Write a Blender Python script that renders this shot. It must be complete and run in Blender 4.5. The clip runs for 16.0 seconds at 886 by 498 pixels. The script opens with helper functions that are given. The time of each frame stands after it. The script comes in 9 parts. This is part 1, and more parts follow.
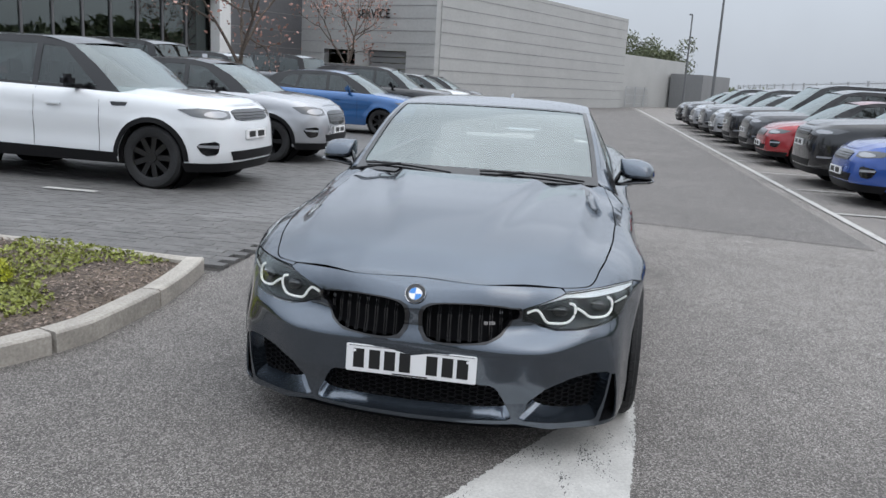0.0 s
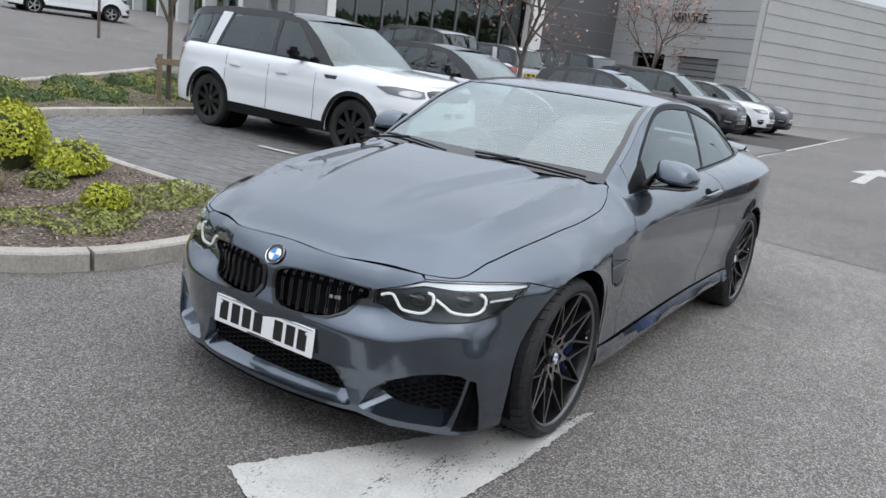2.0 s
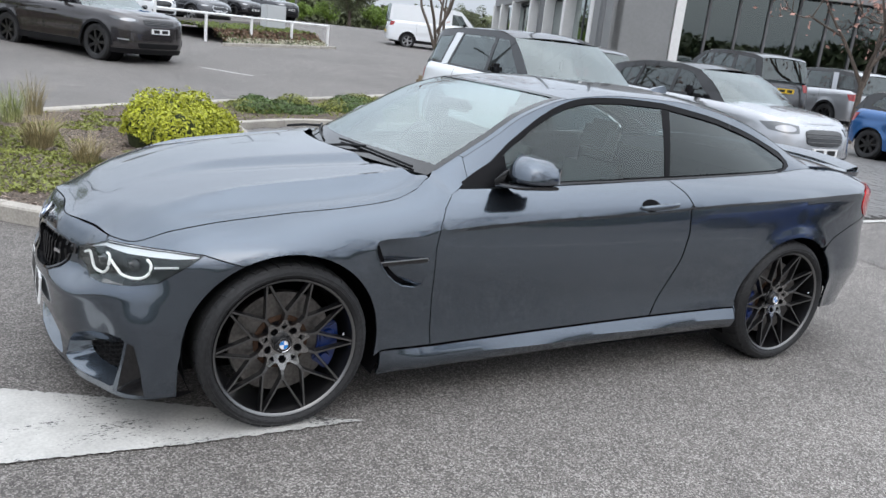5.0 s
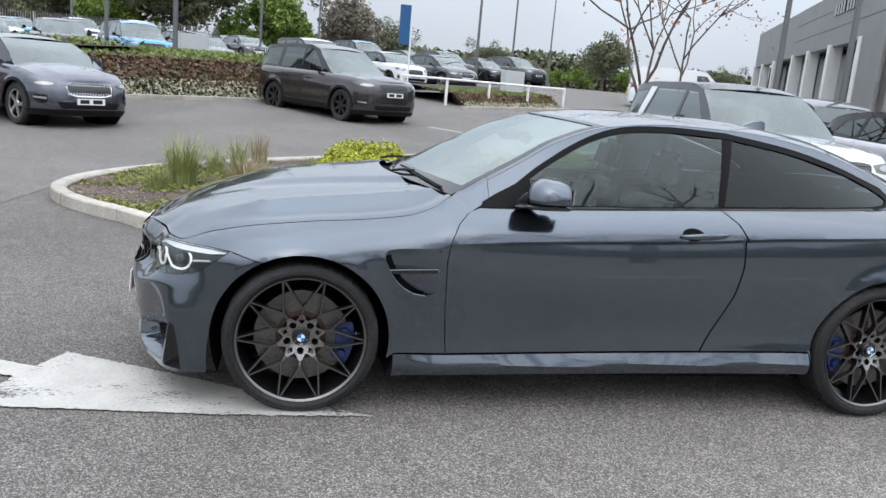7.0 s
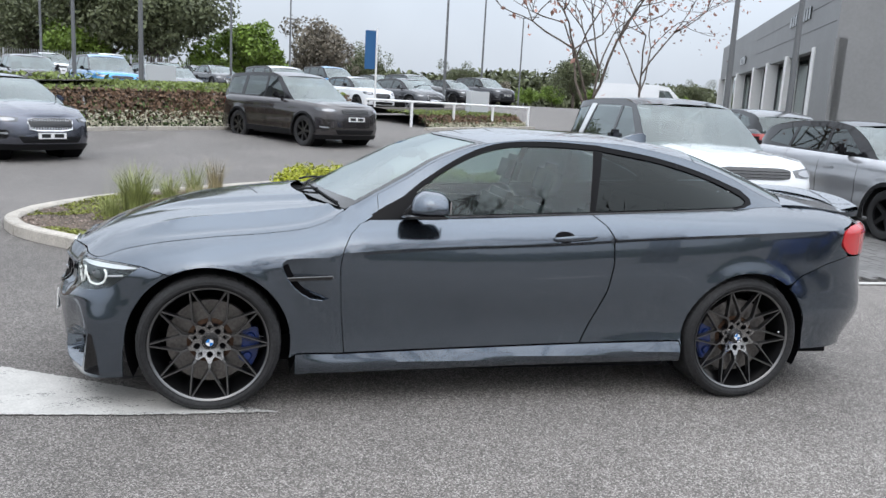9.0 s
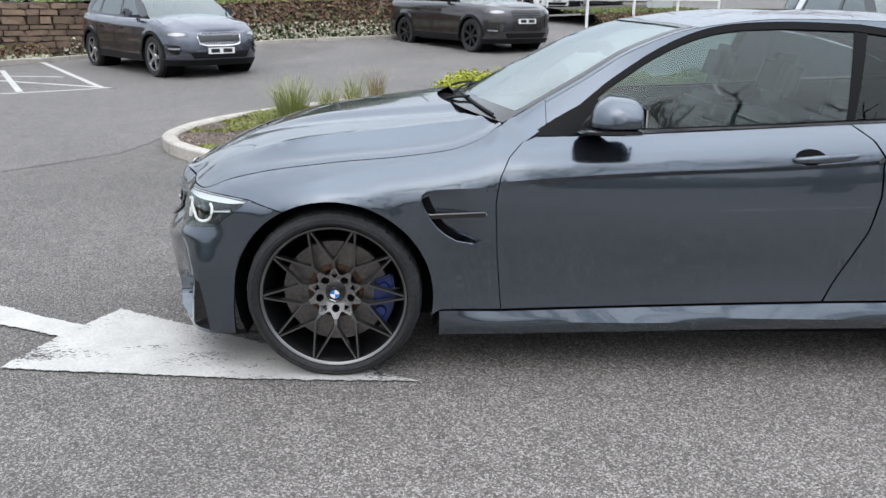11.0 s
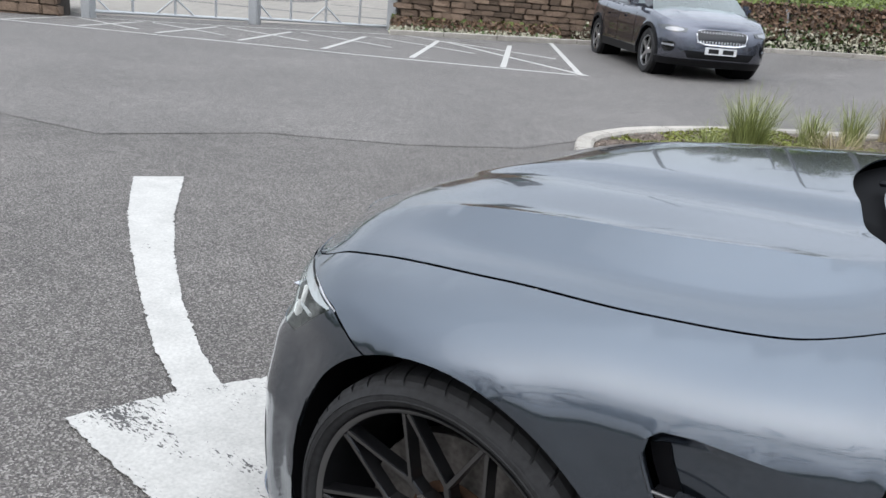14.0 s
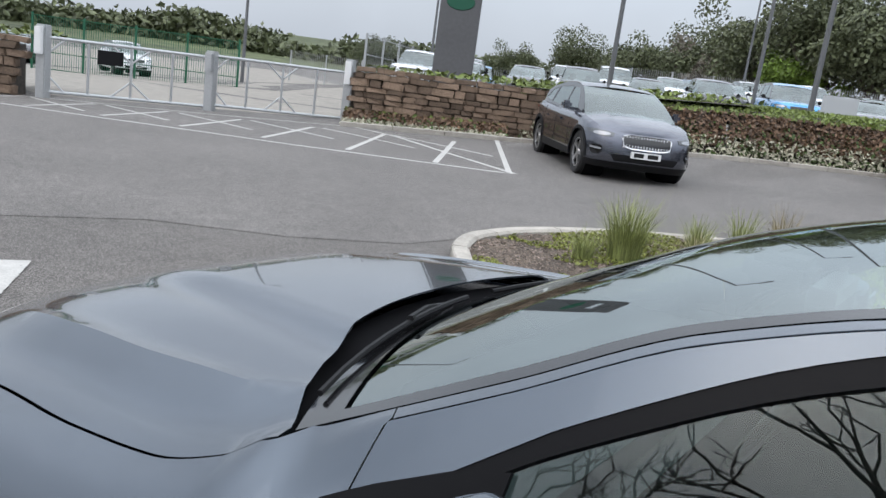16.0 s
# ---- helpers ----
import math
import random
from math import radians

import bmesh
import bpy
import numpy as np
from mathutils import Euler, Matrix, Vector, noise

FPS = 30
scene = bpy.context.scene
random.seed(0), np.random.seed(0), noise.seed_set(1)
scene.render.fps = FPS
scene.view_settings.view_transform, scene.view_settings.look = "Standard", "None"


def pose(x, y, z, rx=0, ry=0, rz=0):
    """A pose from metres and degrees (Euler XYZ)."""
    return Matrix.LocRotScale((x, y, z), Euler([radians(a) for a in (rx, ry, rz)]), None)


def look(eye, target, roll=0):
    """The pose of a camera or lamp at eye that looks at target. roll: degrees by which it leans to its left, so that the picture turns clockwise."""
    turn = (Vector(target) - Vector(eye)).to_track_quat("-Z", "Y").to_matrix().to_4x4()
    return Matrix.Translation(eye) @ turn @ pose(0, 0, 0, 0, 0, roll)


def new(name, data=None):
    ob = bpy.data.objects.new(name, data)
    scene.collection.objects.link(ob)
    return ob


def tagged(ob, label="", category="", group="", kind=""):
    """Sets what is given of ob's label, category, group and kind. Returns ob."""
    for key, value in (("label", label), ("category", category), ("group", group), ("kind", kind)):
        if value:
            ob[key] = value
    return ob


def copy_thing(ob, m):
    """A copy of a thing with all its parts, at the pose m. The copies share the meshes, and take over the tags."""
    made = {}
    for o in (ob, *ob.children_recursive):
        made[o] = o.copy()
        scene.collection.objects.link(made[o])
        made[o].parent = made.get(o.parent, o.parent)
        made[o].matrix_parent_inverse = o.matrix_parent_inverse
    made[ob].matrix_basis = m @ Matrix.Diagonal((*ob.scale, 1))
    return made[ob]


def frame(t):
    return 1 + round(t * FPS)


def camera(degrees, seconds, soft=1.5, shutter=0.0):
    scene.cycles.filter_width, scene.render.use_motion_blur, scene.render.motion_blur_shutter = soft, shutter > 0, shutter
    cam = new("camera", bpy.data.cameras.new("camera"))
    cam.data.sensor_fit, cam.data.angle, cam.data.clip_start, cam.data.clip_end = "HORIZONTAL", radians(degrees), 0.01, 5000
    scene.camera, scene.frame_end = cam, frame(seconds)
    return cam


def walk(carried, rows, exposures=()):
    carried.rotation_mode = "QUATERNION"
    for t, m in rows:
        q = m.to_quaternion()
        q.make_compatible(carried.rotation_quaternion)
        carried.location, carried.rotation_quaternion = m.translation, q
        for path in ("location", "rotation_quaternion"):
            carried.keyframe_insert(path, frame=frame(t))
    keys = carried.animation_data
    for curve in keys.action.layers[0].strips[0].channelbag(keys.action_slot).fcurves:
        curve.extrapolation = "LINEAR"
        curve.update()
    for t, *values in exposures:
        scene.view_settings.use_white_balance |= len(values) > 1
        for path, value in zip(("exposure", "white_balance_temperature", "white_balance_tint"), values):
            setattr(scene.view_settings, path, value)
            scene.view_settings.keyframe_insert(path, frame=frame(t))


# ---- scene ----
cam = camera(58.1, 16.0)
PATH = [
    (0, (-3.693, -0.604, 1.498), (-1.766, -0.269, 1.078), 3.2),
    (0.5, (-3.494, -0.921, 1.493), (-1.603, -0.437, 1.061), 4.4),
    (1, (-3.364, -1.337, 1.49), (-1.527, -0.686, 1.041), 5.7),
    (1.5, (-3.111, -1.697, 1.465), (-1.357, -0.857, 0.998), 6.8),
    (2, (-2.877, -2.058, 1.485), (-1.234, -1.024, 1.006), 7.2),
    (2.5, (-2.662, -2.405, 1.502), (-1.153, -1.185, 1.016), 7.6),
    (3, (-2.289, -2.669, 1.507), (-0.886, -1.334, 1.009), 8.0),
    (3.5, (-1.975, -3.01, 1.5), (-0.647, -1.601, 0.998), 7.9),
    (3.7, (-1.839, -3.121, 1.51), (-0.541, -1.685, 1.005), 7.8),
    (5.8, (-0.462, -3.781, 1.541), (0.228, -1.964, 1.068), 5.5),
    (6, (-0.348, -3.812, 1.528), (0.265, -1.965, 1.069), 5.4),
    (6.5, (-0.136, -3.962, 1.526), (0.323, -2.064, 1.094), 5.3),
    (7, (-0.089, -4.206, 1.482), (0.301, -2.289, 1.068), 5.0),
    (7.5, (0.056, -4.448, 1.489), (0.446, -2.526, 1.098), 4.5),
    (8, (0.195, -4.659, 1.521), (0.624, -2.74, 1.157), 3.8),
    (8.2, (0.219, -4.702, 1.529), (0.667, -2.784, 1.177), 3.5),
    (10.3, (0.302, -4.305, 1.455), (0.575, -2.379, 0.988), 0.4),
    (10.5, (0.319, -4.159, 1.43), (0.525, -2.233, 0.93), 0.3),
    (11, (0.407, -3.75, 1.417), (0.414, -1.84, 0.825), 0.3),
    (11.5, (0.445, -3.324, 1.307), (0.247, -1.454, 0.625), 1.3),
    (12, (0.394, -2.944, 1.244), (0.122, -1.120, 0.468), 3.9),
    (12.5, (0.439, -2.510, 1.209), (-0.093, -0.761, 0.399), 6.6),
    (13, (0.418, -2.207, 1.188), (-0.349, -0.542, 0.390), 7.2),
    (13.5, (0.496, -1.983, 1.235), (-0.474, -0.400, 0.494), 5.8),
    (14, (0.648, -1.854, 1.312), (-0.445, -0.310, 0.665), 5.4),
    (14.5, (0.827, -1.788, 1.367), (-0.298, -0.235, 0.799), 5.2),
    (15, (0.997, -1.739, 1.400), (-0.140, -0.177, 0.885), 5.3),
    (15.5, (1.221, -1.616, 1.416), (0.080, -0.047, 0.931), 6.2),
    (16, (1.354, -1.411, 1.477), (0.246, 0.198, 1.045), 7.7),
]
walk(cam, [(t, look(eye, target, roll)) for t, eye, target, roll in PATH],
     [(0, -0.22, 6130, 10), (2, -0.12, 6130, 10), (3.5, 0.05, 6130, 10), (8, 0.12, 6130, 10), (11, 0.16, 6130, 10), (13, 0.12, 6130, 10), (14, 0.02, 6130, 10), (16, -0.08, 6130, 10)])

# ---- light ----
world = bpy.data.worlds.new("world")
scene.world = world
world.use_nodes = True
wn = world.node_tree
sky = wn.nodes.new("ShaderNodeTexSky")
sky.sky_type, sky.sun_disc = "NISHITA", False
sky.sun_elevation, sky.sun_rotation = radians(48), radians(200)
sky.air_density, sky.dust_density, sky.ozone_density = 1.0, 6.0, 1.0
# overcast: the sky is brightest overhead and dims towards the horizon
where = wn.nodes.new("ShaderNodeTexCoord")
split = wn.nodes.new("ShaderNodeSeparateXYZ")
wn.links.new(where.outputs["Generated"], split.inputs[0])
cloud = wn.nodes.new("ShaderNodeValToRGB")
cloud.color_ramp.elements[0].position, cloud.color_ramp.elements[0].color = 0.0, (0.60, 0.635, 0.68, 1)
cloud.color_ramp.elements[1].position, cloud.color_ramp.elements[1].color = 1.0, (2.2, 2.25, 2.3, 1)
mid = cloud.color_ramp.elements.new(0.3)
mid.color = (0.86, 0.90, 0.95, 1)
wn.links.new(split.outputs[2], cloud.inputs[0])
drift = wn.nodes.new("ShaderNodeTexNoise")
drift.inputs["Scale"].default_value, drift.inputs["Detail"].default_value = 2.2, 5
wn.links.new(where.outputs["Generated"], drift.inputs["Vector"])
thick = wn.nodes.new("ShaderNodeMapRange")
thick.inputs[1].default_value, thick.inputs[2].default_value, thick.inputs[3].default_value, thick.inputs[4].default_value = 0.3, 0.7, 0.86, 1.12
wn.links.new(drift.outputs[0], thick.inputs[0])
grey = wn.nodes.new("ShaderNodeVectorMath")
grey.operation = "SCALE"
wn.links.new(cloud.outputs[0], grey.inputs[0])
wn.links.new(thick.outputs[0], grey.inputs[3])
blend = wn.nodes.new("ShaderNodeMix")
blend.data_type = "RGBA"
blend.inputs[0].default_value = 0.97
wn.links.new(sky.outputs[0], blend.inputs[6])
wn.links.new(grey.outputs[0], blend.inputs[7])
wn.links.new(blend.outputs[2], wn.nodes["Background"].inputs[0])
wn.nodes["Background"].inputs[1].default_value = 1.0
sun = new("sun", bpy.data.lights.new("sun", "SUN"))
sun.data.energy, sun.data.angle, sun.data.color = 0.55, radians(100), (1, 0.97, 0.93)
sun.matrix_world = look((3, -8, 14), (0, 0, 0))

# ---- materials ----
def mat(name, color, rough=0.5, metal=0.0, grain=0.0, scale=30.0, bump=0.0, coat=0.0, vary=0.0, spec=0.5, object_vary=0.0):
    """A principled material; grain and vary mix darker and lighter tones at a fine and a coarse size, bump gives relief."""
    m = bpy.data.materials.new(name)
    m.use_nodes = True
    t, b = m.node_tree, m.node_tree.nodes["Principled BSDF"]
    b.inputs["Base Color"].default_value = (*color, 1)
    b.inputs["Roughness"].default_value = rough
    b.inputs["Metallic"].default_value = metal
    b.inputs["Coat Weight"].default_value = coat
    b.inputs["Coat Roughness"].default_value = 0.03
    b.inputs["Specular IOR Level"].default_value = spec
    if grain or bump or vary or object_vary:
        tc = t.nodes.new("ShaderNodeTexCoord")
        fine = t.nodes.new("ShaderNodeTexNoise")
        fine.inputs["Scale"].default_value, fine.inputs["Detail"].default_value = scale, 6
        coarse = t.nodes.new("ShaderNodeTexNoise")
        coarse.inputs["Scale"].default_value, coarse.inputs["Detail"].default_value = scale / 14, 4
        for n in (fine, coarse):
            t.links.new(tc.outputs["Object"], n.inputs["Vector"])
        def ramp(src, lo, hi):
            n = t.nodes.new("ShaderNodeMapRange")
            n.inputs[1].default_value, n.inputs[2].default_value = 0.3, 0.7
            n.inputs[3].default_value, n.inputs[4].default_value = lo, hi
            t.links.new(src, n.inputs[0])
            return n.outputs[0]
        f = ramp(fine.outputs[0], 1 - grain, 1 + grain)
        c = ramp(coarse.outputs[0], 1 - vary, 1 + vary)
        mul = t.nodes.new("ShaderNodeMath")
        mul.operation = "MULTIPLY"
        t.links.new(f, mul.inputs[0]); t.links.new(c, mul.inputs[1])
        last = mul.outputs[0]
        if object_vary:
            oi = t.nodes.new("ShaderNodeObjectInfo")
            mr = t.nodes.new("ShaderNodeMapRange")
            mr.inputs[3].default_value, mr.inputs[4].default_value = 1 - object_vary, 1 + object_vary
            t.links.new(oi.outputs["Random"], mr.inputs[0])
            m2 = t.nodes.new("ShaderNodeMath"); m2.operation = "MULTIPLY"
            t.links.new(last, m2.inputs[0]); t.links.new(mr.outputs[0], m2.inputs[1])
            last = m2.outputs[0]
        v = t.nodes.new("ShaderNodeVectorMath"); v.operation = "SCALE"
        v.inputs[0].default_value = color
        t.links.new(last, v.inputs[3])
        t.links.new(v.outputs[0], b.inputs["Base Color"])
        if bump:
            bn = t.nodes.new("ShaderNodeBump")
            bn.inputs["Strength"].default_value, bn.inputs["Distance"].default_value = 1.0, bump
            t.links.new(fine.outputs[0], bn.inputs["Height"])
            t.links.new(bn.outputs[0], b.inputs["Normal"])
    return m


def paint(name, color, flake=0.0, rough=0.32, metal=0.55):
    """Car paint: a metallic base under clear coat, with fine flakes."""
    m = mat(name, color, rough, metal, grain=flake, scale=900, coat=1.0)
    m.node_tree.nodes["Principled BSDF"].inputs["Coat IOR"].default_value = 1.6
    return m


def emit(name, color, strength):
    m = mat(name, color, 0.4)
    b = m.node_tree.nodes["Principled BSDF"]
    b.inputs["Emission Color"].default_value, b.inputs["Emission Strength"].default_value = (*color, 1), strength
    return m


def glass(name, color, rough=0.0, face=0.06):
    """A thin pane: clear or tinted, with gloss that grows towards a flat angle; face is its gloss seen square on."""
    m = bpy.data.materials.new(name)
    m.use_nodes = True
    t = m.node_tree
    t.nodes.remove(t.nodes["Principled BSDF"])
    gl = t.nodes.new("ShaderNodeBsdfGlossy"); gl.inputs["Roughness"].default_value = rough; gl.inputs["Color"].default_value = (0.90, 0.97, 0.96, 1)
    tr = t.nodes.new("ShaderNodeBsdfTransparent"); tr.inputs[0].default_value = (*color, 1)
    lw = t.nodes.new("ShaderNodeLayerWeight"); lw.inputs[0].default_value = 0.5
    pw = t.nodes.new("ShaderNodeMath"); pw.operation = "POWER"; pw.inputs[1].default_value = 3.0
    t.links.new(lw.outputs["Facing"], pw.inputs[0])
    mr = t.nodes.new("ShaderNodeMapRange")
    mr.inputs[3].default_value, mr.inputs[4].default_value = face, 0.95
    t.links.new(pw.outputs[0], mr.inputs[0])
    mx = t.nodes.new("ShaderNodeMixShader")
    t.links.new(mr.outputs[0], mx.inputs[0]); t.links.new(tr.outputs[0], mx.inputs[1]); t.links.new(gl.outputs[0], mx.inputs[2])
    t.links.new(mx.outputs[0], t.nodes["Material Output"].inputs[0])
    return m


M_GREY = paint("mineral_grey_paint", (0.090, 0.110, 0.137), 0.10, 0.19, 0.92)
M_GLOSS = mat("gloss_black", (0.008, 0.008, 0.009), 0.12, coat=0.5)
M_BLACK = mat("black_plastic", (0.008, 0.008, 0.009), 0.5, grain=0.2, scale=400, bump=0.0003, spec=0.2)
M_DARK = mat("dark_void", (0.006, 0.006, 0.007), 0.8, spec=0.08)
M_RUBBER = mat("tyre_rubber", (0.016, 0.016, 0.017), 0.72, grain=0.45, scale=70, vary=0.45, bump=0.0008)
M_RIM = mat("dark_grey_rim", (0.022, 0.022, 0.024), 0.3, 0.6, coat=0.6)
M_SPOKE = mat("machined_spoke_face", (0.15, 0.148, 0.146), 0.30, 0.95)
M_LAMPIN = mat("lamp_inside", (0.045, 0.048, 0.05), 0.25, 0.6)
M_RIMLIP = mat("machined_rim_edge", (0.20, 0.20, 0.20), 0.3, 0.9)
M_POLISH = mat("machined_hub_face", (0.33, 0.325, 0.32), 0.22, 1.0, grain=0.1, scale=300)
M_STEEL = mat("brake_disc_steel", (0.17, 0.16, 0.15), 0.4, 0.9, grain=0.25, scale=80, vary=0.2)
M_RUST = mat("brake_disc_hat", (0.09, 0.05, 0.03), 0.6, 0.6, grain=0.3, scale=60)
M_BLUE = mat("caliper_blue", (0.005, 0.02, 0.11), 0.3, coat=0.6)
M_WHITE = mat("white_plastic", (0.8, 0.8, 0.8), 0.35)
M_LETTER = mat("plate_letter_black", (0.01, 0.01, 0.01), 0.4)
M_CHROME = mat("chrome", (0.75, 0.75, 0.77), 0.12, 1.0)
M_ROUNDB = mat("roundel_blue", (0.02, 0.2, 0.6), 0.2, coat=0.8)
M_SCREEN = glass("windscreen_glass", (0.66, 0.74, 0.72), 0.0, 0.19)
M_SIDEG = glass("side_glass", (0.50, 0.63, 0.62), 0.0, 0.06)
M_TINT = glass("tinted_glass", (0.055, 0.075, 0.085), 0.0, 0.028)
M_LENS = glass("lamp_lens", (0.86, 0.88, 0.88), 0.0, 0.035)
M_RED = mat("tail_lamp_red", (0.55, 0.012, 0.015), 0.12, coat=1.0)
M_DRL = emit("daytime_light_tube", (0.95, 0.94, 0.90), 0.34)
# the lamp's upper band; its white stands in for reflected sky
M_BROW = mat("sky_white_brow", (0.85, 0.86, 0.88), 0.4, 0.0, coat=0.5)
M_TRIM = mat("black_window_trim", (0.007, 0.007, 0.008), 0.32, spec=0.09)
M_SEAT = mat("seat_leather", (0.05, 0.05, 0.052), 0.5, grain=0.2, scale=60, bump=0.0004)
M_DASH = mat("dashboard_plastic", (0.03, 0.03, 0.03), 0.6, grain=0.2, scale=200)


# ---- mesh tools ----
def mesh_ob(name, verts, faces, material, parent=None, label="", smooth=True, sharp=35.0):
    me = bpy.data.meshes.new(name)
    me.from_pydata([tuple(map(float, v)) for v in verts], [], [tuple(map(int, f)) for f in faces])
    if smooth:
        bm = bmesh.new()
        bm.from_mesh(me)
        for f in bm.faces:
            f.smooth = True
        lim = radians(sharp)
        for e in bm.edges:
            e.smooth = len(e.link_faces) < 2 or e.calc_face_angle(0) < lim
        bm.to_mesh(me)
        bm.free()
    for m in material if isinstance(material, (list, tuple)) else [material]:
        me.materials.append(m)
    ob = new(name, me)
    if parent is not None:
        ob.parent = parent
    if label:
        ob["label"] = label
    return ob


def part(name, bm, material, parent=None, label="", smooth=True, sharp=35.0):
    """Links a bmesh as one mesh object under a thing or a part."""
    lim = radians(sharp)
    bm.normal_update()
    if smooth:
        for f in bm.faces:
            f.smooth = True
        for e in bm.edges:
            e.smooth = len(e.link_faces) < 2 or e.calc_face_angle(0) < lim
    me = bpy.data.meshes.new(name)
    bm.to_mesh(me)
    bm.free()
    for m in material if isinstance(material, (list, tuple)) else [material]:
        me.materials.append(m)
    ob = new(name, me)
    if parent is not None:
        ob.parent = parent
    if label:
        ob["label"] = label
    return ob


def thing(name, label, category, m=None, group="", kind=""):
    ob = new(name)
    ob.empty_display_size = 0.1
    if m is not None:
        ob.matrix_world = m
    return tagged(ob, label, category, group, kind)


def box(bm, x0, x1, y0, y1, z0, z1, bevel=0.0, m=None):
    r = bmesh.ops.create_cube(bm, size=1)
    for v in r["verts"]:
        v.co = Vector(((x0 + x1) / 2 + v.co.x * (x1 - x0), (y0 + y1) / 2 + v.co.y * (y1 - y0), (z0 + z1) / 2 + v.co.z * (z1 - z0)))
    vs = list(r["verts"])
    if bevel:
        es = list({e for v in vs for e in v.link_edges})
        rb = bmesh.ops.bevel(bm, geom=es, offset=bevel, segments=2, affect="EDGES")
        vs = list({v for f in rb["faces"] for v in f.verts} | {v for v in vs if v.is_valid})
    if m is not None:
        for v in vs:
            v.co = m @ v.co
    return vs


def tube(bm, pts, r, seg=8, r_end=None, cap=True):
    """A round bar along a line of points."""
    pts = [Vector(p) for p in pts]
    rings = []
    n = len(pts)
    for i, p in enumerate(pts):
        d = (pts[min(i + 1, n - 1)] - pts[max(i - 1, 0)]).normalized()
        a = d.orthogonal().normalized() if abs(d.z) > 0.95 else d.cross(Vector((0, 0, 1))).normalized()
        b = d.cross(a)
        rr = r if r_end is None else r + (r_end - r) * i / max(n - 1, 1)
        rings.append([bm.verts.new(p + rr * (math.cos(k * math.tau / seg) * a + math.sin(k * math.tau / seg) * b)) for k in range(seg)])
    for r0, r1 in zip(rings, rings[1:]):
        for k in range(seg):
            bm.faces.new((r0[k], r0[(k + 1) % seg], r1[(k + 1) % seg], r1[k]))
    if cap:
        bm.faces.new(rings[0][::-1])
        bm.faces.new(rings[-1])


def lathe(bm, profile, seg=48, axis="y", m=None):
    """Turns a profile of (radius, along) round an axis."""
    rings = []
    for r, a in profile:
        ring = []
        for k in range(seg):
            c, s = math.cos(k * math.tau / seg), math.sin(k * math.tau / seg)
            co = Vector((r * c, a, r * s)) if axis == "y" else Vector((r * c, r * s, a))
            ring.append(bm.verts.new(m @ co if m is not None else co))
        rings.append(ring)
    for r0, r1 in zip(rings, rings[1:]):
        for k in range(seg):
            bm.faces.new((r0[k], r0[(k + 1) % seg], r1[(k + 1) % seg], r1[k]))
    return rings


def prism(bm, poly, y0, y1, m=None, bevel=0.0):
    """A slab from a polygon in x, z between two y."""
    if sum(a[0] * b[1] - b[0] * a[1] for a, b in zip(poly, poly[1:] + poly[:1])) > 0:
        poly = poly[::-1]
    a = [bm.verts.new((x, y0, z)) for x, z in poly]
    b = [bm.verts.new((x, y1, z)) for x, z in poly]
    n = len(poly)
    bm.faces.new(a[::-1] if y0 < y1 else a)
    bm.faces.new(b if y0 < y1 else b[::-1])
    for k in range(n):
        f = (a[k], a[(k + 1) % n], b[(k + 1) % n], b[k])
        bm.faces.new(f if y0 < y1 else f[::-1])
    if m is not None:
        for v in a + b:
            v.co = m @ v.co
    return a + b


def curve1(knots, cols=None):
    """A smooth function through knots (x, value...), monotone between them."""
    k = np.array(knots, float)
    xs, ys = k[:, 0], k[:, 1:]
    h = np.diff(xs)[:, None]
    d = np.diff(ys, axis=0) / h
    m = np.zeros_like(ys)
    if len(xs) > 2:
        w1, w2 = 2 * h[1:] + h[:-1], h[1:] + 2 * h[:-1]
        same = d[:-1] * d[1:] > 0
        safe = np.where(same, d[:-1], 1), np.where(same, d[1:], 1)
        m[1:-1] = np.where(same, (w1 + w2) / (w1 / safe[0] + w2 / safe[1]), 0)
    m[0], m[-1] = d[0], d[-1]

    def f(x):
        x = np.clip(np.asarray(x, float), xs[0], xs[-1])
        i = np.clip(np.searchsorted(xs, x, side="right") - 1, 0, len(xs) - 2)
        hh = (xs[i + 1] - xs[i])[..., None]
        t = ((x - xs[i])[..., None]) / hh
        out = (2 * t**3 - 3 * t**2 + 1) * ys[i] + (t**3 - 2 * t**2 + t) * hh * m[i] + (-2 * t**3 + 3 * t**2) * ys[i + 1] + (t**3 - t**2) * hh * m[i + 1]
        return out[..., 0] if out.shape[-1] == 1 else out

    return f


def spline(pts, n=6):
    p = np.array([pts[0]] + list(pts) + [pts[-1]], float)
    out = []
    for i in range(1, len(p) - 2):
        for t in np.linspace(0, 1, n, endpoint=False):
            a, b, c, d = p[i - 1: i + 3]
            out.append(tuple(0.5 * (2 * b + (c - a) * t + (2 * a - 5 * b + 4 * c - d) * t * t + (3 * b - a - 3 * c + d) * t ** 3)))
    return out + [tuple(p[-1])]


# ---- the coupe's surfaces (half width w = |y|; x runs from nose to tail, front axle at 0) ----
from mathutils.geometry import delaunay_2d_cdt

OUT = [(-0.822, 0), (-0.815, 0.18), (-0.79, 0.36), (-0.735, 0.53), (-0.635, 0.68), (-0.49, 0.795), (-0.3, 0.868), (-0.1, 0.9), (0.05, 0.906), (0.3, 0.897),
       (0.6, 0.886), (1.2, 0.882), (1.8, 0.886), (2.2, 0.9), (2.55, 0.922), (2.85, 0.932), (3.15, 0.918), (3.4, 0.882), (3.6, 0.805), (3.73, 0.68), (3.8, 0.5), (3.838, 0.25), (3.845, 0)]


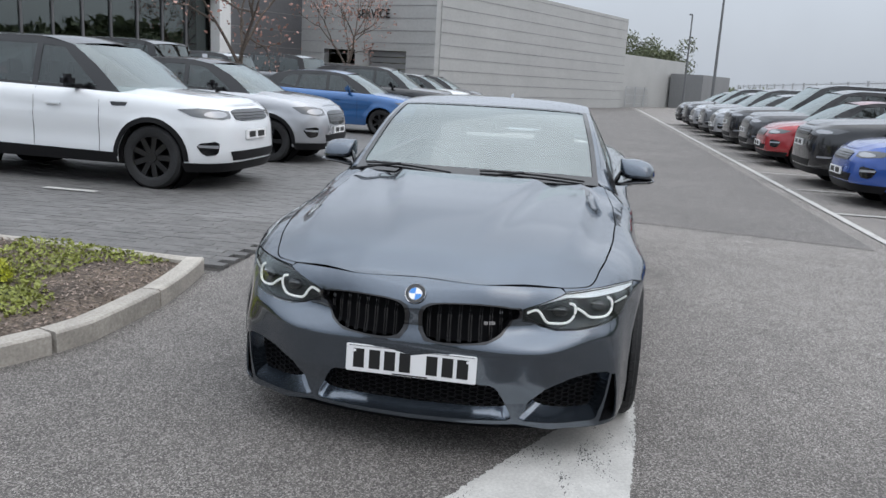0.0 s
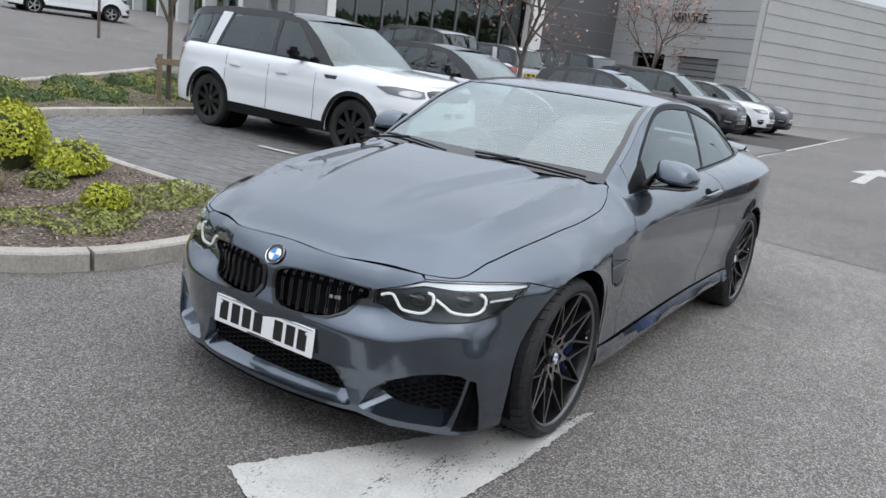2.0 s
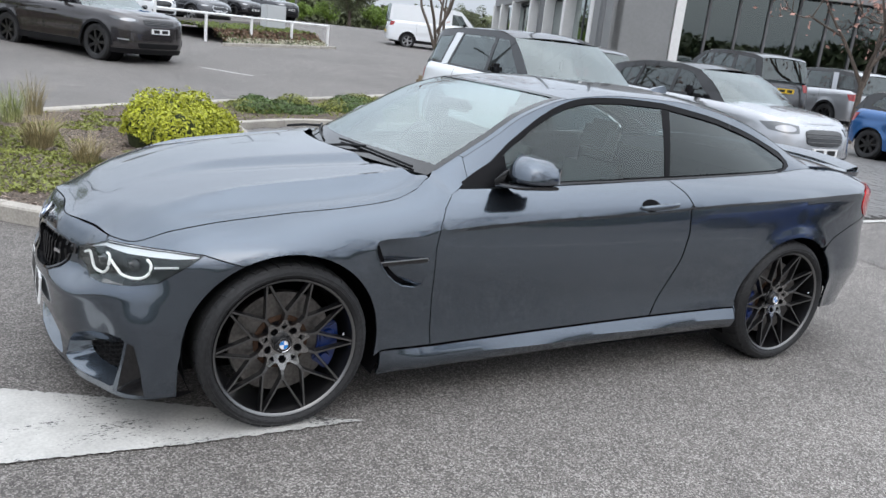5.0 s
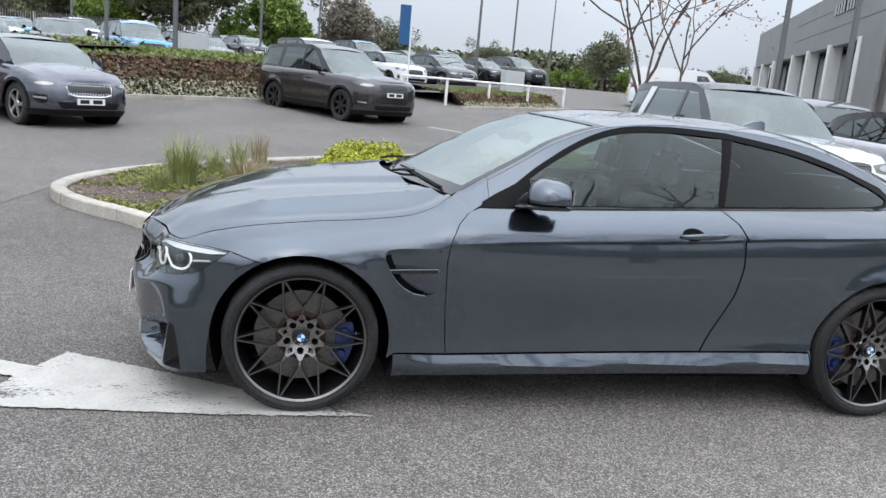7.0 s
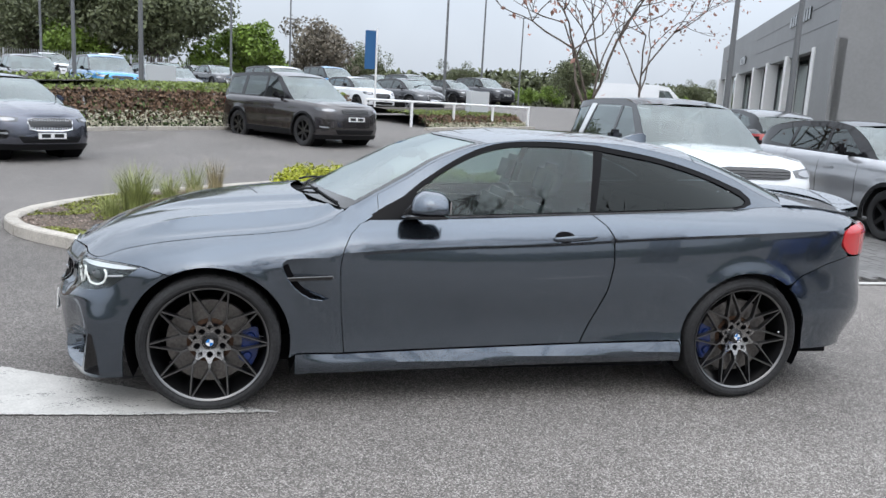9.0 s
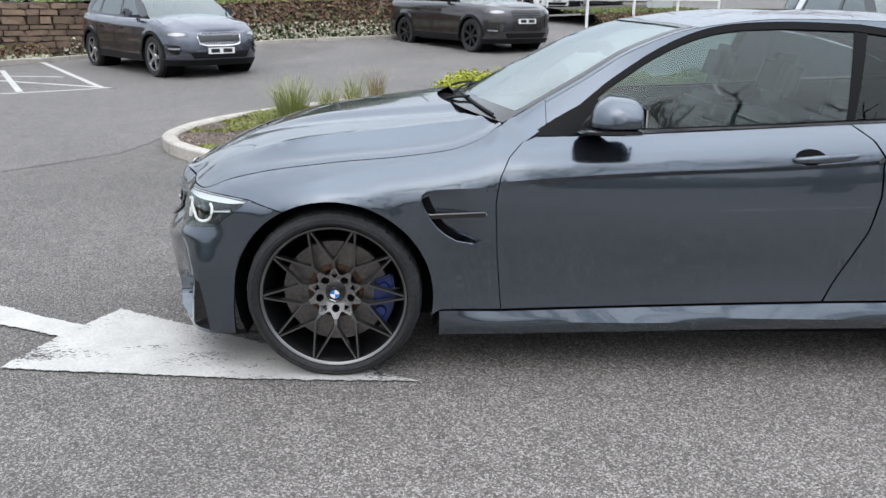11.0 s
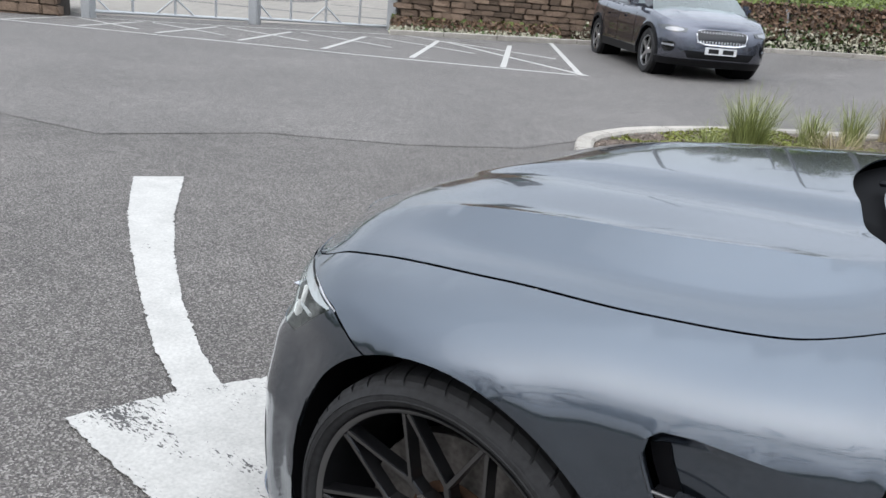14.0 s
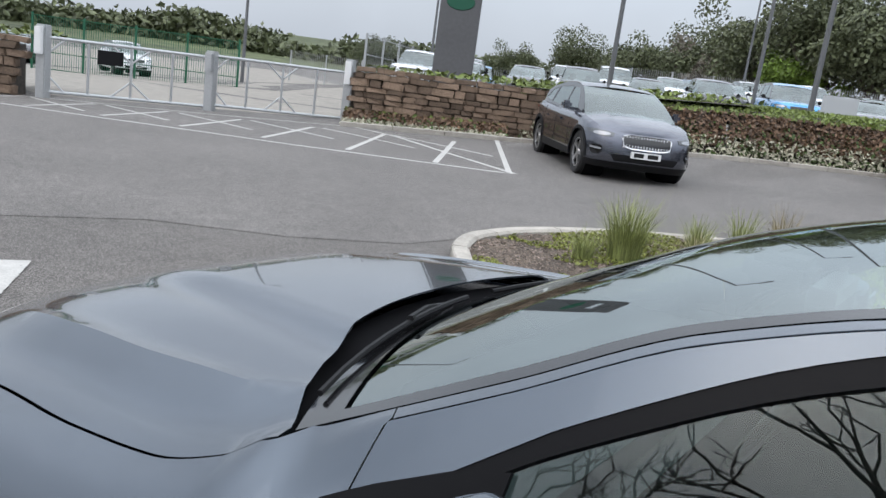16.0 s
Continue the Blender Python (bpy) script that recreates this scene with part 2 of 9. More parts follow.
def outline(points, rounds=4):
    p = np.array(points, float)
    for _ in range(rounds):
        q = np.empty((2 * len(p), 2))
        q[0], q[-1] = p[0], p[-1]
        q[1:-1:2], q[2:-1:2] = 0.75 * p[:-1] + 0.25 * p[1:], 0.25 * p[:-1] + 0.75 * p[1:]
        p = q[np.r_[True, np.abs(np.diff(q, axis=0)).sum(1) > 1e-6]]
    return p


PL = outline(OUT)
SL = np.r_[0, np.cumsum(np.hypot(*np.diff(PL, axis=0).T))]
SL -= np.interp(0.0, PL[:, 0], SL)
SN, ST = SL[0], SL[-1]


def s_x(x):
    return np.interp(x, PL[:, 0], SL)


def s_w(w):
    """The place on the outline of the nose at a half width."""
    n = int(np.argmax(PL[:, 0] > -0.05))
    return np.interp(w, PL[:n, 1], SL[:n])


def s_wr(w):
    n = int(np.argmax(PL[:, 0] > 3.0))
    return np.interp(-np.asarray(w), -PL[n:, 1], SL[n:])


# along the outline: inset and height of the top edge, height where the roll begins, roundness of the roll
TOPK = [(2 * s_w(0) - s_w(0.3), 0.045, 0.720, 0.61, 0.5), (s_w(0), 0.09, 0.724, 0.61, 0.5), (s_w(0.3), 0.045, 0.720, 0.61, 0.5), (s_w(0.5), 0.048, 0.710, 0.61, 0.5), (s_x(-0.6), 0.05, 0.708, 0.61, 0.5),
        (s_x(-0.45), 0.105, 0.758, 0.63, 0.5), (s_x(-0.27), 0.142, 0.797, 0.66, 0.5), (0.0, 0.150, 0.832, 0.70, 0.5), (s_x(0.26), 0.135, 0.857, 0.70, 0.5),
        (s_x(0.45), 0.135, 0.883, 0.72, 0.5), (s_x(0.57), 0.155, 0.925, 0.74, 0.4), (s_x(0.65), 0.185, 0.972, 0.76, 0.3), (s_x(0.74), 0.125, 0.935, 0.79, 0.3), (s_x(0.9), 0.11, 0.94, 0.805, 0.3),
        (s_x(1.2), 0.11, 0.953, 0.825, 0.25), (s_x(1.96), 0.122, 0.992, 0.87, 0.25), (s_x(2.4), 0.155, 1.012, 0.90, 0.3), (s_x(2.8), 0.20, 1.03, 0.91, 0.35), (s_x(3.1), 0.24, 1.045, 0.92, 0.4),
        (s_x(3.4), 0.22, 1.04, 0.93, 0.4), (s_x(3.65), 0.12, 1.01, 0.93, 0.4), (s_wr(0.4), 0.07, 1.0, 0.93, 0.4), (s_wr(0.0), 0.06, 1.0, 0.93, 0.4)]
TOPF = curve1(TOPK)
CHAR = curve1([(-1, 0.7), (0.3, 0.74), (0.63, 0.785), (1.08, 0.82), (1.7, 0.85), (2.29, 0.895), (3.31, 0.945), (4, 0.95)])
UNDER = curve1([(-1, 0), (0.45, 0), (0.8, 0.015), (1.7, 0.02), (2.4, 0.02), (3.2, 0.010), (3.5, 0), (4, 0)])
# low profiles: inset at heights, for stations along the outline
LOWZ = np.array([0.10, 0.14, 0.18, 0.22, 0.2745, 0.2785, 0.34, 0.40, 0.46, 0.52, 0.58, 0.64, 0.72, 0.80])
LOWK = [(s_w(0), [0.05, 0.03, 0.03, 0.034, 0.036, 0.034, 0.018, 0.012, 0.006, 0.0, 0.0, 0.0, 0.0, 0.0]),
        (s_w(0.4), [0.055, 0.035, 0.033, 0.034, 0.034, 0.03, 0.014, 0.010, 0.005, 0.0, 0.0, 0.0, 0.0, 0.0]),
        (s_w(0.6), [0.045, 0.022, 0.016, 0.020, 0.024, 0.022, 0.016, 0.010, 0.005, 0.0, 0.0, 0.0, 0.0, 0.0]),
        (s_x(-0.52), [0.03, 0.012, 0.005, 0.004, 0.004, 0.004, 0.006, 0.008, 0.005, 0.0, 0.0, 0.0, 0.0, 0.0]),
        (s_x(-0.25), [0.04, 0.03, 0.022, 0.02, 0.018, 0.016, 0.014, 0.012, 0.008, 0.004, 0.0, 0.0, 0.0, 0.0]),
        (s_x(0.3), [0.06, 0.05, 0.04, 0.03, 0.03, 0.03, 0.03, 0.026, 0.02, 0.014, 0.006, 0.0, 0.0, 0.0]),
        (s_x(0.6), [0.075, 0.05, 0.018, -0.002, 0.016, 0.026, 0.03, 0.028, 0.024, 0.018, 0.01, 0.004, 0.0, 0.0]),
        (s_x(1.4), [0.08, 0.05, 0.014, -0.010, 0.018, 0.027, 0.03, 0.03, 0.026, 0.018, 0.01, 0.003, 0.0, 0.0]),
        (s_x(2.3), [0.08, 0.05, 0.014, -0.010, 0.016, 0.024, 0.034, 0.034, 0.028, 0.02, 0.012, 0.004, 0.0, 0.0]),
        (s_x(2.8), [0.05, 0.04, 0.03, 0.03, 0.03, 0.03, 0.028, 0.022, 0.016, 0.008, 0.002, 0.0, 0.0, 0.0]),
        (s_x(3.3), [0.06, 0.05, 0.04, 0.035, 0.03, 0.028, 0.02, 0.01, 0.0, 0.0, 0.0, 0.004, 0.008, 0.008]),
        (s_wr(0.5), [0.12, 0.11, 0.10, 0.09, 0.08, 0.06, 0.03, 0.01, 0.0, 0.0, 0.01, 0.02, 0.03, 0.03]),
        (s_wr(0.0), [0.12, 0.11, 0.10, 0.09, 0.08, 0.06, 0.03, 0.01, 0.0, 0.0, 0.01, 0.02, 0.03, 0.03])]
LOWF = curve1([(s, *d) for s, d in LOWK])
LOWF_GRID = np.linspace(SN, ST, 400)
LOWF_TAB = LOWF(LOWF_GRID)
ARCH_F, ARCH_R = (0.0, 0.333, 0.382), (2.822, 0.342, 0.372)


HOLLOW = curve1([(-0.25, 0.042), (0, 0.03), (0.25, 0.042), (0.40, 0.075), (0.47, 0.085), (0.60, 0.06), (0.70, 0.036), (0.80, 0.016), (0.87, 0.0), (1.0, 0.0)])


def smooth01(t):
    t = np.clip(t, 0, 1)
    return t * t * (3 - 2 * t)


def shell(s, z):
    """The lower body at places s along its outline and heights z, on the left (y < 0)."""
    s, z = np.asarray(s, float), np.asarray(z, float)
    x0, w0 = np.interp(s, SL, PL[:, 0]), np.interp(s, SL, PL[:, 1])
    e = 0.004
    tx, tw = np.interp(s + e, SL, PL[:, 0]) - np.interp(s - e, SL, PL[:, 0]), np.interp(s + e, SL, PL[:, 1]) - np.interp(s - e, SL, PL[:, 1])
    n = np.hypot(tx, tw) + 1e-9
    nx, nw = -tw / n, tx / n  # outwards
    top = TOPF(s)
    a, zt, z0, rnd = top[..., 0], top[..., 1], top[..., 2], top[..., 3]
    u = np.clip((z - z0) / (zt - z0), 0, 1)
    f = (1 - rnd) * u**1.7 + rnd * (1 - np.sqrt(np.maximum(1 - 0.97 * u**2, 0))) / (1 - math.sqrt(0.03))
    d = a * f
    nose = np.where(x0 < 0, w0, 9.0)
    # shoulder round the nose: above it the face leans back to grilles and lamps
    edge = 0.468 + 0.075 * smooth01((nose - 0.5) / 0.35)
    back = smooth01((z - edge) / 0.10) * (nose < 2)
    d = d + HOLLOW(np.minimum(nose, 0.9)) * back
    # squarer corner low down, before the wheel
    d = d - 0.040 * np.exp(-(((nose - 0.767) / 0.075) ** 2)) * (1 - smooth01((z - 0.40) / 0.18)) * (nose < 2)
    lift = 0.0305 * np.clip(x0 - 0.65, 0, 1.8) * np.clip((0.5 - z) / 0.15, 0, 1)
    zl, z_keep = z - lift, z
    i = np.clip((s - SN) / (ST - SN) * 399, 0, 398.999)
    k = i.astype(int)
    fr = i - k
    zi = np.clip(np.searchsorted(LOWZ, zl, side="right") - 1, 0, len(LOWZ) - 2)
    q = np.clip((zl - LOWZ[zi]) / (LOWZ[zi + 1] - LOWZ[zi]), 0, 1)
    low = lambda kk: LOWF_TAB[kk, zi] * (1 - q) + LOWF_TAB[kk, zi + 1] * q
    d = d + (1 - fr) * low(k) + fr * low(k + 1)
    t = (CHAR(x0) - z) / 0.02
    d = d + UNDER(x0) * np.where(t > 0, np.where(t < 1, np.clip(t, 0, 1), np.exp(-(np.maximum(t, 1) - 1) / 6)), 0)
    for cx, cz, r in (ARCH_F, ARCH_R):
        d = d - 0.010 * np.exp(-(((np.hypot(x0 - cx, z - cz) - r) / 0.045) ** 2))
    return np.stack([x0 - nx * d, -(w0 - nw * d), z], -1)


def side_xz(x, z):
    return shell(s_x(x), z)


# ---- bonnet: between the seams of the wings ----
SEAM_S = np.linspace(s_w(0), s_x(0.65), 300)
SEAM = shell(SEAM_S, TOPF(SEAM_S)[:, 1])
ZC = curve1([(-0.80, 0.68), (-0.69, 0.735), (-0.62, 0.775), (-0.55, 0.808), (-0.44, 0.85), (-0.21, 0.912), (0.05, 0.952), (0.3, 0.982), (0.46, 1.0), (0.75, 1.03)])
k_side = np.abs(SEAM[:, 1]) > 0.56
SEAM_W = lambda x: np.interp(x, SEAM[k_side][:, 0], -SEAM[k_side][:, 1])
SEAM_Z = lambda x: np.interp(x, SEAM[k_side][:, 0], SEAM[k_side][:, 2])
NOSE_X = lambda w: np.interp(w, -SEAM[:, 1][: int(np.argmax(-SEAM[:, 1] > 0.62))], SEAM[:, 0][: int(np.argmax(-SEAM[:, 1] > 0.62))])


def bonnet_z(x, y):
    w = np.abs(y)
    ws, zs, zc = SEAM_W(x), SEAM_Z(x), ZC(x)
    r = np.clip(w / ws, 0, 1.05)
    z = zs + (zc - zs) * (1 - (0.30 * r**2 + 0.70 * r**5))
    zn = np.interp(w, -SEAM[:150, 1], SEAM[:150, 2])
    lead = np.clip((x - NOSE_X(np.minimum(w, 0.62))) / 0.16, 0, 1)
    z = np.where(lead < 1, zn + (z - zn) * np.sqrt(np.clip(1 - (1 - lead) ** 2, 0, 1)), z)
    # raised dome in the middle, wider towards the screen
    hw = 0.17 + 0.20 * np.clip((x + 0.5) / 0.95, 0, 1)
    z = z + 0.020 * smooth01((x + 0.55) / 0.5) * (1 - smooth01((w - hw + 0.03) / 0.07)) - 0.006 * smooth01((x + 0.5) / 0.5) * np.exp(-(((w - hw - 0.06) / 0.04) ** 2))
    # ridge along the flank with a hollow between it and the seam
    grow = smooth01((x + 0.52) / 0.45)
    g = ws - w
    grow = grow * (1 - 0.45 * smooth01((x - 0.34) / 0.24))
    z = z + grow * (0.026 * np.exp(-np.sqrt((g - 0.15) ** 2 + 0.00003) / 0.032) - 0.018 * np.exp(-(((g - 0.075) / 0.042) ** 2)))
    return z


def shell_nose(u, z):
    """The shell on both sides of the nose: u is the way along it from the middle, positive on the left."""
    u = np.asarray(u, float)
    p = shell(SN + np.abs(u), z)
    p[..., 1] *= np.where(u < 0, -1, 1)
    return p


# ---- greenhouse: belt B, roof rail R, middle line C at stations from cowl to boot ----
RX = curve1([(0.66, 0.70, 0.972), (0.95, 0.662, 1.135), (1.15, 0.625, 1.25), (1.4, 0.592, 1.33), (1.75, 0.575, 1.362), (2.1, 0.57, 1.355), (2.5, 0.575, 1.298), (2.8, 0.592, 1.205), (3.02, 0.618, 1.105), (3.15, 0.655, 1.05)])
GX = [0.66, 0.95, 1.15, 1.4, 1.75, 2.1, 2.5, 2.8, 3.02, 3.15]
CX = curve1(list(zip(range(10), [0.45, 0.80, 1.03, 1.27, 1.72, 2.12, 2.6, 2.95, 3.2, 3.36], [0.99, 1.175, 1.283, 1.35, 1.395, 1.393, 1.345, 1.252, 1.165, 1.095])))
RXI = curve1(list(zip(range(10), GX)))


def glass_side(x, z):
    """The side of the cabin at x and height z, on the left."""
    x, z = np.asarray(x, float), np.asarray(z, float)
    b = TOPF(s_x(x))
    base = shell(s_x(x), b[..., 1])
    r = RX(x)
    q = (z - base[..., 2]) / np.maximum(r[..., 1] - base[..., 2], 0.02)
    w = -base[..., 1] + (r[..., 0] + base[..., 1]) * q + 0.02 * np.clip(q * (1 - q), -0.3, 1) * 4 * np.clip((r[..., 1] - base[..., 2]) / 0.3, 0, 1) * 0.6
    return np.stack([x, -w, z], -1)


def cabin_top(k, v):
    """The roof, screen and rear window at station k (0 cowl to 9 boot) and v from -1 (left rail) to 1."""
    k, v = np.asarray(k, float), np.asarray(v, float)
    c, xr = CX(k), RXI(k)
    r = RX(xr)
    x = xr + (c[..., 0] - xr) * (1 - np.abs(v) ** 2)
    zz = r[..., 1] + (c[..., 1] - r[..., 1]) * (1 - (0.55 * np.abs(v) ** 2 + 0.45 * np.abs(v) ** 5))
    return np.stack([x, r[..., 0] * v, zz], -1)


# ---- panels cut from a surface ----
def inside(poly, pts):
    poly, pts = np.asarray(poly, float), np.asarray(pts, float)
    res = np.zeros(len(pts), bool)
    x, y = pts[:, 0], pts[:, 1]
    for (x0, y0), (x1, y1) in zip(poly, np.roll(poly, -1, axis=0)):
        if y0 == y1:
            continue
        hit = ((y0 > y) != (y1 > y)) & (x < (x1 - x0) * (y - y0) / (y1 - y0) + x0)
        res ^= hit
    return res


def dense(poly, step):
    out = []
    for a, b in zip(poly, poly[1:] + poly[:1]):
        n = max(1, int(math.ceil(math.hypot(b[0] - a[0], b[1] - a[1]) / step)))
        out += [(a[0] + (b[0] - a[0]) * i / n, a[1] + (b[1] - a[1]) * i / n) for i in range(n)]
    return out


def rounded(poly, r=0.3, rounds=2):
    """A polygon with its corners cut round; r is the share of each edge."""
    for _ in range(rounds):
        out = []
        for a, b in zip(poly, poly[1:] + poly[:1]):
            out += [(a[0] + (b[0] - a[0]) * r, a[1] + (b[1] - a[1]) * r), (a[0] + (b[0] - a[0]) * (1 - r), a[1] + (b[1] - a[1]) * (1 - r))]
        poly = out
    return poly


def panel(name, poly, surf, material, parent, holes=(), step=0.03, rim=0.012, sink=0.0, mirror=False, label="", both=False, grid=None, lines=()):
    """A sheet cut by its outline (and holes) from a surface, with turned-in edges. grid: finer steps (du, dv). lines: creases that the mesh follows."""
    du, dv = grid or (step, step)
    sc = np.array([1 / du, 1 / dv])
    loops = [np.array(dense([tuple(np.array(p) * sc) for p in l], 0.6)) for l in (poly, *holes)]
    lo, hi = loops[0].min(0), loops[0].max(0)
    gx, gy = np.meshgrid(np.arange(lo[0], hi[0], 1.0), np.arange(lo[1], hi[1], 1.0))
    pts = np.stack([gx.ravel(), gy.ravel()], 1) + 0.5
    keep = inside(loops[0], pts)
    for l in loops[1:]:
        keep &= ~inside(l, pts)
    pts = pts[keep]
    edge_pts = np.concatenate(loops)
    if len(pts):
        far = np.array([np.min(((edge_pts - p) ** 2).sum(1)) > 0.2 for p in pts])
        pts = pts[far]
    for line in lines:
        l = np.array(line) * sc
        if len(pts):
            pts = pts[np.array([np.min(((l - p) ** 2).sum(1)) > 0.3 for p in pts])]
    verts, edges, n0 = [], [], 0
    for l in loops:
        verts += [Vector(p) for p in l]
        edges += [(n0 + i, n0 + (i + 1) % len(l)) for i in range(len(l))]
        n0 += len(l)
    verts += [Vector(p) for p in pts]
    n0 = len(verts)
    for line in lines:
        l = np.array(dense([tuple(np.array(p) * sc) for p in line], 0.6)[: -max(1, int(math.ceil(np.hypot(*((np.array(line[-1]) - np.array(line[0])) * sc)) / 0.6)))])
        ok = inside(loops[0], l)
        for h in loops[1:]:
            ok &= ~inside(h, l)
        ok &= np.array([np.min(((edge_pts - p) ** 2).sum(1)) > 0.12 for p in l])
        last = -2
        for i, p in enumerate(l):
            if ok[i]:
                verts.append(Vector(p))
                if last == i - 1:
                    edges.append((n0 - 1, n0))
                n0 += 1
                last = i
    vs, es, fs, *_ = delaunay_2d_cdt(verts, edges, [], 0, 1e-5)
    v2 = np.array([tuple(v) for v in vs])
    fs = np.array([f for f in fs if len(f) == 3])
    mid = v2[fs].mean(1)
    ok = inside(loops[0], mid)
    for l in loops[1:]:
        ok &= ~inside(l, mid)
    fs = fs[ok]
    uv = v2 / sc
    p3 = surf(uv[:, 0], uv[:, 1])
    g = np.cross(p3[fs[:, 1]] - p3[fs[:, 0]], p3[fs[:, 2]] - p3[fs[:, 0]])
    a2 = uv[fs]
    ccw = np.sign((a2[:, 1, 0] - a2[:, 0, 0]) * (a2[:, 2, 1] - a2[:, 0, 1]) - (a2[:, 1, 1] - a2[:, 0, 1]) * (a2[:, 2, 0] - a2[:, 0, 0]))[:, None]
    nrm = np.zeros_like(p3)
    for c in range(3):
        np.add.at(nrm, fs[:, c], g * ccw)
    nrm /= np.linalg.norm(nrm, axis=1, keepdims=True) + 1e-12
    out = 1.0 if np.sum(nrm * (p3 - np.array([1.4, 0, 0.55]))) > 0 else -1.0
    nrm *= out
    flip = ccw[:, 0] * out < 0
    # smooth normals straight from the surface, for the turned-in edges
    e = 0.004
    tu = surf(uv[:, 0] + e, uv[:, 1]) - surf(uv[:, 0] - e, uv[:, 1])
    tv = surf(uv[:, 0], uv[:, 1] + e) - surf(uv[:, 0], uv[:, 1] - e)
    fine = np.cross(tu, tv)
    size = np.linalg.norm(fine, axis=1, keepdims=True)
    fine = fine / (size + 1e-12)
    fine = fine * np.where(np.sum(fine * nrm, 1, keepdims=True) < 0, -1, 1)
    nrm = np.where((size > 1e-8) & (np.abs(np.sum(fine * nrm, 1, keepdims=True)) > 0.3), fine, nrm)
    fs[flip] = fs[flip][:, ::-1]
    p3 = p3 - nrm * sink
    faces = [tuple(f) for f in fs]
    if rim:
        count = {}
        for f in faces:
            for a, b in zip(f, f[1:] + f[:1]):
                count[(a, b)] = True
        ring, extra = {}, []
        for a, b in list(count):
            if (b, a) not in count:
                for v in (a, b):
                    if v not in ring:
                        ring[v] = len(p3) + len(extra)
                        extra.append(p3[v] - nrm[v] * rim)
                faces.append((b, a, ring[a], ring[b]))
        p3 = np.concatenate([p3, np.array(extra).reshape(-1, 3)])
    obs = [mesh_ob(name, p3, faces, material, parent, label)]
    if mirror:
        obs.append(mesh_ob(name, p3 * (1, -1, 1), [f[::-1] for f in faces], material, parent, label))
    return obs


def arc(c, r, a0, a1, n=24):
    return [(c[0] + r * math.cos(radians(a0 + (a1 - a0) * i / n)), c[1] + r * math.sin(radians(a0 + (a1 - a0) * i / n))) for i in range(n + 1)]


def to_s(poly):
    """From x, z on the side to the shell's own s, z."""
    return [(float(s_x(x)), z) for x, z in poly]


# ---- the grey coupe ----
coupe = thing("coupe", "dark grey two-door sports coupe parked across a painted arrow", "car")


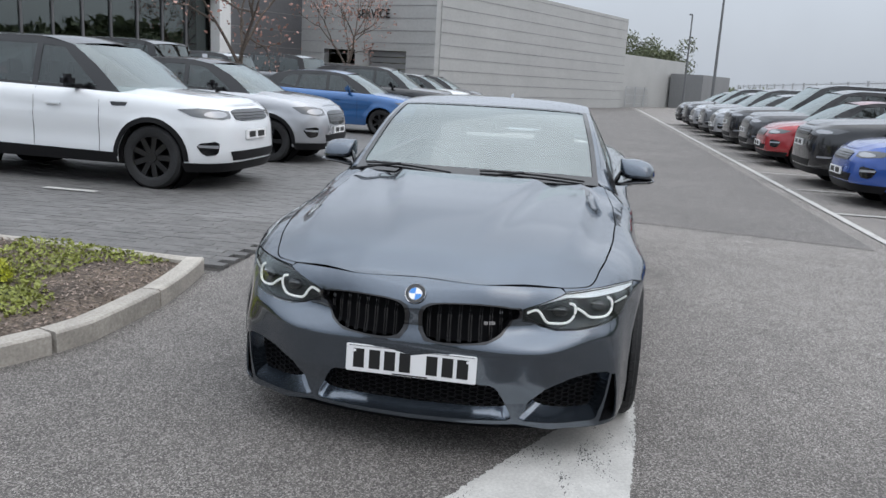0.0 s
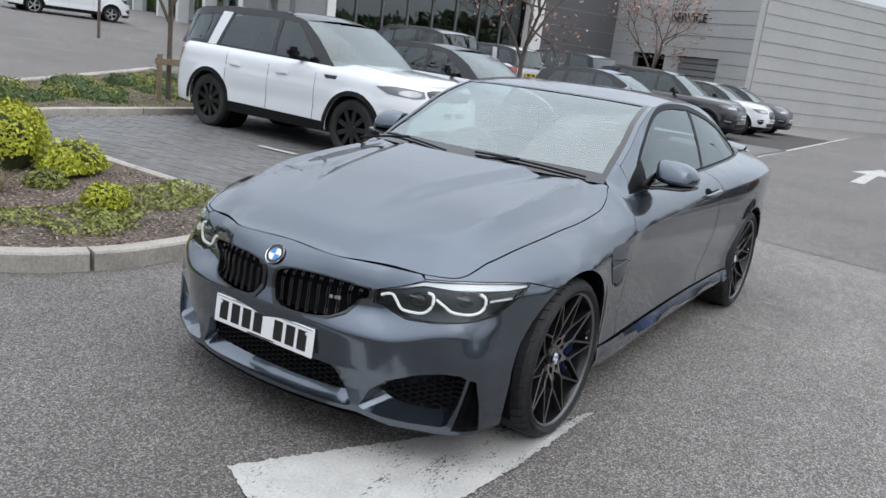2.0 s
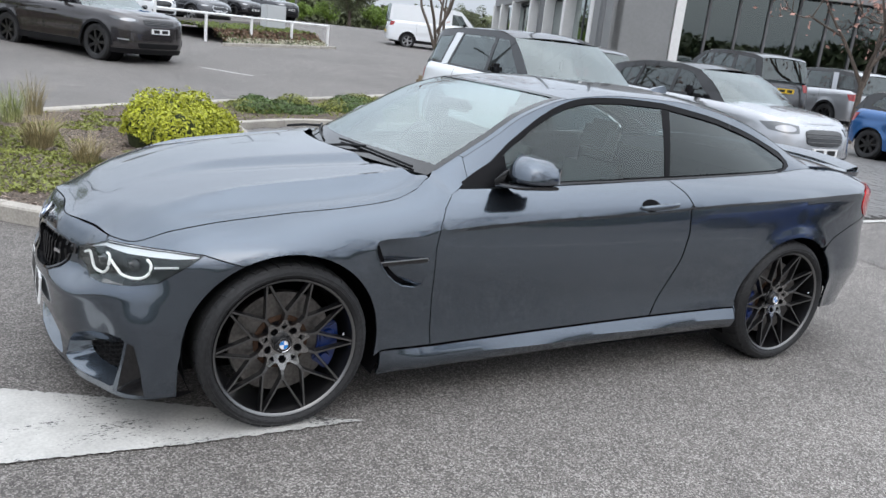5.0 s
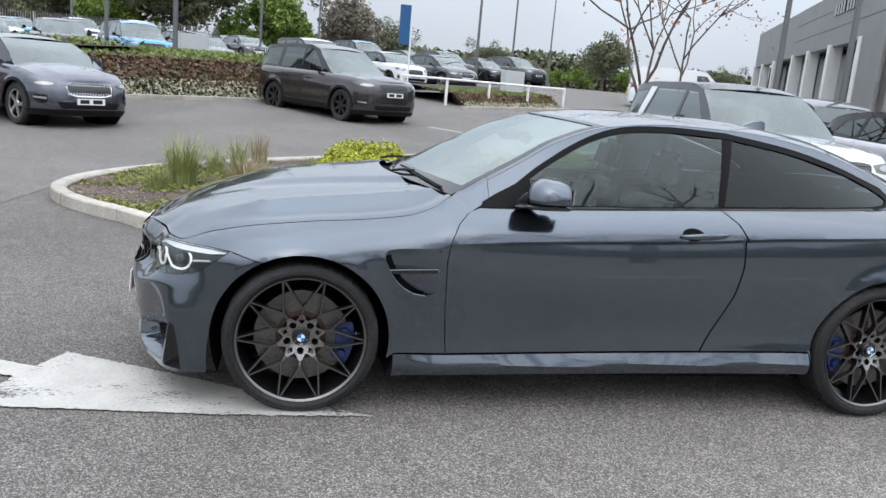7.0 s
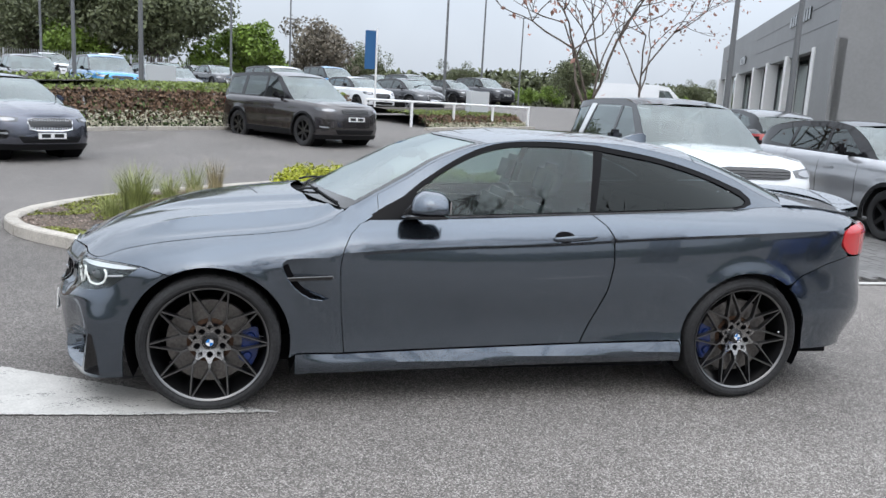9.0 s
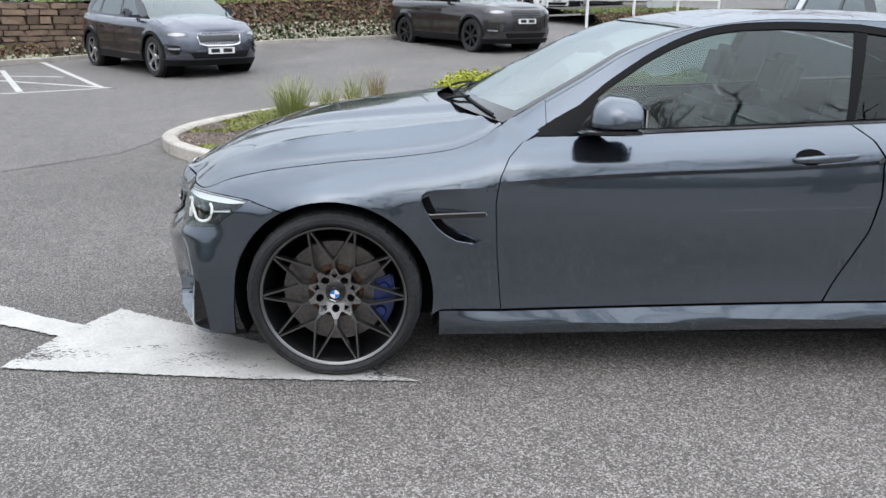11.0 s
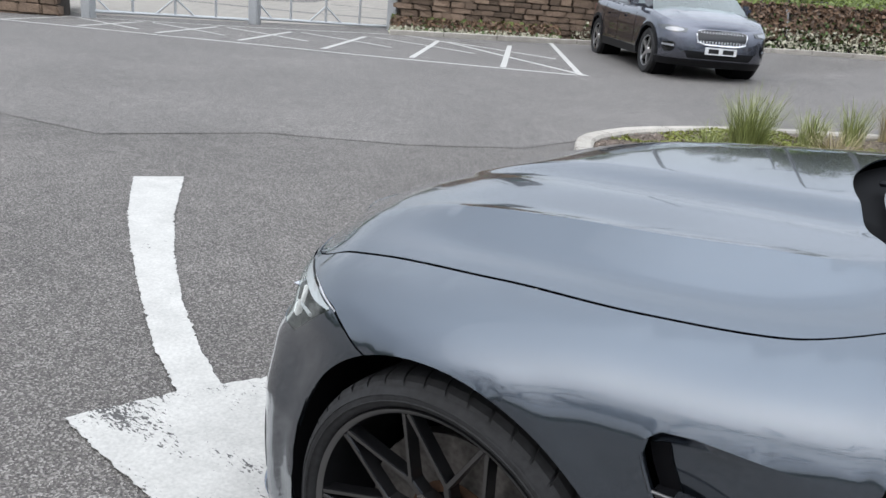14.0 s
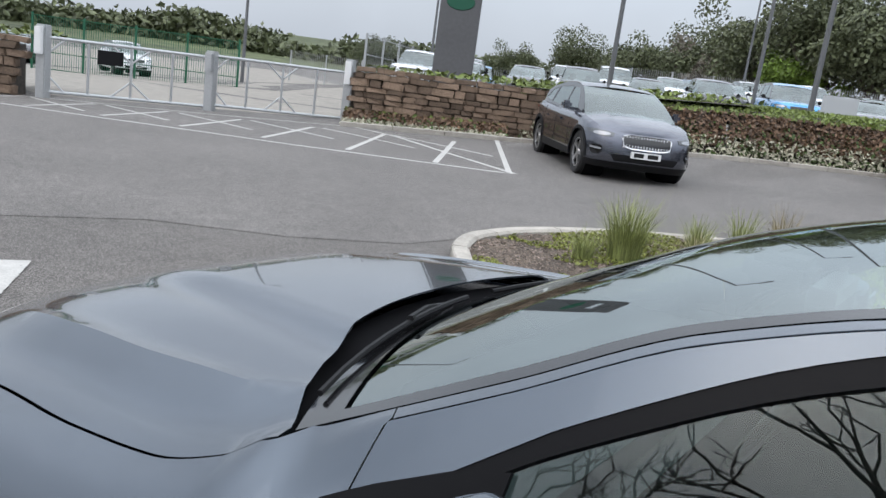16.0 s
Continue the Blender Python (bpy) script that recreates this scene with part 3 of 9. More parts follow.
def make_wheel(name, x, side, r, width, w_out):
    """A wheel with a star-spoke rim; side -1 is the left of the car."""
    wheel = new(name)
    wheel.parent = coupe
    wheel.location = (x, side * w_out, r)
    o = side
    rr = 0.281
    bm = bmesh.new()
    prof = [(rr - 0.004, -0.012), (rr + 0.004, -0.002), (rr + 0.008, 0.005), (rr + 0.022, 0.010), (r - 0.026, 0.008), (r - 0.014, 0.0), (r - 0.004, -0.018), (r, -0.035),
            (r, -width + 0.035), (r - 0.012, -width), (rr + 0.02, -width - 0.002), (rr - 0.004, -width + 0.01)]
    lathe(bm, [(a, b * o) for a, b in prof], 72)
    bmesh.ops.recalc_face_normals(bm, faces=bm.faces)
    tyre = part("tyre", bm, M_RUBBER, wheel, "black low-profile tyre with worn sidewall", sharp=50)
    # shoulder blocks of the tread, parted by slanting grooves
    bm = bmesh.new()
    NB = 46
    for k in range(NB):
        a0, w = k * math.tau / NB, math.tau / NB * 0.43
        rings = []
        for y, rad, skew in ((-0.001, r - 0.017, 0.0), (-0.010, r - 0.004, 0.012), (-0.024, r + 0.002, 0.03), (-0.055, r + 0.004, 0.06), (-0.088, r + 0.004, 0.075)):
            j = (k * 7 % 5 - 2) * 0.0004
            rings.append([bm.verts.new((q * math.cos(a), y * o, q * math.sin(a))) for q, a in ((rad - 0.02, a0 - w + skew), (rad + j, a0 - w + skew), (rad + j, a0 + w + skew), (rad - 0.02, a0 + w + skew))])
        for p, q in zip(rings, rings[1:]):
            for i in range(3):
                bm.faces.new((p[i], p[i + 1], q[i + 1], q[i]))
        bm.faces.new(rings[0])
    bmesh.ops.recalc_face_normals(bm, faces=bm.faces)
    part("tread", bm, M_RUBBER, tyre, "worn tread blocks", smooth=False)
    bm = bmesh.new()
    for q in (0.018, 0.030):
        lathe(bm, [(rr + q - 0.0016, 0.0095 * o), (rr + q, 0.0112 * o), (rr + q + 0.0016, 0.0095 * o)], 72)
    part("sidewall_rib", bm, M_RUBBER, tyre)
    bm = bmesh.new()
    lathe(bm, [(a, b * o) for a, b in [(rr - 0.006, -0.012), (rr + 0.003, -0.006), (rr + 0.001, -0.001), (rr - 0.008, -0.003), (rr - 0.012, -0.014), (rr - 0.016, -0.05), (rr - 0.03, -0.11), (rr - 0.03, -0.2)]], 72)
    bmesh.ops.recalc_face_normals(bm, faces=bm.faces)
    rim = part("rim", bm, M_RIM, wheel, "dark grey alloy rim")
    bm = bmesh.new()
    lathe(bm, [(rr - 0.0005, 0.0010 * o), (rr - 0.0075, -0.0022 * o), (rr - 0.0105, -0.006 * o)], 72)
    part("rim_edge", bm, M_RIMLIP, rim, "machined bright rim edge")
    # each spoke is a fork: a stem out of the hub that parts into two thin arms
    rn, rf = 0.137, rr - 0.012
    dish = lambda q: 0.060 - 0.32 * max(q - 0.04, 0) if q < 0.125 else 0.0328 - 0.026 * (q - 0.125) / (rf - 0.125)
    for k in range(10):
        a0 = (k + 0.5) * math.tau / 10
        node = Vector((rn * math.cos(a0), 0, rn * math.sin(a0)))
        bm = bmesh.new()
        arms = [(Vector((0.078 * math.cos(a0), 0, 0.078 * math.sin(a0))), node + node * 0.05, 0.0088, 0.0066)]
        for sgn in (-1, 1):
            a1 = a0 + sgn * math.tau / 20
            foot = Vector((rf * math.cos(a1), 0, rf * math.sin(a1))) - Vector((-math.sin(a1), 0, math.cos(a1))) * sgn * 0.005
            arms.append((node - node * 0.03, foot, 0.0050, 0.0046))
        for p0, p1, w0, w1 in arms:
            d = (p1 - p0).normalized()
            n = Vector((-d.z, 0, d.x))
            ring = []
            for q in (0.0, 0.33, 0.67, 1.0):
                c = p0.lerp(p1, q)
                hw = w0 + (w1 - w0) * q - 0.0010 * math.sin(math.pi * q)
                dep = dish(c.length)
                ring.append([bm.verts.new(c + n * hw * e + Vector((0, -(dep + dd) * o, 0))) for e, dd in ((-0.85, 0), (0.85, 0), (1.15, 0.003), (1.35, 0.028), (-1.35, 0.028), (-1.15, 0.003))])
            for r0, r1 in zip(ring, ring[1:]):
                for i in range(6):
                    bm.faces.new((r0[i], r0[(i + 1) % 6], r1[(i + 1) % 6], r1[i])).material_index = 1 if i == 0 else 0
        bmesh.ops.recalc_face_normals(bm, faces=bm.faces)
        part("spoke", bm, [M_RIM, M_SPOKE], rim, "thin forked spoke with machined face", smooth=False)
    bm = bmesh.new()
    lathe(bm, [(a, -b * o) for a, b in [(0.0, 0.075), (0.07, 0.075), (0.09, 0.08), (0.09, 0.1)]], 40)
    bmesh.ops.recalc_face_normals(bm, faces=bm.faces)
    hub = part("hub", bm, M_DARK, rim)
    # machined web: a star plate with round bolt holes and diamond openings
    star = []
    for k in range(20):
        a = k * math.tau / 20 + math.tau / 40 * 0
        q, e = (0.104, 0.07) if k % 2 else (0.080, 0.06)
        star += [(q * math.cos(a - e), q * math.sin(a - e)), (q * math.cos(a + e), q * math.sin(a + e))]
    cuts = [arc((0, 0), 0.036, 0, 342, 19)]
    for k in range(5):
        a = k * math.tau / 5 + math.pi / 2 + math.tau / 10
        bx, bz = 0.063 * math.cos(a), 0.063 * math.sin(a)
        cuts.append([(bx + 0.0155 * math.cos(t), bz + 0.0155 * math.sin(t)) for t in np.linspace(0, math.tau, 14, endpoint=False)])
        a = k * math.tau / 5 + math.pi / 2
        cuts.append([(q * math.cos(a + e), q * math.sin(a + e)) for q, e in ((0.060, 0.0), (0.076, 0.17), (0.094, 0.0), (0.076, -0.17))])
    def plate_y(u, v):
        q = np.hypot(u, v)
        return np.stack([u, -o * (0.0595 - 0.32 * np.clip(q - 0.04, 0, 1)), v], -1)
    web = panel("machined_web", star, plate_y, M_POLISH, hub, holes=cuts, step=0.008, rim=0, label="bright machined star web round the hub")[0]
    nrm_y = np.array([p.normal.y for p in web.data.polygons]).mean()
    if nrm_y * o < 0:
        web.data.flip_normals()
    bm = bmesh.new()
    for loop in [star] + cuts[1:]:
        a = [bm.verts.new(tuple(plate_y(np.array(x), np.array(z)))) for x, z in loop]
        b = [bm.verts.new(v.co + Vector((0, -0.03 * o, 0))) for v in a]
        for k in range(len(loop)):
            bm.faces.new((a[k], a[(k + 1) % len(loop)], b[(k + 1) % len(loop)], b[k]))
    bmesh.ops.recalc_face_normals(bm, faces=bm.faces)
    part("web_edge", bm, M_RIM, hub, smooth=False)
    bm = bmesh.new()
    lathe(bm, [(a, -b * o) for a, b in [(0.0, 0.046), (0.034, 0.046), (0.037, 0.050), (0.037, 0.07)]], 28)
    bmesh.ops.recalc_face_normals(bm, faces=bm.faces)
    part("hub_cap", bm, M_GLOSS, hub)
    roundel(rim, Matrix.Translation((0, -0.043 * o, 0)) @ Matrix.Rotation(0 if o < 0 else math.pi, 4, "Z"), 0.0285)
    # brake
    bm = bmesh.new()
    lathe(bm, [(a, b * o) for a, b in [(0.11, -0.085), (0.203, -0.085), (0.205, -0.09), (0.205, -0.11), (0.11, -0.11)]], 48)
    for k in range(40):
        a = k * 2.4
        q = 0.125 + 0.055 * ((k * 0.37) % 1)
        box(bm, q * math.cos(a) - 0.004, q * math.cos(a) + 0.004, *sorted((-0.0845 * o, -0.087 * o)), q * math.sin(a) - 0.004, q * math.sin(a) + 0.004)
    bmesh.ops.recalc_face_normals(bm, faces=bm.faces)
    disc = part("brake_disc", bm, M_STEEL, wheel, "drilled steel brake disc")
    bm = bmesh.new()
    lathe(bm, [(a, b * o) for a, b in [(0.0, -0.08), (0.10, -0.08), (0.11, -0.083), (0.112, -0.095)]], 32)
    bmesh.ops.recalc_face_normals(bm, faces=bm.faces)
    part("disc_hat", bm, M_RUST, disc, "rust-brown disc centre")
    bm = bmesh.new()
    a_c = -8 if x < 1 else 188
    pts = arc((0, 0), 0.232, a_c - 27, a_c + 27, 10) + arc((0, 0), 0.15, a_c + 25, a_c - 25, 8)
    vs = prism(bm, pts, *sorted((-0.062 * o, -0.12 * o)))
    bmesh.ops.recalc_face_normals(bm, faces=bm.faces)
    bmesh.ops.bevel(bm, geom=list(bm.edges), offset=0.008, segments=2, affect="EDGES")
    for e in (-15, 15):
        c = Vector((0.19 * math.cos(radians(a_c + e)), -0.062 * o, 0.19 * math.sin(radians(a_c + e))))
        lathe(bm, [(0.0, -0.012 * o * -1), (0.018, -0.012 * o * -1), (0.024, 0.0)], 16, m=Matrix.Translation(c))
    bmesh.ops.recalc_face_normals(bm, faces=bm.faces)
    part("caliper", bm, M_BLUE, wheel, "blue brake caliper", sharp=50)
    bm = bmesh.new()
    tube(bm, [(0.250, -0.03 * o, 0.03), (0.232, -0.012 * o, 0.036)], 0.0045, 8)
    part("valve", bm, M_CHROME, rim)
    return wheel


def roundel(parent, m, r):
    """A round badge, quartered blue and white inside a black ring; it faces -y of m."""
    ob = None
    bm = bmesh.new()
    lathe(bm, [(0, -0.001), (r * 0.93, -0.001), (r * 0.97, -0.003), (r, -0.002), (r, 0.004)], 32, m=m)
    bmesh.ops.recalc_face_normals(bm, faces=bm.faces)
    ob = part("badge", bm, M_GLOSS, parent, "round badge quartered blue and white")
    for k in range(4):
        bm = bmesh.new()
        pts = [(0, 0)] + arc((0, 0), r * 0.62, 90 * k, 90 * k + 90, 8)
        prism(bm, pts, -0.0026, 0.0, m=m)
        bmesh.ops.recalc_face_normals(bm, faces=bm.faces)
        part("badge_quarter", bm, M_ROUNDB if k % 2 else M_WHITE, ob, smooth=False)
    bm = bmesh.new()
    lathe(bm, [(r * 0.95, -0.003), (r * 0.985, -0.0042), (r, -0.002)], 32, m=m)
    lathe(bm, [(r * 0.6, -0.0022), (r * 0.63, -0.0034), (r * 0.66, -0.0022)], 32, m=m)
    bmesh.ops.recalc_face_normals(bm, faces=bm.faces)
    part("badge_ring", bm, M_CHROME, ob)
    return ob


for name, x, r, wd, w_out in (("front_wheel", 0.0, 0.334, 0.265, 0.893), ("rear_wheel", 2.812, 0.34, 0.285, 0.915)):
    for side in (-1, 1):
        make_wheel(name, x, side, r, wd, w_out)

# the shoulder crease and the foot of its undercut
xs_c = np.linspace(0.46, 3.5, 160)
CREASE = [[(float(s_x(x)), float(CHAR(x)) - d) for x in xs_c] for d in (0.0, 0.02, 0.045)]
# outlines on the side: x, z
DOOR = [(0.645, 0.2795), (0.625, 0.5), (0.615, 0.71), (0.63, 0.80), (0.665, 0.87), (0.715, 0.918)]
DOOR_R = [(1.93, 0.99), (1.99, 0.94), (2.03, 0.87), (2.035, 0.74), (2.01, 0.6), (1.96, 0.48), (1.885, 0.3175)]
GAP = 0.004


def top_edge(x0, x1, n=24, dz=0.0):
    xs = np.linspace(x0, x1, n)
    return [(float(x), float(z) + dz) for x, z in zip(xs, TOPF(s_x(xs))[:, 1])]


def arch(c, a0, a1, n=30):
    return arc(c[:2], c[2], a0, a1, n)


def sill_z(x):
    return 0.279 + 0.0305 * (x - 0.65)


# wing, with the scoop behind the wheel
wing_top = [(float(v), float(z) - 0.001) for v, z in zip(np.linspace(s_x(0.645), s_w(0.617), 60), TOPF(np.linspace(s_x(0.645), s_w(0.617), 60))[:, 1])]
LAMP_TOP = [(s_w(0.62), 0.694), (s_w(0.72), 0.700), (s_x(-0.42), 0.704), (s_x(-0.315), 0.701)]
wing = (to_s([(0.405, 0.2795), (0.63, 0.2795)] + [(x - GAP, z) for x, z in DOOR] + [(0.722, 0.920)]) + wing_top + [(a, b + 0.004) for a, b in LAMP_TOP] + to_s([(-0.24, 0.688)] + arch(ARCH_F, 117, -11)))
VENT_F = [(0.338, 0.735), (0.336, 0.715), (0.345, 0.69), (0.365, 0.65), (0.395, 0.61), (0.43, 0.58), (0.47, 0.557), (0.53, 0.546)]
VENT = VENT_F + [(0.565, 0.56), (0.578, 0.60), (0.585, 0.68), (0.584, 0.765), (0.48, 0.76), (0.40, 0.757), (0.355, 0.75)]
VX = curve1(sorted([(0.5, 0.56), (0.546, 0.5), (0.557, 0.47), (0.58, 0.43), (0.61, 0.395), (0.65, 0.365), (0.69, 0.345), (0.715, 0.336), (0.76, 0.34), (0.8, 0.36)]))


def scoop(s, z):
    p = shell(s, z)
    x = np.interp(s, SL, PL[:, 0])
    deep = 0.034 * (1 - smooth01((x - VX(z)) / np.maximum(0.588 - VX(z), 0.05)))
    deep = deep * smooth01((0.765 - z) / 0.05 + 0.15)
    p[..., 1] += deep
    return p


panel("front_wing", wing, shell, M_GREY, coupe, holes=[to_s(VENT)], mirror=True, step=0.02, lines=CREASE)
for ob in panel("wing_scoop", to_s(VENT), scoop, M_GREY, coupe, mirror=True, step=0.012, rim=0, label="scoop behind the front wheel"):
    sgn = 1 if ob.name.endswith("001") else -1
    slot = VENT_F[1:7] + [(x + 0.028, z + 0.012) for x, z in VENT_F[1:7][::-1]]
    for o in panel("slot", to_s(slot), scoop, M_DARK, ob, step=0.012, rim=0.0, sink=-0.002):
        o.data.transform(Matrix.Diagonal((1, -sgn, 1, 1)))
    bm = bmesh.new()
    pts = [shell(s_x(x), z) * (1, -sgn, 1) + np.array((0, -0.001 * -sgn, 0)) for x, z in VENT_F]
    tube(bm, pts, 0.0035, 6)
    part("scoop_lip", bm, M_GREY, ob)
    bm = bmesh.new()
    a = [shell(s_x(x), z) * (1, -sgn, 1) for x, z in ((0.362, 0.664), (0.574, 0.672), (0.58, 0.662), (0.57, 0.653), (0.375, 0.648))]
    vs = [bm.verts.new(Vector(p) + Vector((0, d * -sgn * -1, 0))) for d in (0.002, -0.022) for p in a]
    n = len(a)
    bm.faces.new(vs[:n]); bm.faces.new(vs[n:][::-1])
    for k in range(n):
        bm.faces.new((vs[k], vs[n + k], vs[n + (k + 1) % n], vs[(k + 1) % n]))
    bmesh.ops.recalc_face_normals(bm, faces=bm.faces)
    blade = part("blade", bm, M_GLOSS, ob, "gloss black blade with a small badge", smooth=False)
    bm = bmesh.new()
    tube(bm, [Vector(p) + Vector((0, 0.003 * sgn, 0)) for p in (a[0], a[1], a[2])], 0.0025, 6)
    part("blade_trim", bm, M_RIMLIP, ob, "thin bright trim")

# door, quarter, sill
door = [(x, z) for x, z in DOOR] + top_edge(0.735, 1.92, 40, -0.001) + [(x - GAP, z) for x, z in DOOR_R] + [(0.66, sill_z(0.66) + 0.0008)]
door_l, door_r = panel("door", to_s(door), shell, M_GREY, coupe, mirror=True, step=0.022, lines=CREASE)
quarter = [(x + GAP, z) for x, z in DOOR_R[::-1]] + top_edge(1.945, 3.62, 50, -0.001) + [(3.60, 0.99), (3.42, 0.955), (3.40, 0.86), (3.47, 0.80), (3.3, 0.76), (3.14, 0.70), (3.085, 0.66)] + arch(ARCH_R, 52, 186, 40)[1:] + [(2.445, sill_z(2.44) + 0.0008)]
panel("rear_quarter", to_s(quarter), shell, M_GREY, coupe, mirror=True, step=0.025, lines=CREASE)
sill = [(0.405, 0.165), (0.405, 0.2735), (0.63, 0.2735)] + [(x, sill_z(x) - 0.0055) for x in np.linspace(0.66, 2.44, 12)] + [(2.455, 0.215)] + [(x, 0.172 + 0.02 * (x - 0.4)) for x in np.linspace(2.35, 0.5, 10)]
panel("sill", to_s(sill), shell, M_GREY, coupe, mirror=True, step=0.02)
rear = [(ST, 0.30), (s_wr(0.5), 0.27), (s_x(3.55), 0.26), (s_x(3.215), 0.27)] + to_s(arch(ARCH_R, 5, 50)[3:]) + [(s_x(3.09), 0.655), (s_x(3.145), 0.695), (s_x(3.3), 0.755), (s_x(3.47), 0.795), (s_x(3.58), 0.79), (s_wr(0.5), 0.79), (ST, 0.79)]
panel("rear_bumper", rear, shell, M_GREY, coupe, mirror=True, step=0.03)
TL = rounded([(s_x(3.405), 0.865), (s_x(3.42), 0.952), (s_x(3.6), 0.975), (s_wr(0.5), 0.96), (s_wr(0.5), 0.83), (s_x(3.6), 0.80), (s_x(3.48), 0.805)], 0.2, 2)
panel("tail_lamp", TL, shell, M_RED, coupe, mirror=True, step=0.02, rim=0.02, sink=-0.004, label="red tail lamp")
tail = [(s_x(3.58), 0.795), (s_wr(0.5), 0.795), (ST, 0.795), (ST, 0.995), (s_wr(0.4), 0.995), (s_x(3.62), 1.0)]
panel("tail_panel", tail, shell, M_GREY, coupe, mirror=True, sink=0.01)

# bonnet
SB = np.linspace(s_w(0), s_x(0.638), 130)
bon = [(float(x) + 0.003, float(y) + (0.0022 if y < -0.58 else 0.0)) for x, y, _ in shell(SB, TOPF(SB)[:, 1])]
REAR = lambda v: 0.640 - 0.25 * (1 - (np.abs(v) / 0.68) ** 2.2)
back = [(float(REAR(v)), float(v)) for v in np.linspace(-0.675, 0.675, 50)]
bon = bon[1:] + back + [(x, -y) for x, y in bon[:0:-1]] + [bon[0]]
panel("bonnet", bon, lambda x, y: np.stack([x, y, bonnet_z(x, y)], -1), M_GREY, coupe, step=0.02, rim=0.004, label="domed metallic grey bonnet", lines=[[(float(x), sg * (float(SEAM_W(x)) - d)) for x in np.linspace(-0.42, 0.56, 90)] for sg in (-1, 1) for d in (0.15, 0.122, 0.178)])
bm = bmesh.new()
N = 40
rows = []
for q, dz in ((-0.02, -0.03), (0.05, -0.045), (0.12, -0.02), (0.16, 0.0)):
    rows.append([bm.verts.new((float(min(REAR(v) + q, 0.70)), float(v), float(bonnet_z(np.array(REAR(v)), np.array(v))) + dz)) for v in np.linspace(-0.70, 0.70, N)])
for a, b in zip(rows, rows[1:]):
    for k in range(N - 1):
        bm.faces.new((a[k], b[k], b[k + 1], a[k + 1]))
part("cowl", bm, M_DARK, coupe, "black plastic cowl below the windscreen")

# front bumper with its openings, on both sides of the middle
U = lambda w: float(s_w(w) - SN)
UX = lambda x: float(s_x(x) - SN)
mir = lambda poly: [(-u, z) for u, z in poly[::-1]]
KID = [(U(w), z) for w, z in [(0.018, 0.60), (0.028, 0.630), (0.06, 0.645), (0.12, 0.652), (0.25, 0.656), (0.34, 0.648), (0.39, 0.638), (0.425, 0.636), (0.436, 0.622), (0.430, 0.598), (0.395, 0.592), (0.378, 0.563), (0.348, 0.530), (0.285, 0.503), (0.14, 0.492), (0.05, 0.500), (0.022, 0.54)]]
LAMP = [(U(w), z) for w, z in [(0.437, 0.632), (0.52, 0.655), (0.617, 0.692), (0.72, 0.699)]] + [(UX(-0.42), 0.703), (UX(-0.318), 0.699), (UX(-0.36), 0.665)] + [(U(w), z) for w, z in [(0.803, 0.59), (0.752, 0.569), (0.65, 0.553), (0.572, 0.549), (0.52, 0.560), (0.477, 0.578), (0.437, 0.582)]]
MID = [(0.0, 0.186)] + [(U(w), z) for w, z in [(0.15, 0.186), (0.3, 0.186), (0.39, 0.188), (0.408, 0.198), (0.400, 0.222), (0.365, 0.285), (0.340, 0.325), (0.315, 0.338), (0.22, 0.342)]]
MID = MID + [(0.0, 0.343)] + [(-u, z) for u, z in MID[:0:-1]]
MID_IN = [(0.0, 0.225)] + [(U(w), z) for w, z in [(0.15, 0.225), (0.3, 0.226), (0.37, 0.230), (0.378, 0.236), (0.374, 0.246), (0.350, 0.288), (0.328, 0.318), (0.305, 0.328), (0.22, 0.331)]]
MID_IN = MID_IN + [(0.0, 0.332)] + [(-u, z) for u, z in MID_IN[:0:-1]]
SIDE = [(U(w), z) for w, z in [(0.437, 0.198), (0.455, 0.228), (0.472, 0.268), (0.53, 0.322), (0.62, 0.360), (0.70, 0.381), (0.738, 0.380), (0.748, 0.368), (0.736, 0.27), (0.718, 0.188), (0.705, 0.176), (0.63, 0.174), (0.53, 0.180), (0.46, 0.188)]]
SIDE_IN = [(U(w), z) for w, z in [(0.500, 0.238), (0.485, 0.248), (0.482, 0.266), (0.54, 0.286), (0.62, 0.303), (0.68, 0.328), (0.706, 0.350), (0.714, 0.340), (0.708, 0.27), (0.697, 0.222), (0.688, 0.214), (0.62, 0.212), (0.56, 0.218), (0.52, 0.228)]]
SLOT = [(U(w), z) for w, z in [(0.7545, 0.366), (0.768, 0.360), (0.780, 0.27), (0.787, 0.166), (0.728, 0.166), (0.7425, 0.27)]]
half_b = ([(0.0, float(TOPF(SN)[1]))] + [(U(w), float(TOPF(s_w(w))[1]) - 0.001) for w in np.linspace(0.05, 0.605, 14)] + [(a - SN, b - 0.001) for a, b in LAMP_TOP] + [(UX(-0.24), 0.684)] + [(UX(x), z) for x, z in arch(ARCH_F, 118, 180, 18)]
          + [(UX(-0.389), 0.29), (UX(-0.392), 0.22), (UX(-0.394), 0.163), (UX(-0.45), 0.156), (U(0.787), 0.152), (U(0.70), 0.146), (U(0.56), 0.150), (U(0.48), 0.166), (U(0.43), 0.174), (U(0.38), 0.172), (U(0.2), 0.170), (0.0, 0.169)])
bump_poly = half_b + [(-u, z) for u, z in half_b[-2:0:-1]]
front_bumper = panel("front_bumper", bump_poly, shell_nose, M_GREY, coupe, holes=[KID, mir(KID), LAMP, mir(LAMP), MID, SIDE, mir(SIDE), SLOT, mir(SLOT)], step=0.013, rim=0.008, label="metallic grey front bumper with three lower air intakes")[0]


def shift(fn, deep, gain=None):
    """A surface set back from another along x."""
    def g(u, z):
        p = fn(u, z)
        p[..., 0] += deep
        return p
    return g


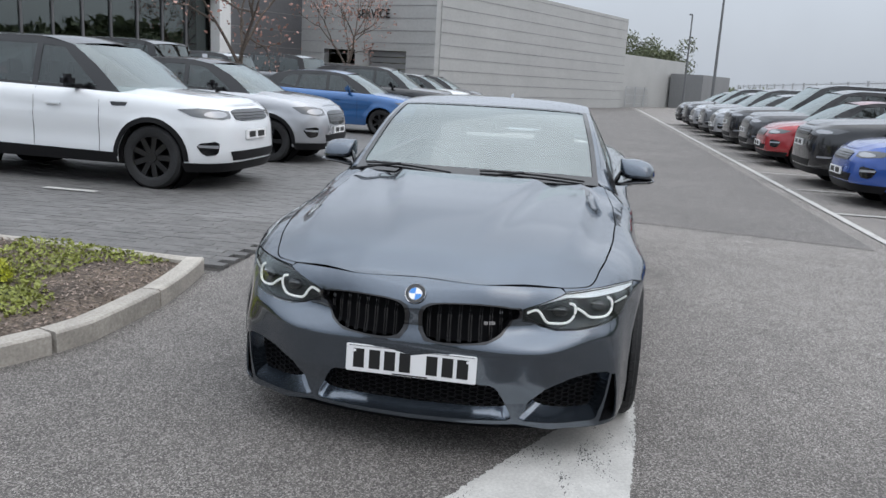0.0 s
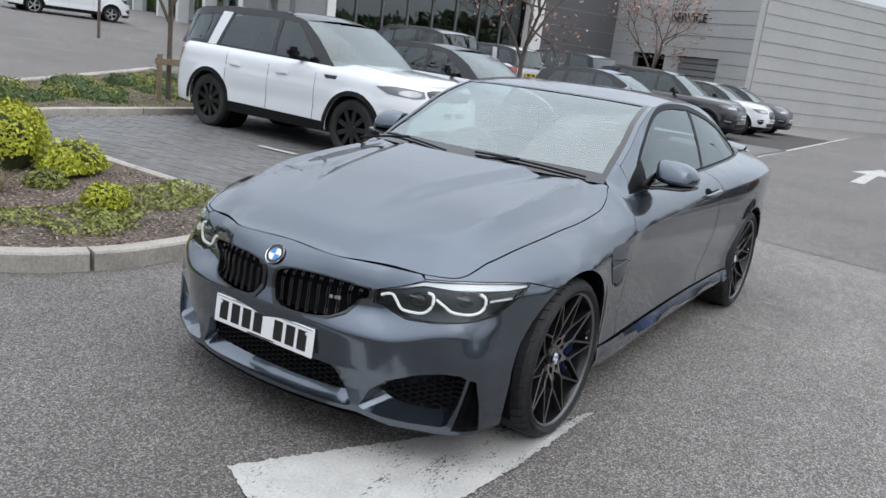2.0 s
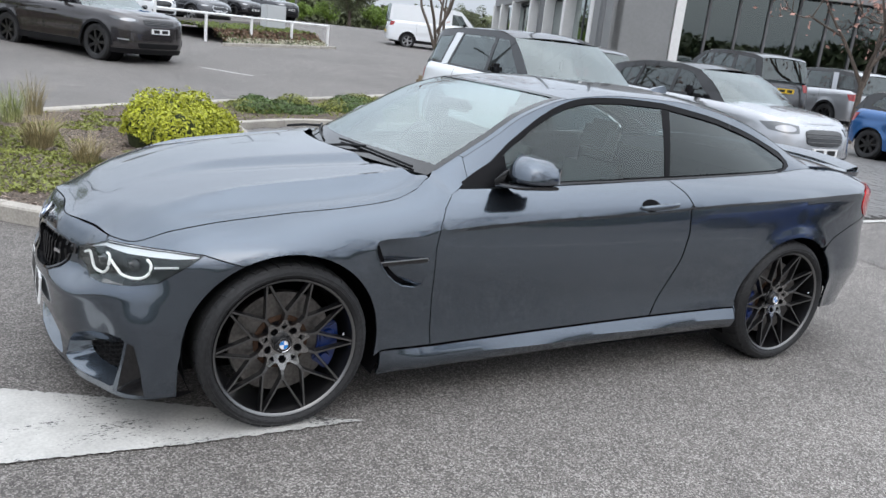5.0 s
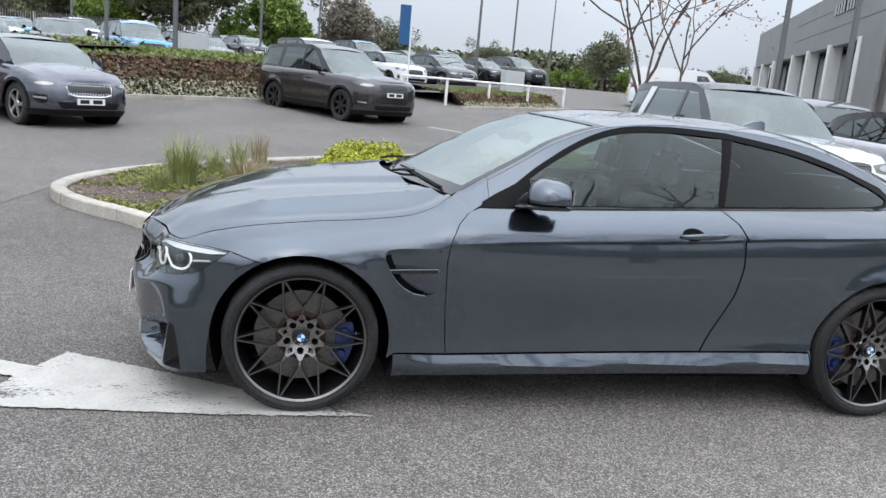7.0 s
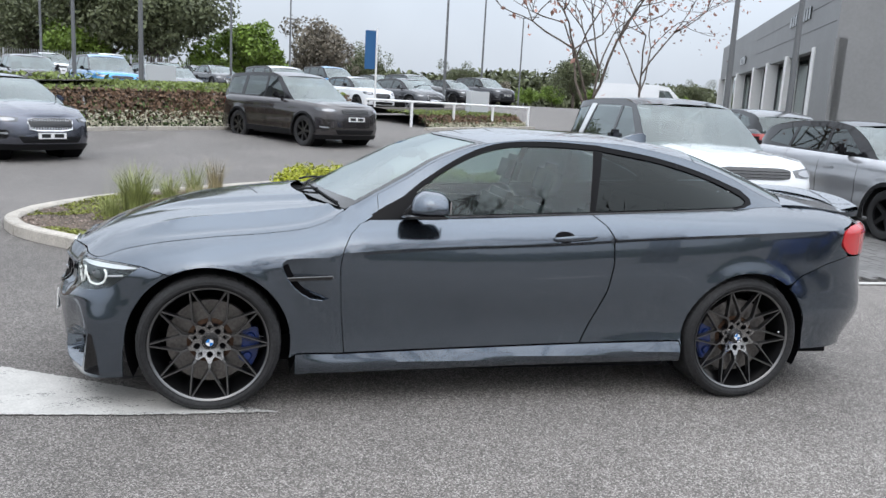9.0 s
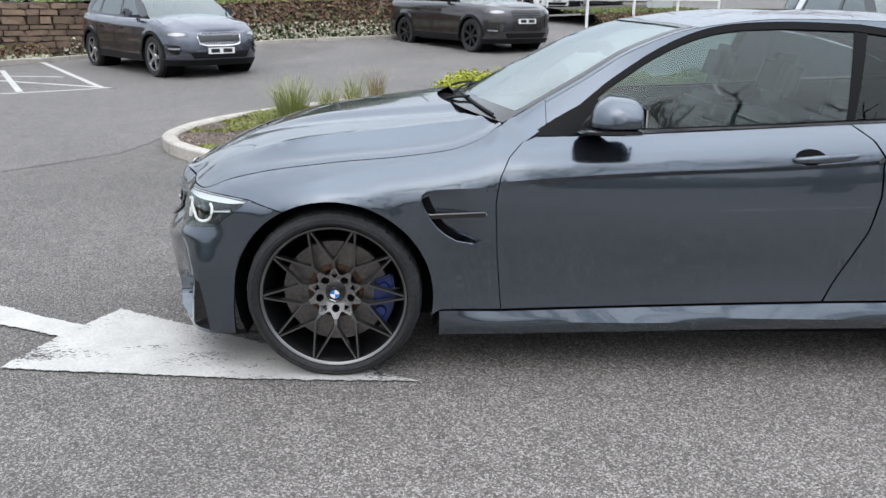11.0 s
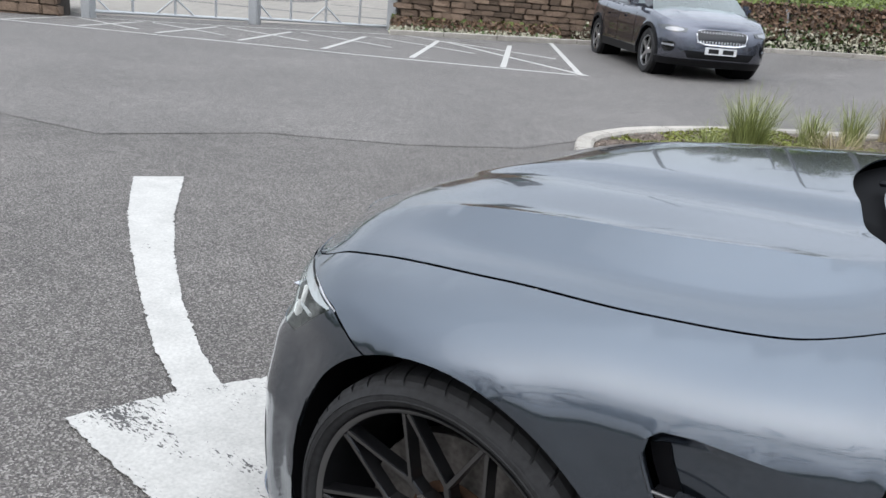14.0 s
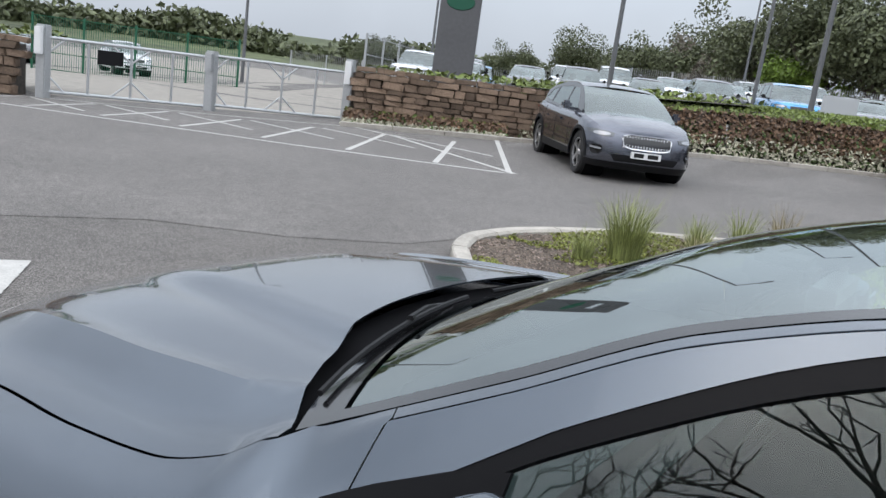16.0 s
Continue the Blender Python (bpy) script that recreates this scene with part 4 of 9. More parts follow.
def scaled(poly, f, du=0.0, dz=0.0):
    c = np.mean(poly, axis=0)
    return [tuple(c + (np.array(p) - c) * f + (du, dz)) for p in poly]


def funnel(name, outer, inner, deep, material, parent, label=""):
    """Walls that lead from the edge of an opening back to a smaller one behind it."""
    n = len(outer)
    a, b = [], []
    for k in range(n):
        for q in np.linspace(0, 1, 8, endpoint=False):
            a.append(np.array(outer[k]) * (1 - q) + np.array(outer[(k + 1) % n]) * q)
            b.append(np.array(inner[k]) * (1 - q) + np.array(inner[(k + 1) % n]) * q)
    a, b = np.array(a), np.array(b)
    pa, pb = shell_nose(a[:, 0], a[:, 1]), shell_nose(b[:, 0], b[:, 1])
    pb[:, 0] += deep
    rows = [pa + np.array((0.0015, 0, 0)), pa * 0.94 + pb * 0.06 + np.array((0.004, 0, 0)), pa * 0.5 + pb * 0.5 + np.array((0.004, 0, 0)), pb]
    m = len(a)
    vs = np.concatenate(rows)
    fs = [(r * m + k, r * m + (k + 1) % m, (r + 1) * m + (k + 1) % m, (r + 1) * m + k) for r in range(3) for k in range(m)]
    c = pa.mean(0)
    nr = sum(float(np.dot(np.cross(vs[f[1]] - vs[f[0]], vs[f[3]] - vs[f[0]]), c - vs[f[0]])) for f in fs)
    return mesh_ob(name, vs, fs if nr > 0 else [f[::-1] for f in fs], material, parent, label, sharp=50)


def mesh_grille(name, outer, inner, deep, cell=0.040):
    """A honeycomb mesh at the back of a painted opening."""
    back = panel(name, inner, shift(shell_nose, deep + 0.03), M_DARK, coupe, step=0.04, rim=0, label="black honeycomb air intake")[0]
    funnel("duct", outer, inner, deep, M_GREY, back, "grey painted mouth of the intake")
    P = np.array(inner)
    lo, hi = P.min(0), P.max(0)
    bm = bmesh.new()
    W, H = cell, cell * 0.5
    for c in range(int((hi[0] - lo[0]) / (0.75 * W)) + 2):
        for r in range(-1, int((hi[1] - lo[1]) / H) + 2):
            cu, cz = lo[0] + 0.75 * W * c, lo[1] + H * (r + 0.5 * (c % 2))
            hexa = [(cu - W / 4, cz + H / 2), (cu + W / 4, cz + H / 2), (cu + W / 2, cz), (cu + W / 4, cz - H / 2)]
            for a, b in zip(hexa, hexa[1:]):
                if not inside(P, np.array([a]))[0] and not inside(P, np.array([b]))[0]:
                    continue
                a, b = shell_nose(np.array([a[0], b[0]]), np.array([a[1], b[1]]))
                a, b = Vector(a) + Vector((deep, 0, 0)), Vector(b) + Vector((deep, 0, 0))
                d = (b - a).normalized()
                w = d.cross(Vector((1, 0, 0))).normalized() * 0.0019
                vs = [bm.verts.new(p) for p in (a - w, b - w, b + w, a + w)]
                ws = [bm.verts.new(v.co + Vector((0.014, 0, 0))) for v in vs]
                bm.faces.new(vs)
                bm.faces.new((vs[3], vs[2], ws[2], ws[3]))
                bm.faces.new((vs[0], ws[0], ws[1], vs[1]))
    part("honeycomb", bm, M_BLACK, back, smooth=False)["kind"] = "stuff"


mesh_grille("air_intake", MID, MID_IN, 0.045)
mesh_grille("air_intake", SIDE, SIDE_IN, 0.075)
mesh_grille("air_intake", mir(SIDE), mir(SIDE_IN), 0.075)
for poly in (SLOT, mir(SLOT)):
    slot = funnel("air_slot", poly, scaled(poly, 0.8), 0.09, M_GLOSS, front_bumper, "narrow dark air slot")
    panel("slot_back", scaled(poly, 0.8), shift(shell_nose, 0.085), M_DARK, slot, step=0.03, rim=0)
# dark undertray closing the bumper below
bm = bmesh.new()
us = np.linspace(-UX(-0.40), UX(-0.40), 60)
p0 = shell_nose(us, np.full(60, 0.156))
p1 = np.stack([np.maximum(p0[:, 0] + 0.10, -0.52), p0[:, 1] * 0.9, np.full(60, 0.135)], -1)
a, b = [bm.verts.new(p) for p in p0 + np.array((0.006, 0, 0))], [bm.verts.new(p) for p in p1]
for k in range(59):
    bm.faces.new((a[k], a[k + 1], b[k + 1], b[k]))
part("undertray", bm, M_BLACK, front_bumper, "black plastic undertray")
# kidney grilles
for poly in (KID, mir(KID)):
    inner = scaled(poly, 0.93)
    g = panel("kidney_grille", poly, shell_nose, M_GLOSS, coupe, holes=[rounded(inner, 0.25, 1)], step=0.016, rim=0.045, sink=-0.006, label="gloss black kidney grille with double slats")[0]
    panel("grille_back", poly, shift(shell_nose, 0.06), M_DARK, g, step=0.04, rim=0)
    P = np.array(inner)
    for k in range(9):
        uu = P[:, 0].min() + (P[:, 0].max() - P[:, 0].min()) * (k + 0.6) / 9.6
        zz = np.linspace(0.48, 0.66, 60)
        ok = inside(P, np.stack([np.full(60, uu), zz], 1))
        if ok.sum() < 6:
            continue
        z0, z1 = zz[ok].min(), zz[ok].max()
        bm = bmesh.new()
        for du in (-0.0045, 0.0045):
            pts = [Vector(shell_nose(np.array(uu + du), np.array(z))) + Vector((0.006 + 0.016 * (1 - math.sin(math.pi * (z - z0) / (z1 - z0))), 0, 0)) for z in np.linspace(z0 - 0.004, z1 + 0.004, 8)]
            tube(bm, pts, 0.0032, 5)
        part("slat", bm, M_GLOSS, g)
    if poly is KID:
        bm = bmesh.new()
        for k, (a, wd) in enumerate(((0.285, 0.012), (0.302, 0.006), (0.315, 0.012))):
            p = Vector(shell_nose(np.array(U(a)), np.array(0.583))) + Vector((-0.004, 0, 0))
            box(bm, p.x - 0.003, p.x + 0.004, p.y - wd / 1.6, p.y + wd / 1.6, p.z - 0.007, p.z + 0.007)
        part("grille_badge", bm, M_CHROME, g, "small bright badge", smooth=False)
nose_p = Vector(shell(np.array(SN), np.array(0.672)))
nrm = Vector((-0.80, 0, 0.60))
roundel(front_bumper, Matrix.Translation(nose_p + nrm * 0.004) @ nrm.to_track_quat("-Y", "Z").to_matrix().to_4x4() @ Matrix.Rotation(0.0, 4, "Y"), 0.041)

# headlamps
for k, poly in enumerate((LAMP, mir(LAMP))):
    sg = 1 if k == 0 else -1
    lamp = panel("headlamp", scaled(poly, 1.04), shift(shell_nose, 0.05), M_LAMPIN, coupe, step=0.03, rim=0, label="headlamp with two bright light rings under clear glass")[0]
    panel("housing", poly, shell_nose, M_BLACK, lamp, holes=[scaled(poly, 0.965)], step=0.03, rim=0.05, sink=0.003)
    panel("lens", poly, shell_nose, M_LENS, lamp, step=0.02, rim=0, sink=0.001, label="clear lamp glass")
    brow = [p for p in poly[0:6]] + [(u, z - d) for (u, z), d in zip(poly[5:0:-1], (0.006, 0.024, 0.027, 0.017, 0.006))]
    panel("brow", brow, shift(shell_nose, 0.010), M_BROW, lamp, step=0.02, rim=0, label="upper lamp band painted white for the reflected sky")
    for ring in ([(0.455, 0.612), (0.50, 0.622), (0.535, 0.580), (0.56, 0.572), (0.615, 0.576), (0.640, 0.603), (0.643, 0.642), (0.625, 0.652)],
                 [(0.652, 0.633), (0.678, 0.612), (0.70, 0.594), (0.745, 0.592), (0.77, 0.61), (0.776, 0.647), (0.765, 0.664)]):
        bm = bmesh.new()
        pts = [Vector(shell_nose(np.array(sg * U(w)), np.array(z))) + Vector((0.018, 0, 0)) for w, z in spline(ring, 4)]
        tube(bm, pts, 0.0052, 8)
        part("light_ring", bm, M_DRL, lamp, "glowing white daytime light")
    bm = bmesh.new()
    pts = [Vector(shell_nose(np.array(sg * UX(x)), np.array(z))) + Vector((0.012, 0, 0)) for x, z in ((-0.49, 0.640), (-0.41, 0.652))]
    tube(bm, pts, 0.004, 6)
    part("light_bar", bm, M_WHITE, lamp)
    for w, z in ((0.585, 0.618), (0.722, 0.633)):
        p = Vector(shell_nose(np.array(sg * U(w)), np.array(z))) + Vector((0.040, 0, 0))
        bm = bmesh.new()
        bmesh.ops.create_uvsphere(bm, u_segments=20, v_segments=12, radius=0.03, matrix=Matrix.Translation(p) @ Matrix.Diagonal((0.8, 1.1, 0.85, 1)))
        pr = part("projector", bm, M_GLOSS, lamp, "dark projector lens")
        bm = bmesh.new()
        box(bm, p.x - 0.027, p.x - 0.012, p.y - 0.022, p.y + 0.022, p.z + 0.012, p.z + 0.017, 0.001)
        part("light_fin", bm, M_CHROME, pr)

# number plate: unreadable bars
bm = bmesh.new()
PM = Matrix.Translation((-0.812, 0, 0.404)) @ Matrix.Rotation(radians(-90), 4, "Z") @ Matrix.Rotation(radians(-4), 4, "X")
box(bm, -0.26, 0.26, -0.004, 0.004, -0.0555, 0.0555, 0.003, m=PM)
plate = part("number_plate", bm, M_WHITE, coupe, "white number plate with plain dark bars")
for k, x in enumerate((-0.208, -0.144, -0.083, -0.022, 0.085, 0.147, 0.206)):
    bm = bmesh.new()
    box(bm, x - 0.022, x + 0.022, -0.0055, -0.003, -0.038, 0.038, m=PM)
    part("plate_bar", bm, M_LETTER, plate, smooth=False)
bm = bmesh.new()
box(bm, -0.07, 0.07, -0.0055, -0.003, -0.052, -0.047, m=PM)
part("plate_bar", bm, M_LETTER, plate, smooth=False)
bm = bmesh.new()
box(bm, -0.25, 0.25, -0.0052, -0.003, 0.049, 0.051, m=PM)
part("plate_edge", bm, M_LETTER, plate, smooth=False)
for x in (-0.225, 0.225):
    bm = bmesh.new()
    lathe(bm, [(0, -0.006), (0.006, -0.0055), (0.007, -0.004)], 12, m=PM @ Matrix.Translation((x, 0, 0.03)))
    part("screw", bm, M_WHITE, plate)

# windscreen, roof, rear window
def cab(k0, k1, v, nk=12):
    ks = np.linspace(k0, k1, nk)
    return [(float(k), -v) for k in ks] + [(float(k1), float(t)) for t in np.linspace(-v, v, 24)[1:-1]] + [(float(k), v) for k in ks[::-1]] + [(float(k0), float(t)) for t in np.linspace(v, -v, 24)[1:-1]]


panel("windscreen", cab(0.02, 2.93, 0.955), cabin_top, M_SCREEN, coupe, grid=(0.12, 0.06), rim=0, sink=0.003, label="clear curved windscreen")
panel("screen_border", cab(0.0, 2.95, 0.965), cabin_top, M_GLOSS, coupe, holes=[cab(0.22, 2.85, 0.925)], grid=(0.1, 0.06), rim=0, sink=-0.001, label="black printed border of the windscreen")
for sg in (-1, 1):
    strip = [(float(k), sg * 0.955) for k in np.linspace(0.50, 2.95, 16)] + [(float(k), sg * 1.0) for k in np.linspace(2.95, 0.50, 16)]
    panel("screen_pillar", strip, cabin_top, M_GREY, coupe, grid=(0.15, 0.02), rim=0.004, label="grey windscreen pillar")
    strip = [(float(k), sg * 0.925) for k in np.linspace(6.3, 8.8, 12)] + [(float(k), sg * 1.0) for k in np.linspace(8.95, 6.3, 12)]
    panel("rear_pillar", strip, cabin_top, M_GREY, coupe, grid=(0.15, 0.03), rim=0.004)
panel("roof", cab(2.97, 6.27, 1.0), cabin_top, M_GREY, coupe, grid=(0.12, 0.05), rim=0.01, label="metallic grey roof")
panel("rear_window", cab(6.3, 8.8, 0.93), cabin_top, M_TINT, coupe, grid=(0.12, 0.06), rim=0, sink=0.003, label="dark rear window")

# pillars and side windows, x and z
DLO_B = [(0.88, 0.957), (1.2, 0.970), (1.6, 0.985), (1.96, 1.002), (2.4, 1.022), (2.78, 1.040), (2.86, 1.052)]
DLO_T = [(2.885, 1.075), (2.84, 1.11), (2.66, 1.185), (2.37, 1.262), (2.04, 1.312), (1.98, 1.318), (1.70, 1.325), (1.45, 1.305), (1.25, 1.235), (1.05, 1.115), (0.945, 1.035)]
rail_x = np.linspace(0.806, 3.13, 60)
rail = [(float(x), float(RX(x)[1]) - 0.002) for x in rail_x[::-1]]
belt = [(float(x), float(z) + 0.001) for x, z in zip(np.linspace(0.806, 3.13, 60), TOPF(s_x(np.linspace(0.806, 3.13, 60)))[:, 1])]

DLO_T = spline(DLO_T)
dlo = [(x, z) for x, z in DLO_B] + DLO_T
trim_o = [(0.835, 0.947)] + [(x, z - 0.013) for x, z in DLO_B[1:]] + [(2.915, 1.058), (2.92, 1.085), (2.87, 1.132)] + [(x, z + 0.026) for x, z in DLO_T[12:-5]] + [(0.925, 1.045)]
panel("side_frame", belt + rail, glass_side, M_GREY, coupe, holes=[trim_o], mirror=True, step=0.022, rim=0.006, label="grey roof pillar")
panel("window_trim", trim_o, glass_side, M_TRIM, coupe, holes=[dlo], mirror=True, step=0.02, rim=0.012, sink=0.002, label="black window trim")
front_glass = [(0.885, 0.958), (1.2, 0.97), (1.6, 0.989), (1.925, 1.004), (1.985, 1.314)] + [(x, z - 0.003) for x, z in DLO_T[36:-4]] + [(0.95, 1.032)]
rear_glass = [(1.955, 1.006), (2.4, 1.026), (2.78, 1.044), (2.858, 1.056), (2.878, 1.075), (2.835, 1.105), (2.66, 1.18), (2.37, 1.257), (2.035, 1.308)]
panel("side_window", front_glass, glass_side, M_SIDEG, coupe, mirror=True, step=0.04, rim=0, sink=0.006, label="clear front side window")
panel("quarter_window", rear_glass, glass_side, M_TINT, coupe, mirror=True, step=0.04, rim=0, sink=0.006, label="tinted rear side window")
panel("pillar_cover", [(1.925, 1.004), (1.957, 1.004), (2.038, 1.312), (1.985, 1.316)], glass_side, M_TRIM, coupe, mirror=True, step=0.03, rim=0.004, sink=0.004)
base_x = np.linspace(0.728, 1.0, 12)
base_low = [(float(x), float(z) + 0.002) for x, z in zip(base_x, TOPF(s_x(base_x))[:, 1])]
panel("mirror_base", base_low + [(1.0, 1.074), (0.93, 1.048), (0.84, 1.0), (0.80, 0.976), (0.76, 0.951)], glass_side, M_TRIM, coupe, mirror=True, step=0.02, rim=0.006, sink=-0.003, label="black triangle at the mirror")
strip_b = [(1.0, 0.961)] + DLO_B[1:6]
belt_strip = [(x, z - 0.014) for x, z in strip_b] + [(x, z - 0.006) for x, z in strip_b[::-1]]
panel("belt_strip", belt_strip, glass_side, M_GLOSS, coupe, mirror=True, step=0.03, rim=0.01, sink=-0.006)

# foot of the windscreen pillar: the wing sweeps on from its upper rear edge to the seam of the pillar
low_x, low_z = np.linspace(0.645, 0.722, 14), np.linspace(float(TOPF(s_x(0.645))[1]) - 0.001, 0.920, 14)
FOOT_A = shell(s_x(low_x), low_z)
rail_z = float(RX(0.803)[1]) - 0.002
FOOT_D = np.concatenate([cabin_top(np.full(4, 0.493), np.linspace(-0.955, -0.995, 4)), glass_side(np.full(10, 0.803), np.linspace(rail_z - 0.004, 0.972, 10))])
EDGE_T = cabin_top(np.linspace(0.03, 0.493, 14), np.full(14, -0.955))


def across(f, a, b, da, db):
    """Normals of the surface f near a, b."""
    n = np.cross(f(a + da, b) - f(a, b), f(a, b + db) - f(a, b))
    return n / np.linalg.norm(n, axis=-1, keepdims=True)


NORM_A = across(lambda x, z: shell(s_x(x), z), low_x - 0.012, low_z - 0.012, 0.008, 0.006)
NORM_D = np.concatenate([across(cabin_top, np.full(4, 0.52), np.linspace(-0.955, -0.985, 4), 0.05, 0.01), across(glass_side, np.full(10, 0.83), np.linspace(rail_z - 0.004, 0.972, 10), 0.02, 0.01)])
CHORD = FOOT_D - FOOT_A
TAN_A = CHORD - NORM_A * (CHORD * NORM_A).sum(-1, keepdims=True)
TAN_D = CHORD - NORM_D * (CHORD * NORM_D).sum(-1, keepdims=True)
for sg in (-1, 1):
    vs = []
    for i, v in enumerate(np.linspace(0, 1, 14)):
        # leaves along the wing and arrives along the pillar
        row = (2 * v**3 - 3 * v**2 + 1) * FOOT_A + (v**3 - 2 * v**2 + v) * 0.7 * TAN_A + (3 * v**2 - 2 * v**3) * FOOT_D + (v**3 - v**2) * 0.7 * TAN_D
        # the upper end follows the edge of the screen
        q = min(1.0, 4 * v)
        w = np.linspace(1, 0, 14)[:, None] ** 2
        row = row + w * q * (EDGE_T[i] - row[0])
        vs += [tuple(p * (1, -sg, 1)) for p in row]
    fs = [(i * 14 + j, i * 14 + j + 1, i * 14 + j + 15, i * 14 + j + 14) for i in range(13) for j in range(13)]
    foot = mesh_ob("pillar_foot", vs, fs, M_GREY, coupe, sharp=80)
    if np.mean([p.normal.y for p in foot.data.polygons]) * sg < 0:
        foot.data.flip_normals()

# boot lid with raised spoiler edge
def boot(x, y):
    w = np.abs(y)
    xr = 3.80 - 0.16 * (w / 0.7) ** 2
    base = 1.10 - 0.045 * smooth01((x - 3.2) / 0.5) - 0.05 * (w / 0.7) ** 2.5
    return np.stack([x, y, base + 0.012 * smooth01((x - xr + 0.14) / 0.14)], -1)


bl = [(3.12, -0.66), (3.45, -0.66), (3.62, -0.64)] + [(3.80 - 0.16 * (v / 0.7) ** 2, v) for v in np.linspace(-0.62, 0.62, 20)] + [(3.62, 0.64), (3.45, 0.66), (3.12, 0.66)] + [(3.36 - 0.24 * (v / 0.66) ** 2, v) for v in np.linspace(0.6, -0.6, 16)]
boot_lid = panel("boot_lid", bl, boot, M_GREY, coupe, step=0.04, rim=0.03)[0]
bm = bmesh.new()
rows = []
for q, dz in ((-0.12, -0.004), (-0.02, 0.018), (0.0, 0.02), (0.004, 0.012), (0.0, -0.03)):
    rows.append([bm.verts.new(Vector(boot(np.array(3.80 - 0.16 * (v / 0.7) ** 2), np.array(v))) + Vector((q, 0, dz))) for v in np.linspace(-0.6, 0.6, 24)])
for a, b in zip(rows, rows[1:]):
    for k in range(23):
        bm.faces.new((a[k], a[k + 1], b[k + 1], b[k]))
part("spoiler", bm, M_GREY, boot_lid, "slim boot lid spoiler")
bm = bmesh.new()
rings = []
for q, hw, h in ((0, 0.028, 0.012), (0.06, 0.026, 0.04), (0.13, 0.012, 0.062), (0.16, 0.004, 0.05)):
    rings.append([bm.verts.new((2.42 + q, a * hw, 1.358 - q * 0.1 + h * c)) for a, c in ((-1, 0), (-0.4, 1), (0.4, 1), (1, 0))])
for a, b in zip(rings, rings[1:]):
    for k in range(3):
        bm.faces.new((a[k], b[k], b[k + 1], a[k + 1]))
bm.faces.new(rings[-1])
part("roof_aerial", bm, M_GREY, coupe)

# door mirrors: a cap over a black blade that reaches to the door
def loft(bm, secs):
    rings = [[bm.verts.new(p) for p in sec] for sec in secs]
    n = len(rings[0])
    for a, b in zip(rings, rings[1:]):
        for k in range(n):
            bm.faces.new((a[k], a[(k + 1) % n], b[(k + 1) % n], b[k]))
    bm.faces.new(rings[0]); bm.faces.new(rings[-1])
    bmesh.ops.recalc_face_normals(bm, faces=bm.faces)


def oval(y, x0, x1, z0, z1, p=0.6, n=24, shear=0.0):
    """A rounded section at y, steeper at the back than at the front."""
    xc, zc, hx, hz = (x0 + x1) / 2, (z0 + z1) / 2, (x1 - x0) / 2, (z1 - z0) / 2
    out = []
    for a in np.linspace(0, math.tau, n, endpoint=False):
        c, s_ = math.cos(a), math.sin(a)
        e = 0.45 if c > 0 else 0.95
        lean = shear * (0.5 + 0.5 * s_) if c < 0 else 0.0
        out.append((xc + hx * math.copysign(abs(c) ** e, c) * (1 - lean), y, zc + hz * math.copysign(abs(s_) ** p, s_)))
    return out


MIR = curve1([(0.795, 0.985, 1.082, 1.012, 1.094), (0.80, 0.965, 1.094, 1.003, 1.098), (0.83, 0.930, 1.110, 0.990, 1.099), (0.88, 0.912, 1.120, 0.985, 1.100), (0.93, 0.912, 1.122, 0.984, 1.092), (0.965, 0.940, 1.116, 0.987, 1.074), (0.985, 0.992, 1.11, 0.993, 1.050), (0.993, 1.03, 1.095, 1.002, 1.032)])
BLADE = curve1([(0.755, 0.945, 0.985, 0.950, 0.962), (0.80, 0.905, 1.03, 0.950, 0.970), (0.85, 0.90, 1.09, 0.960, 0.982), (0.93, 0.905, 1.122, 0.966, 0.990), (0.97, 0.93, 1.122, 0.970, 0.991), (0.988, 0.97, 1.11, 0.976, 0.990)])
for sg in (-1, 1):
    bm = bmesh.new()
    loft(bm, [oval(sg * y, *MIR(y), shear=0.75) for y in (0.795, 0.798, 0.805, 0.82, 0.84, 0.87, 0.90, 0.93, 0.955, 0.972, 0.984, 0.991, 0.993)])
    mir_ob = part("door_mirror", bm, M_GREY, coupe, "grey door mirror cap above a gloss black blade", sharp=60)
    bm = bmesh.new()
    loft(bm, [oval(sg * y, *BLADE(y), p=0.5) for y in np.linspace(0.755, 0.988, 12)])
    part("mirror_foot", bm, M_GLOSS, mir_ob, "gloss black underside")
    bm = bmesh.new()
    loft(bm, [oval(sg * y, x, x + 0.05, z0, z1) for y, x, z0, z1 in ((0.765, 0.93, 0.95, 0.985), (0.785, 0.95, 0.965, 1.02), (0.80, 0.975, 0.985, 1.04))])
    part("stalk", bm, M_GLOSS, mir_ob)
    bm = bmesh.new()
    box(bm, 1.1235, 1.1285, *sorted((sg * 0.835, sg * 0.965)), 0.998, 1.062, 0.002)
    part("mirror_glass", bm, M_CHROME, mir_ob, "mirror glass")

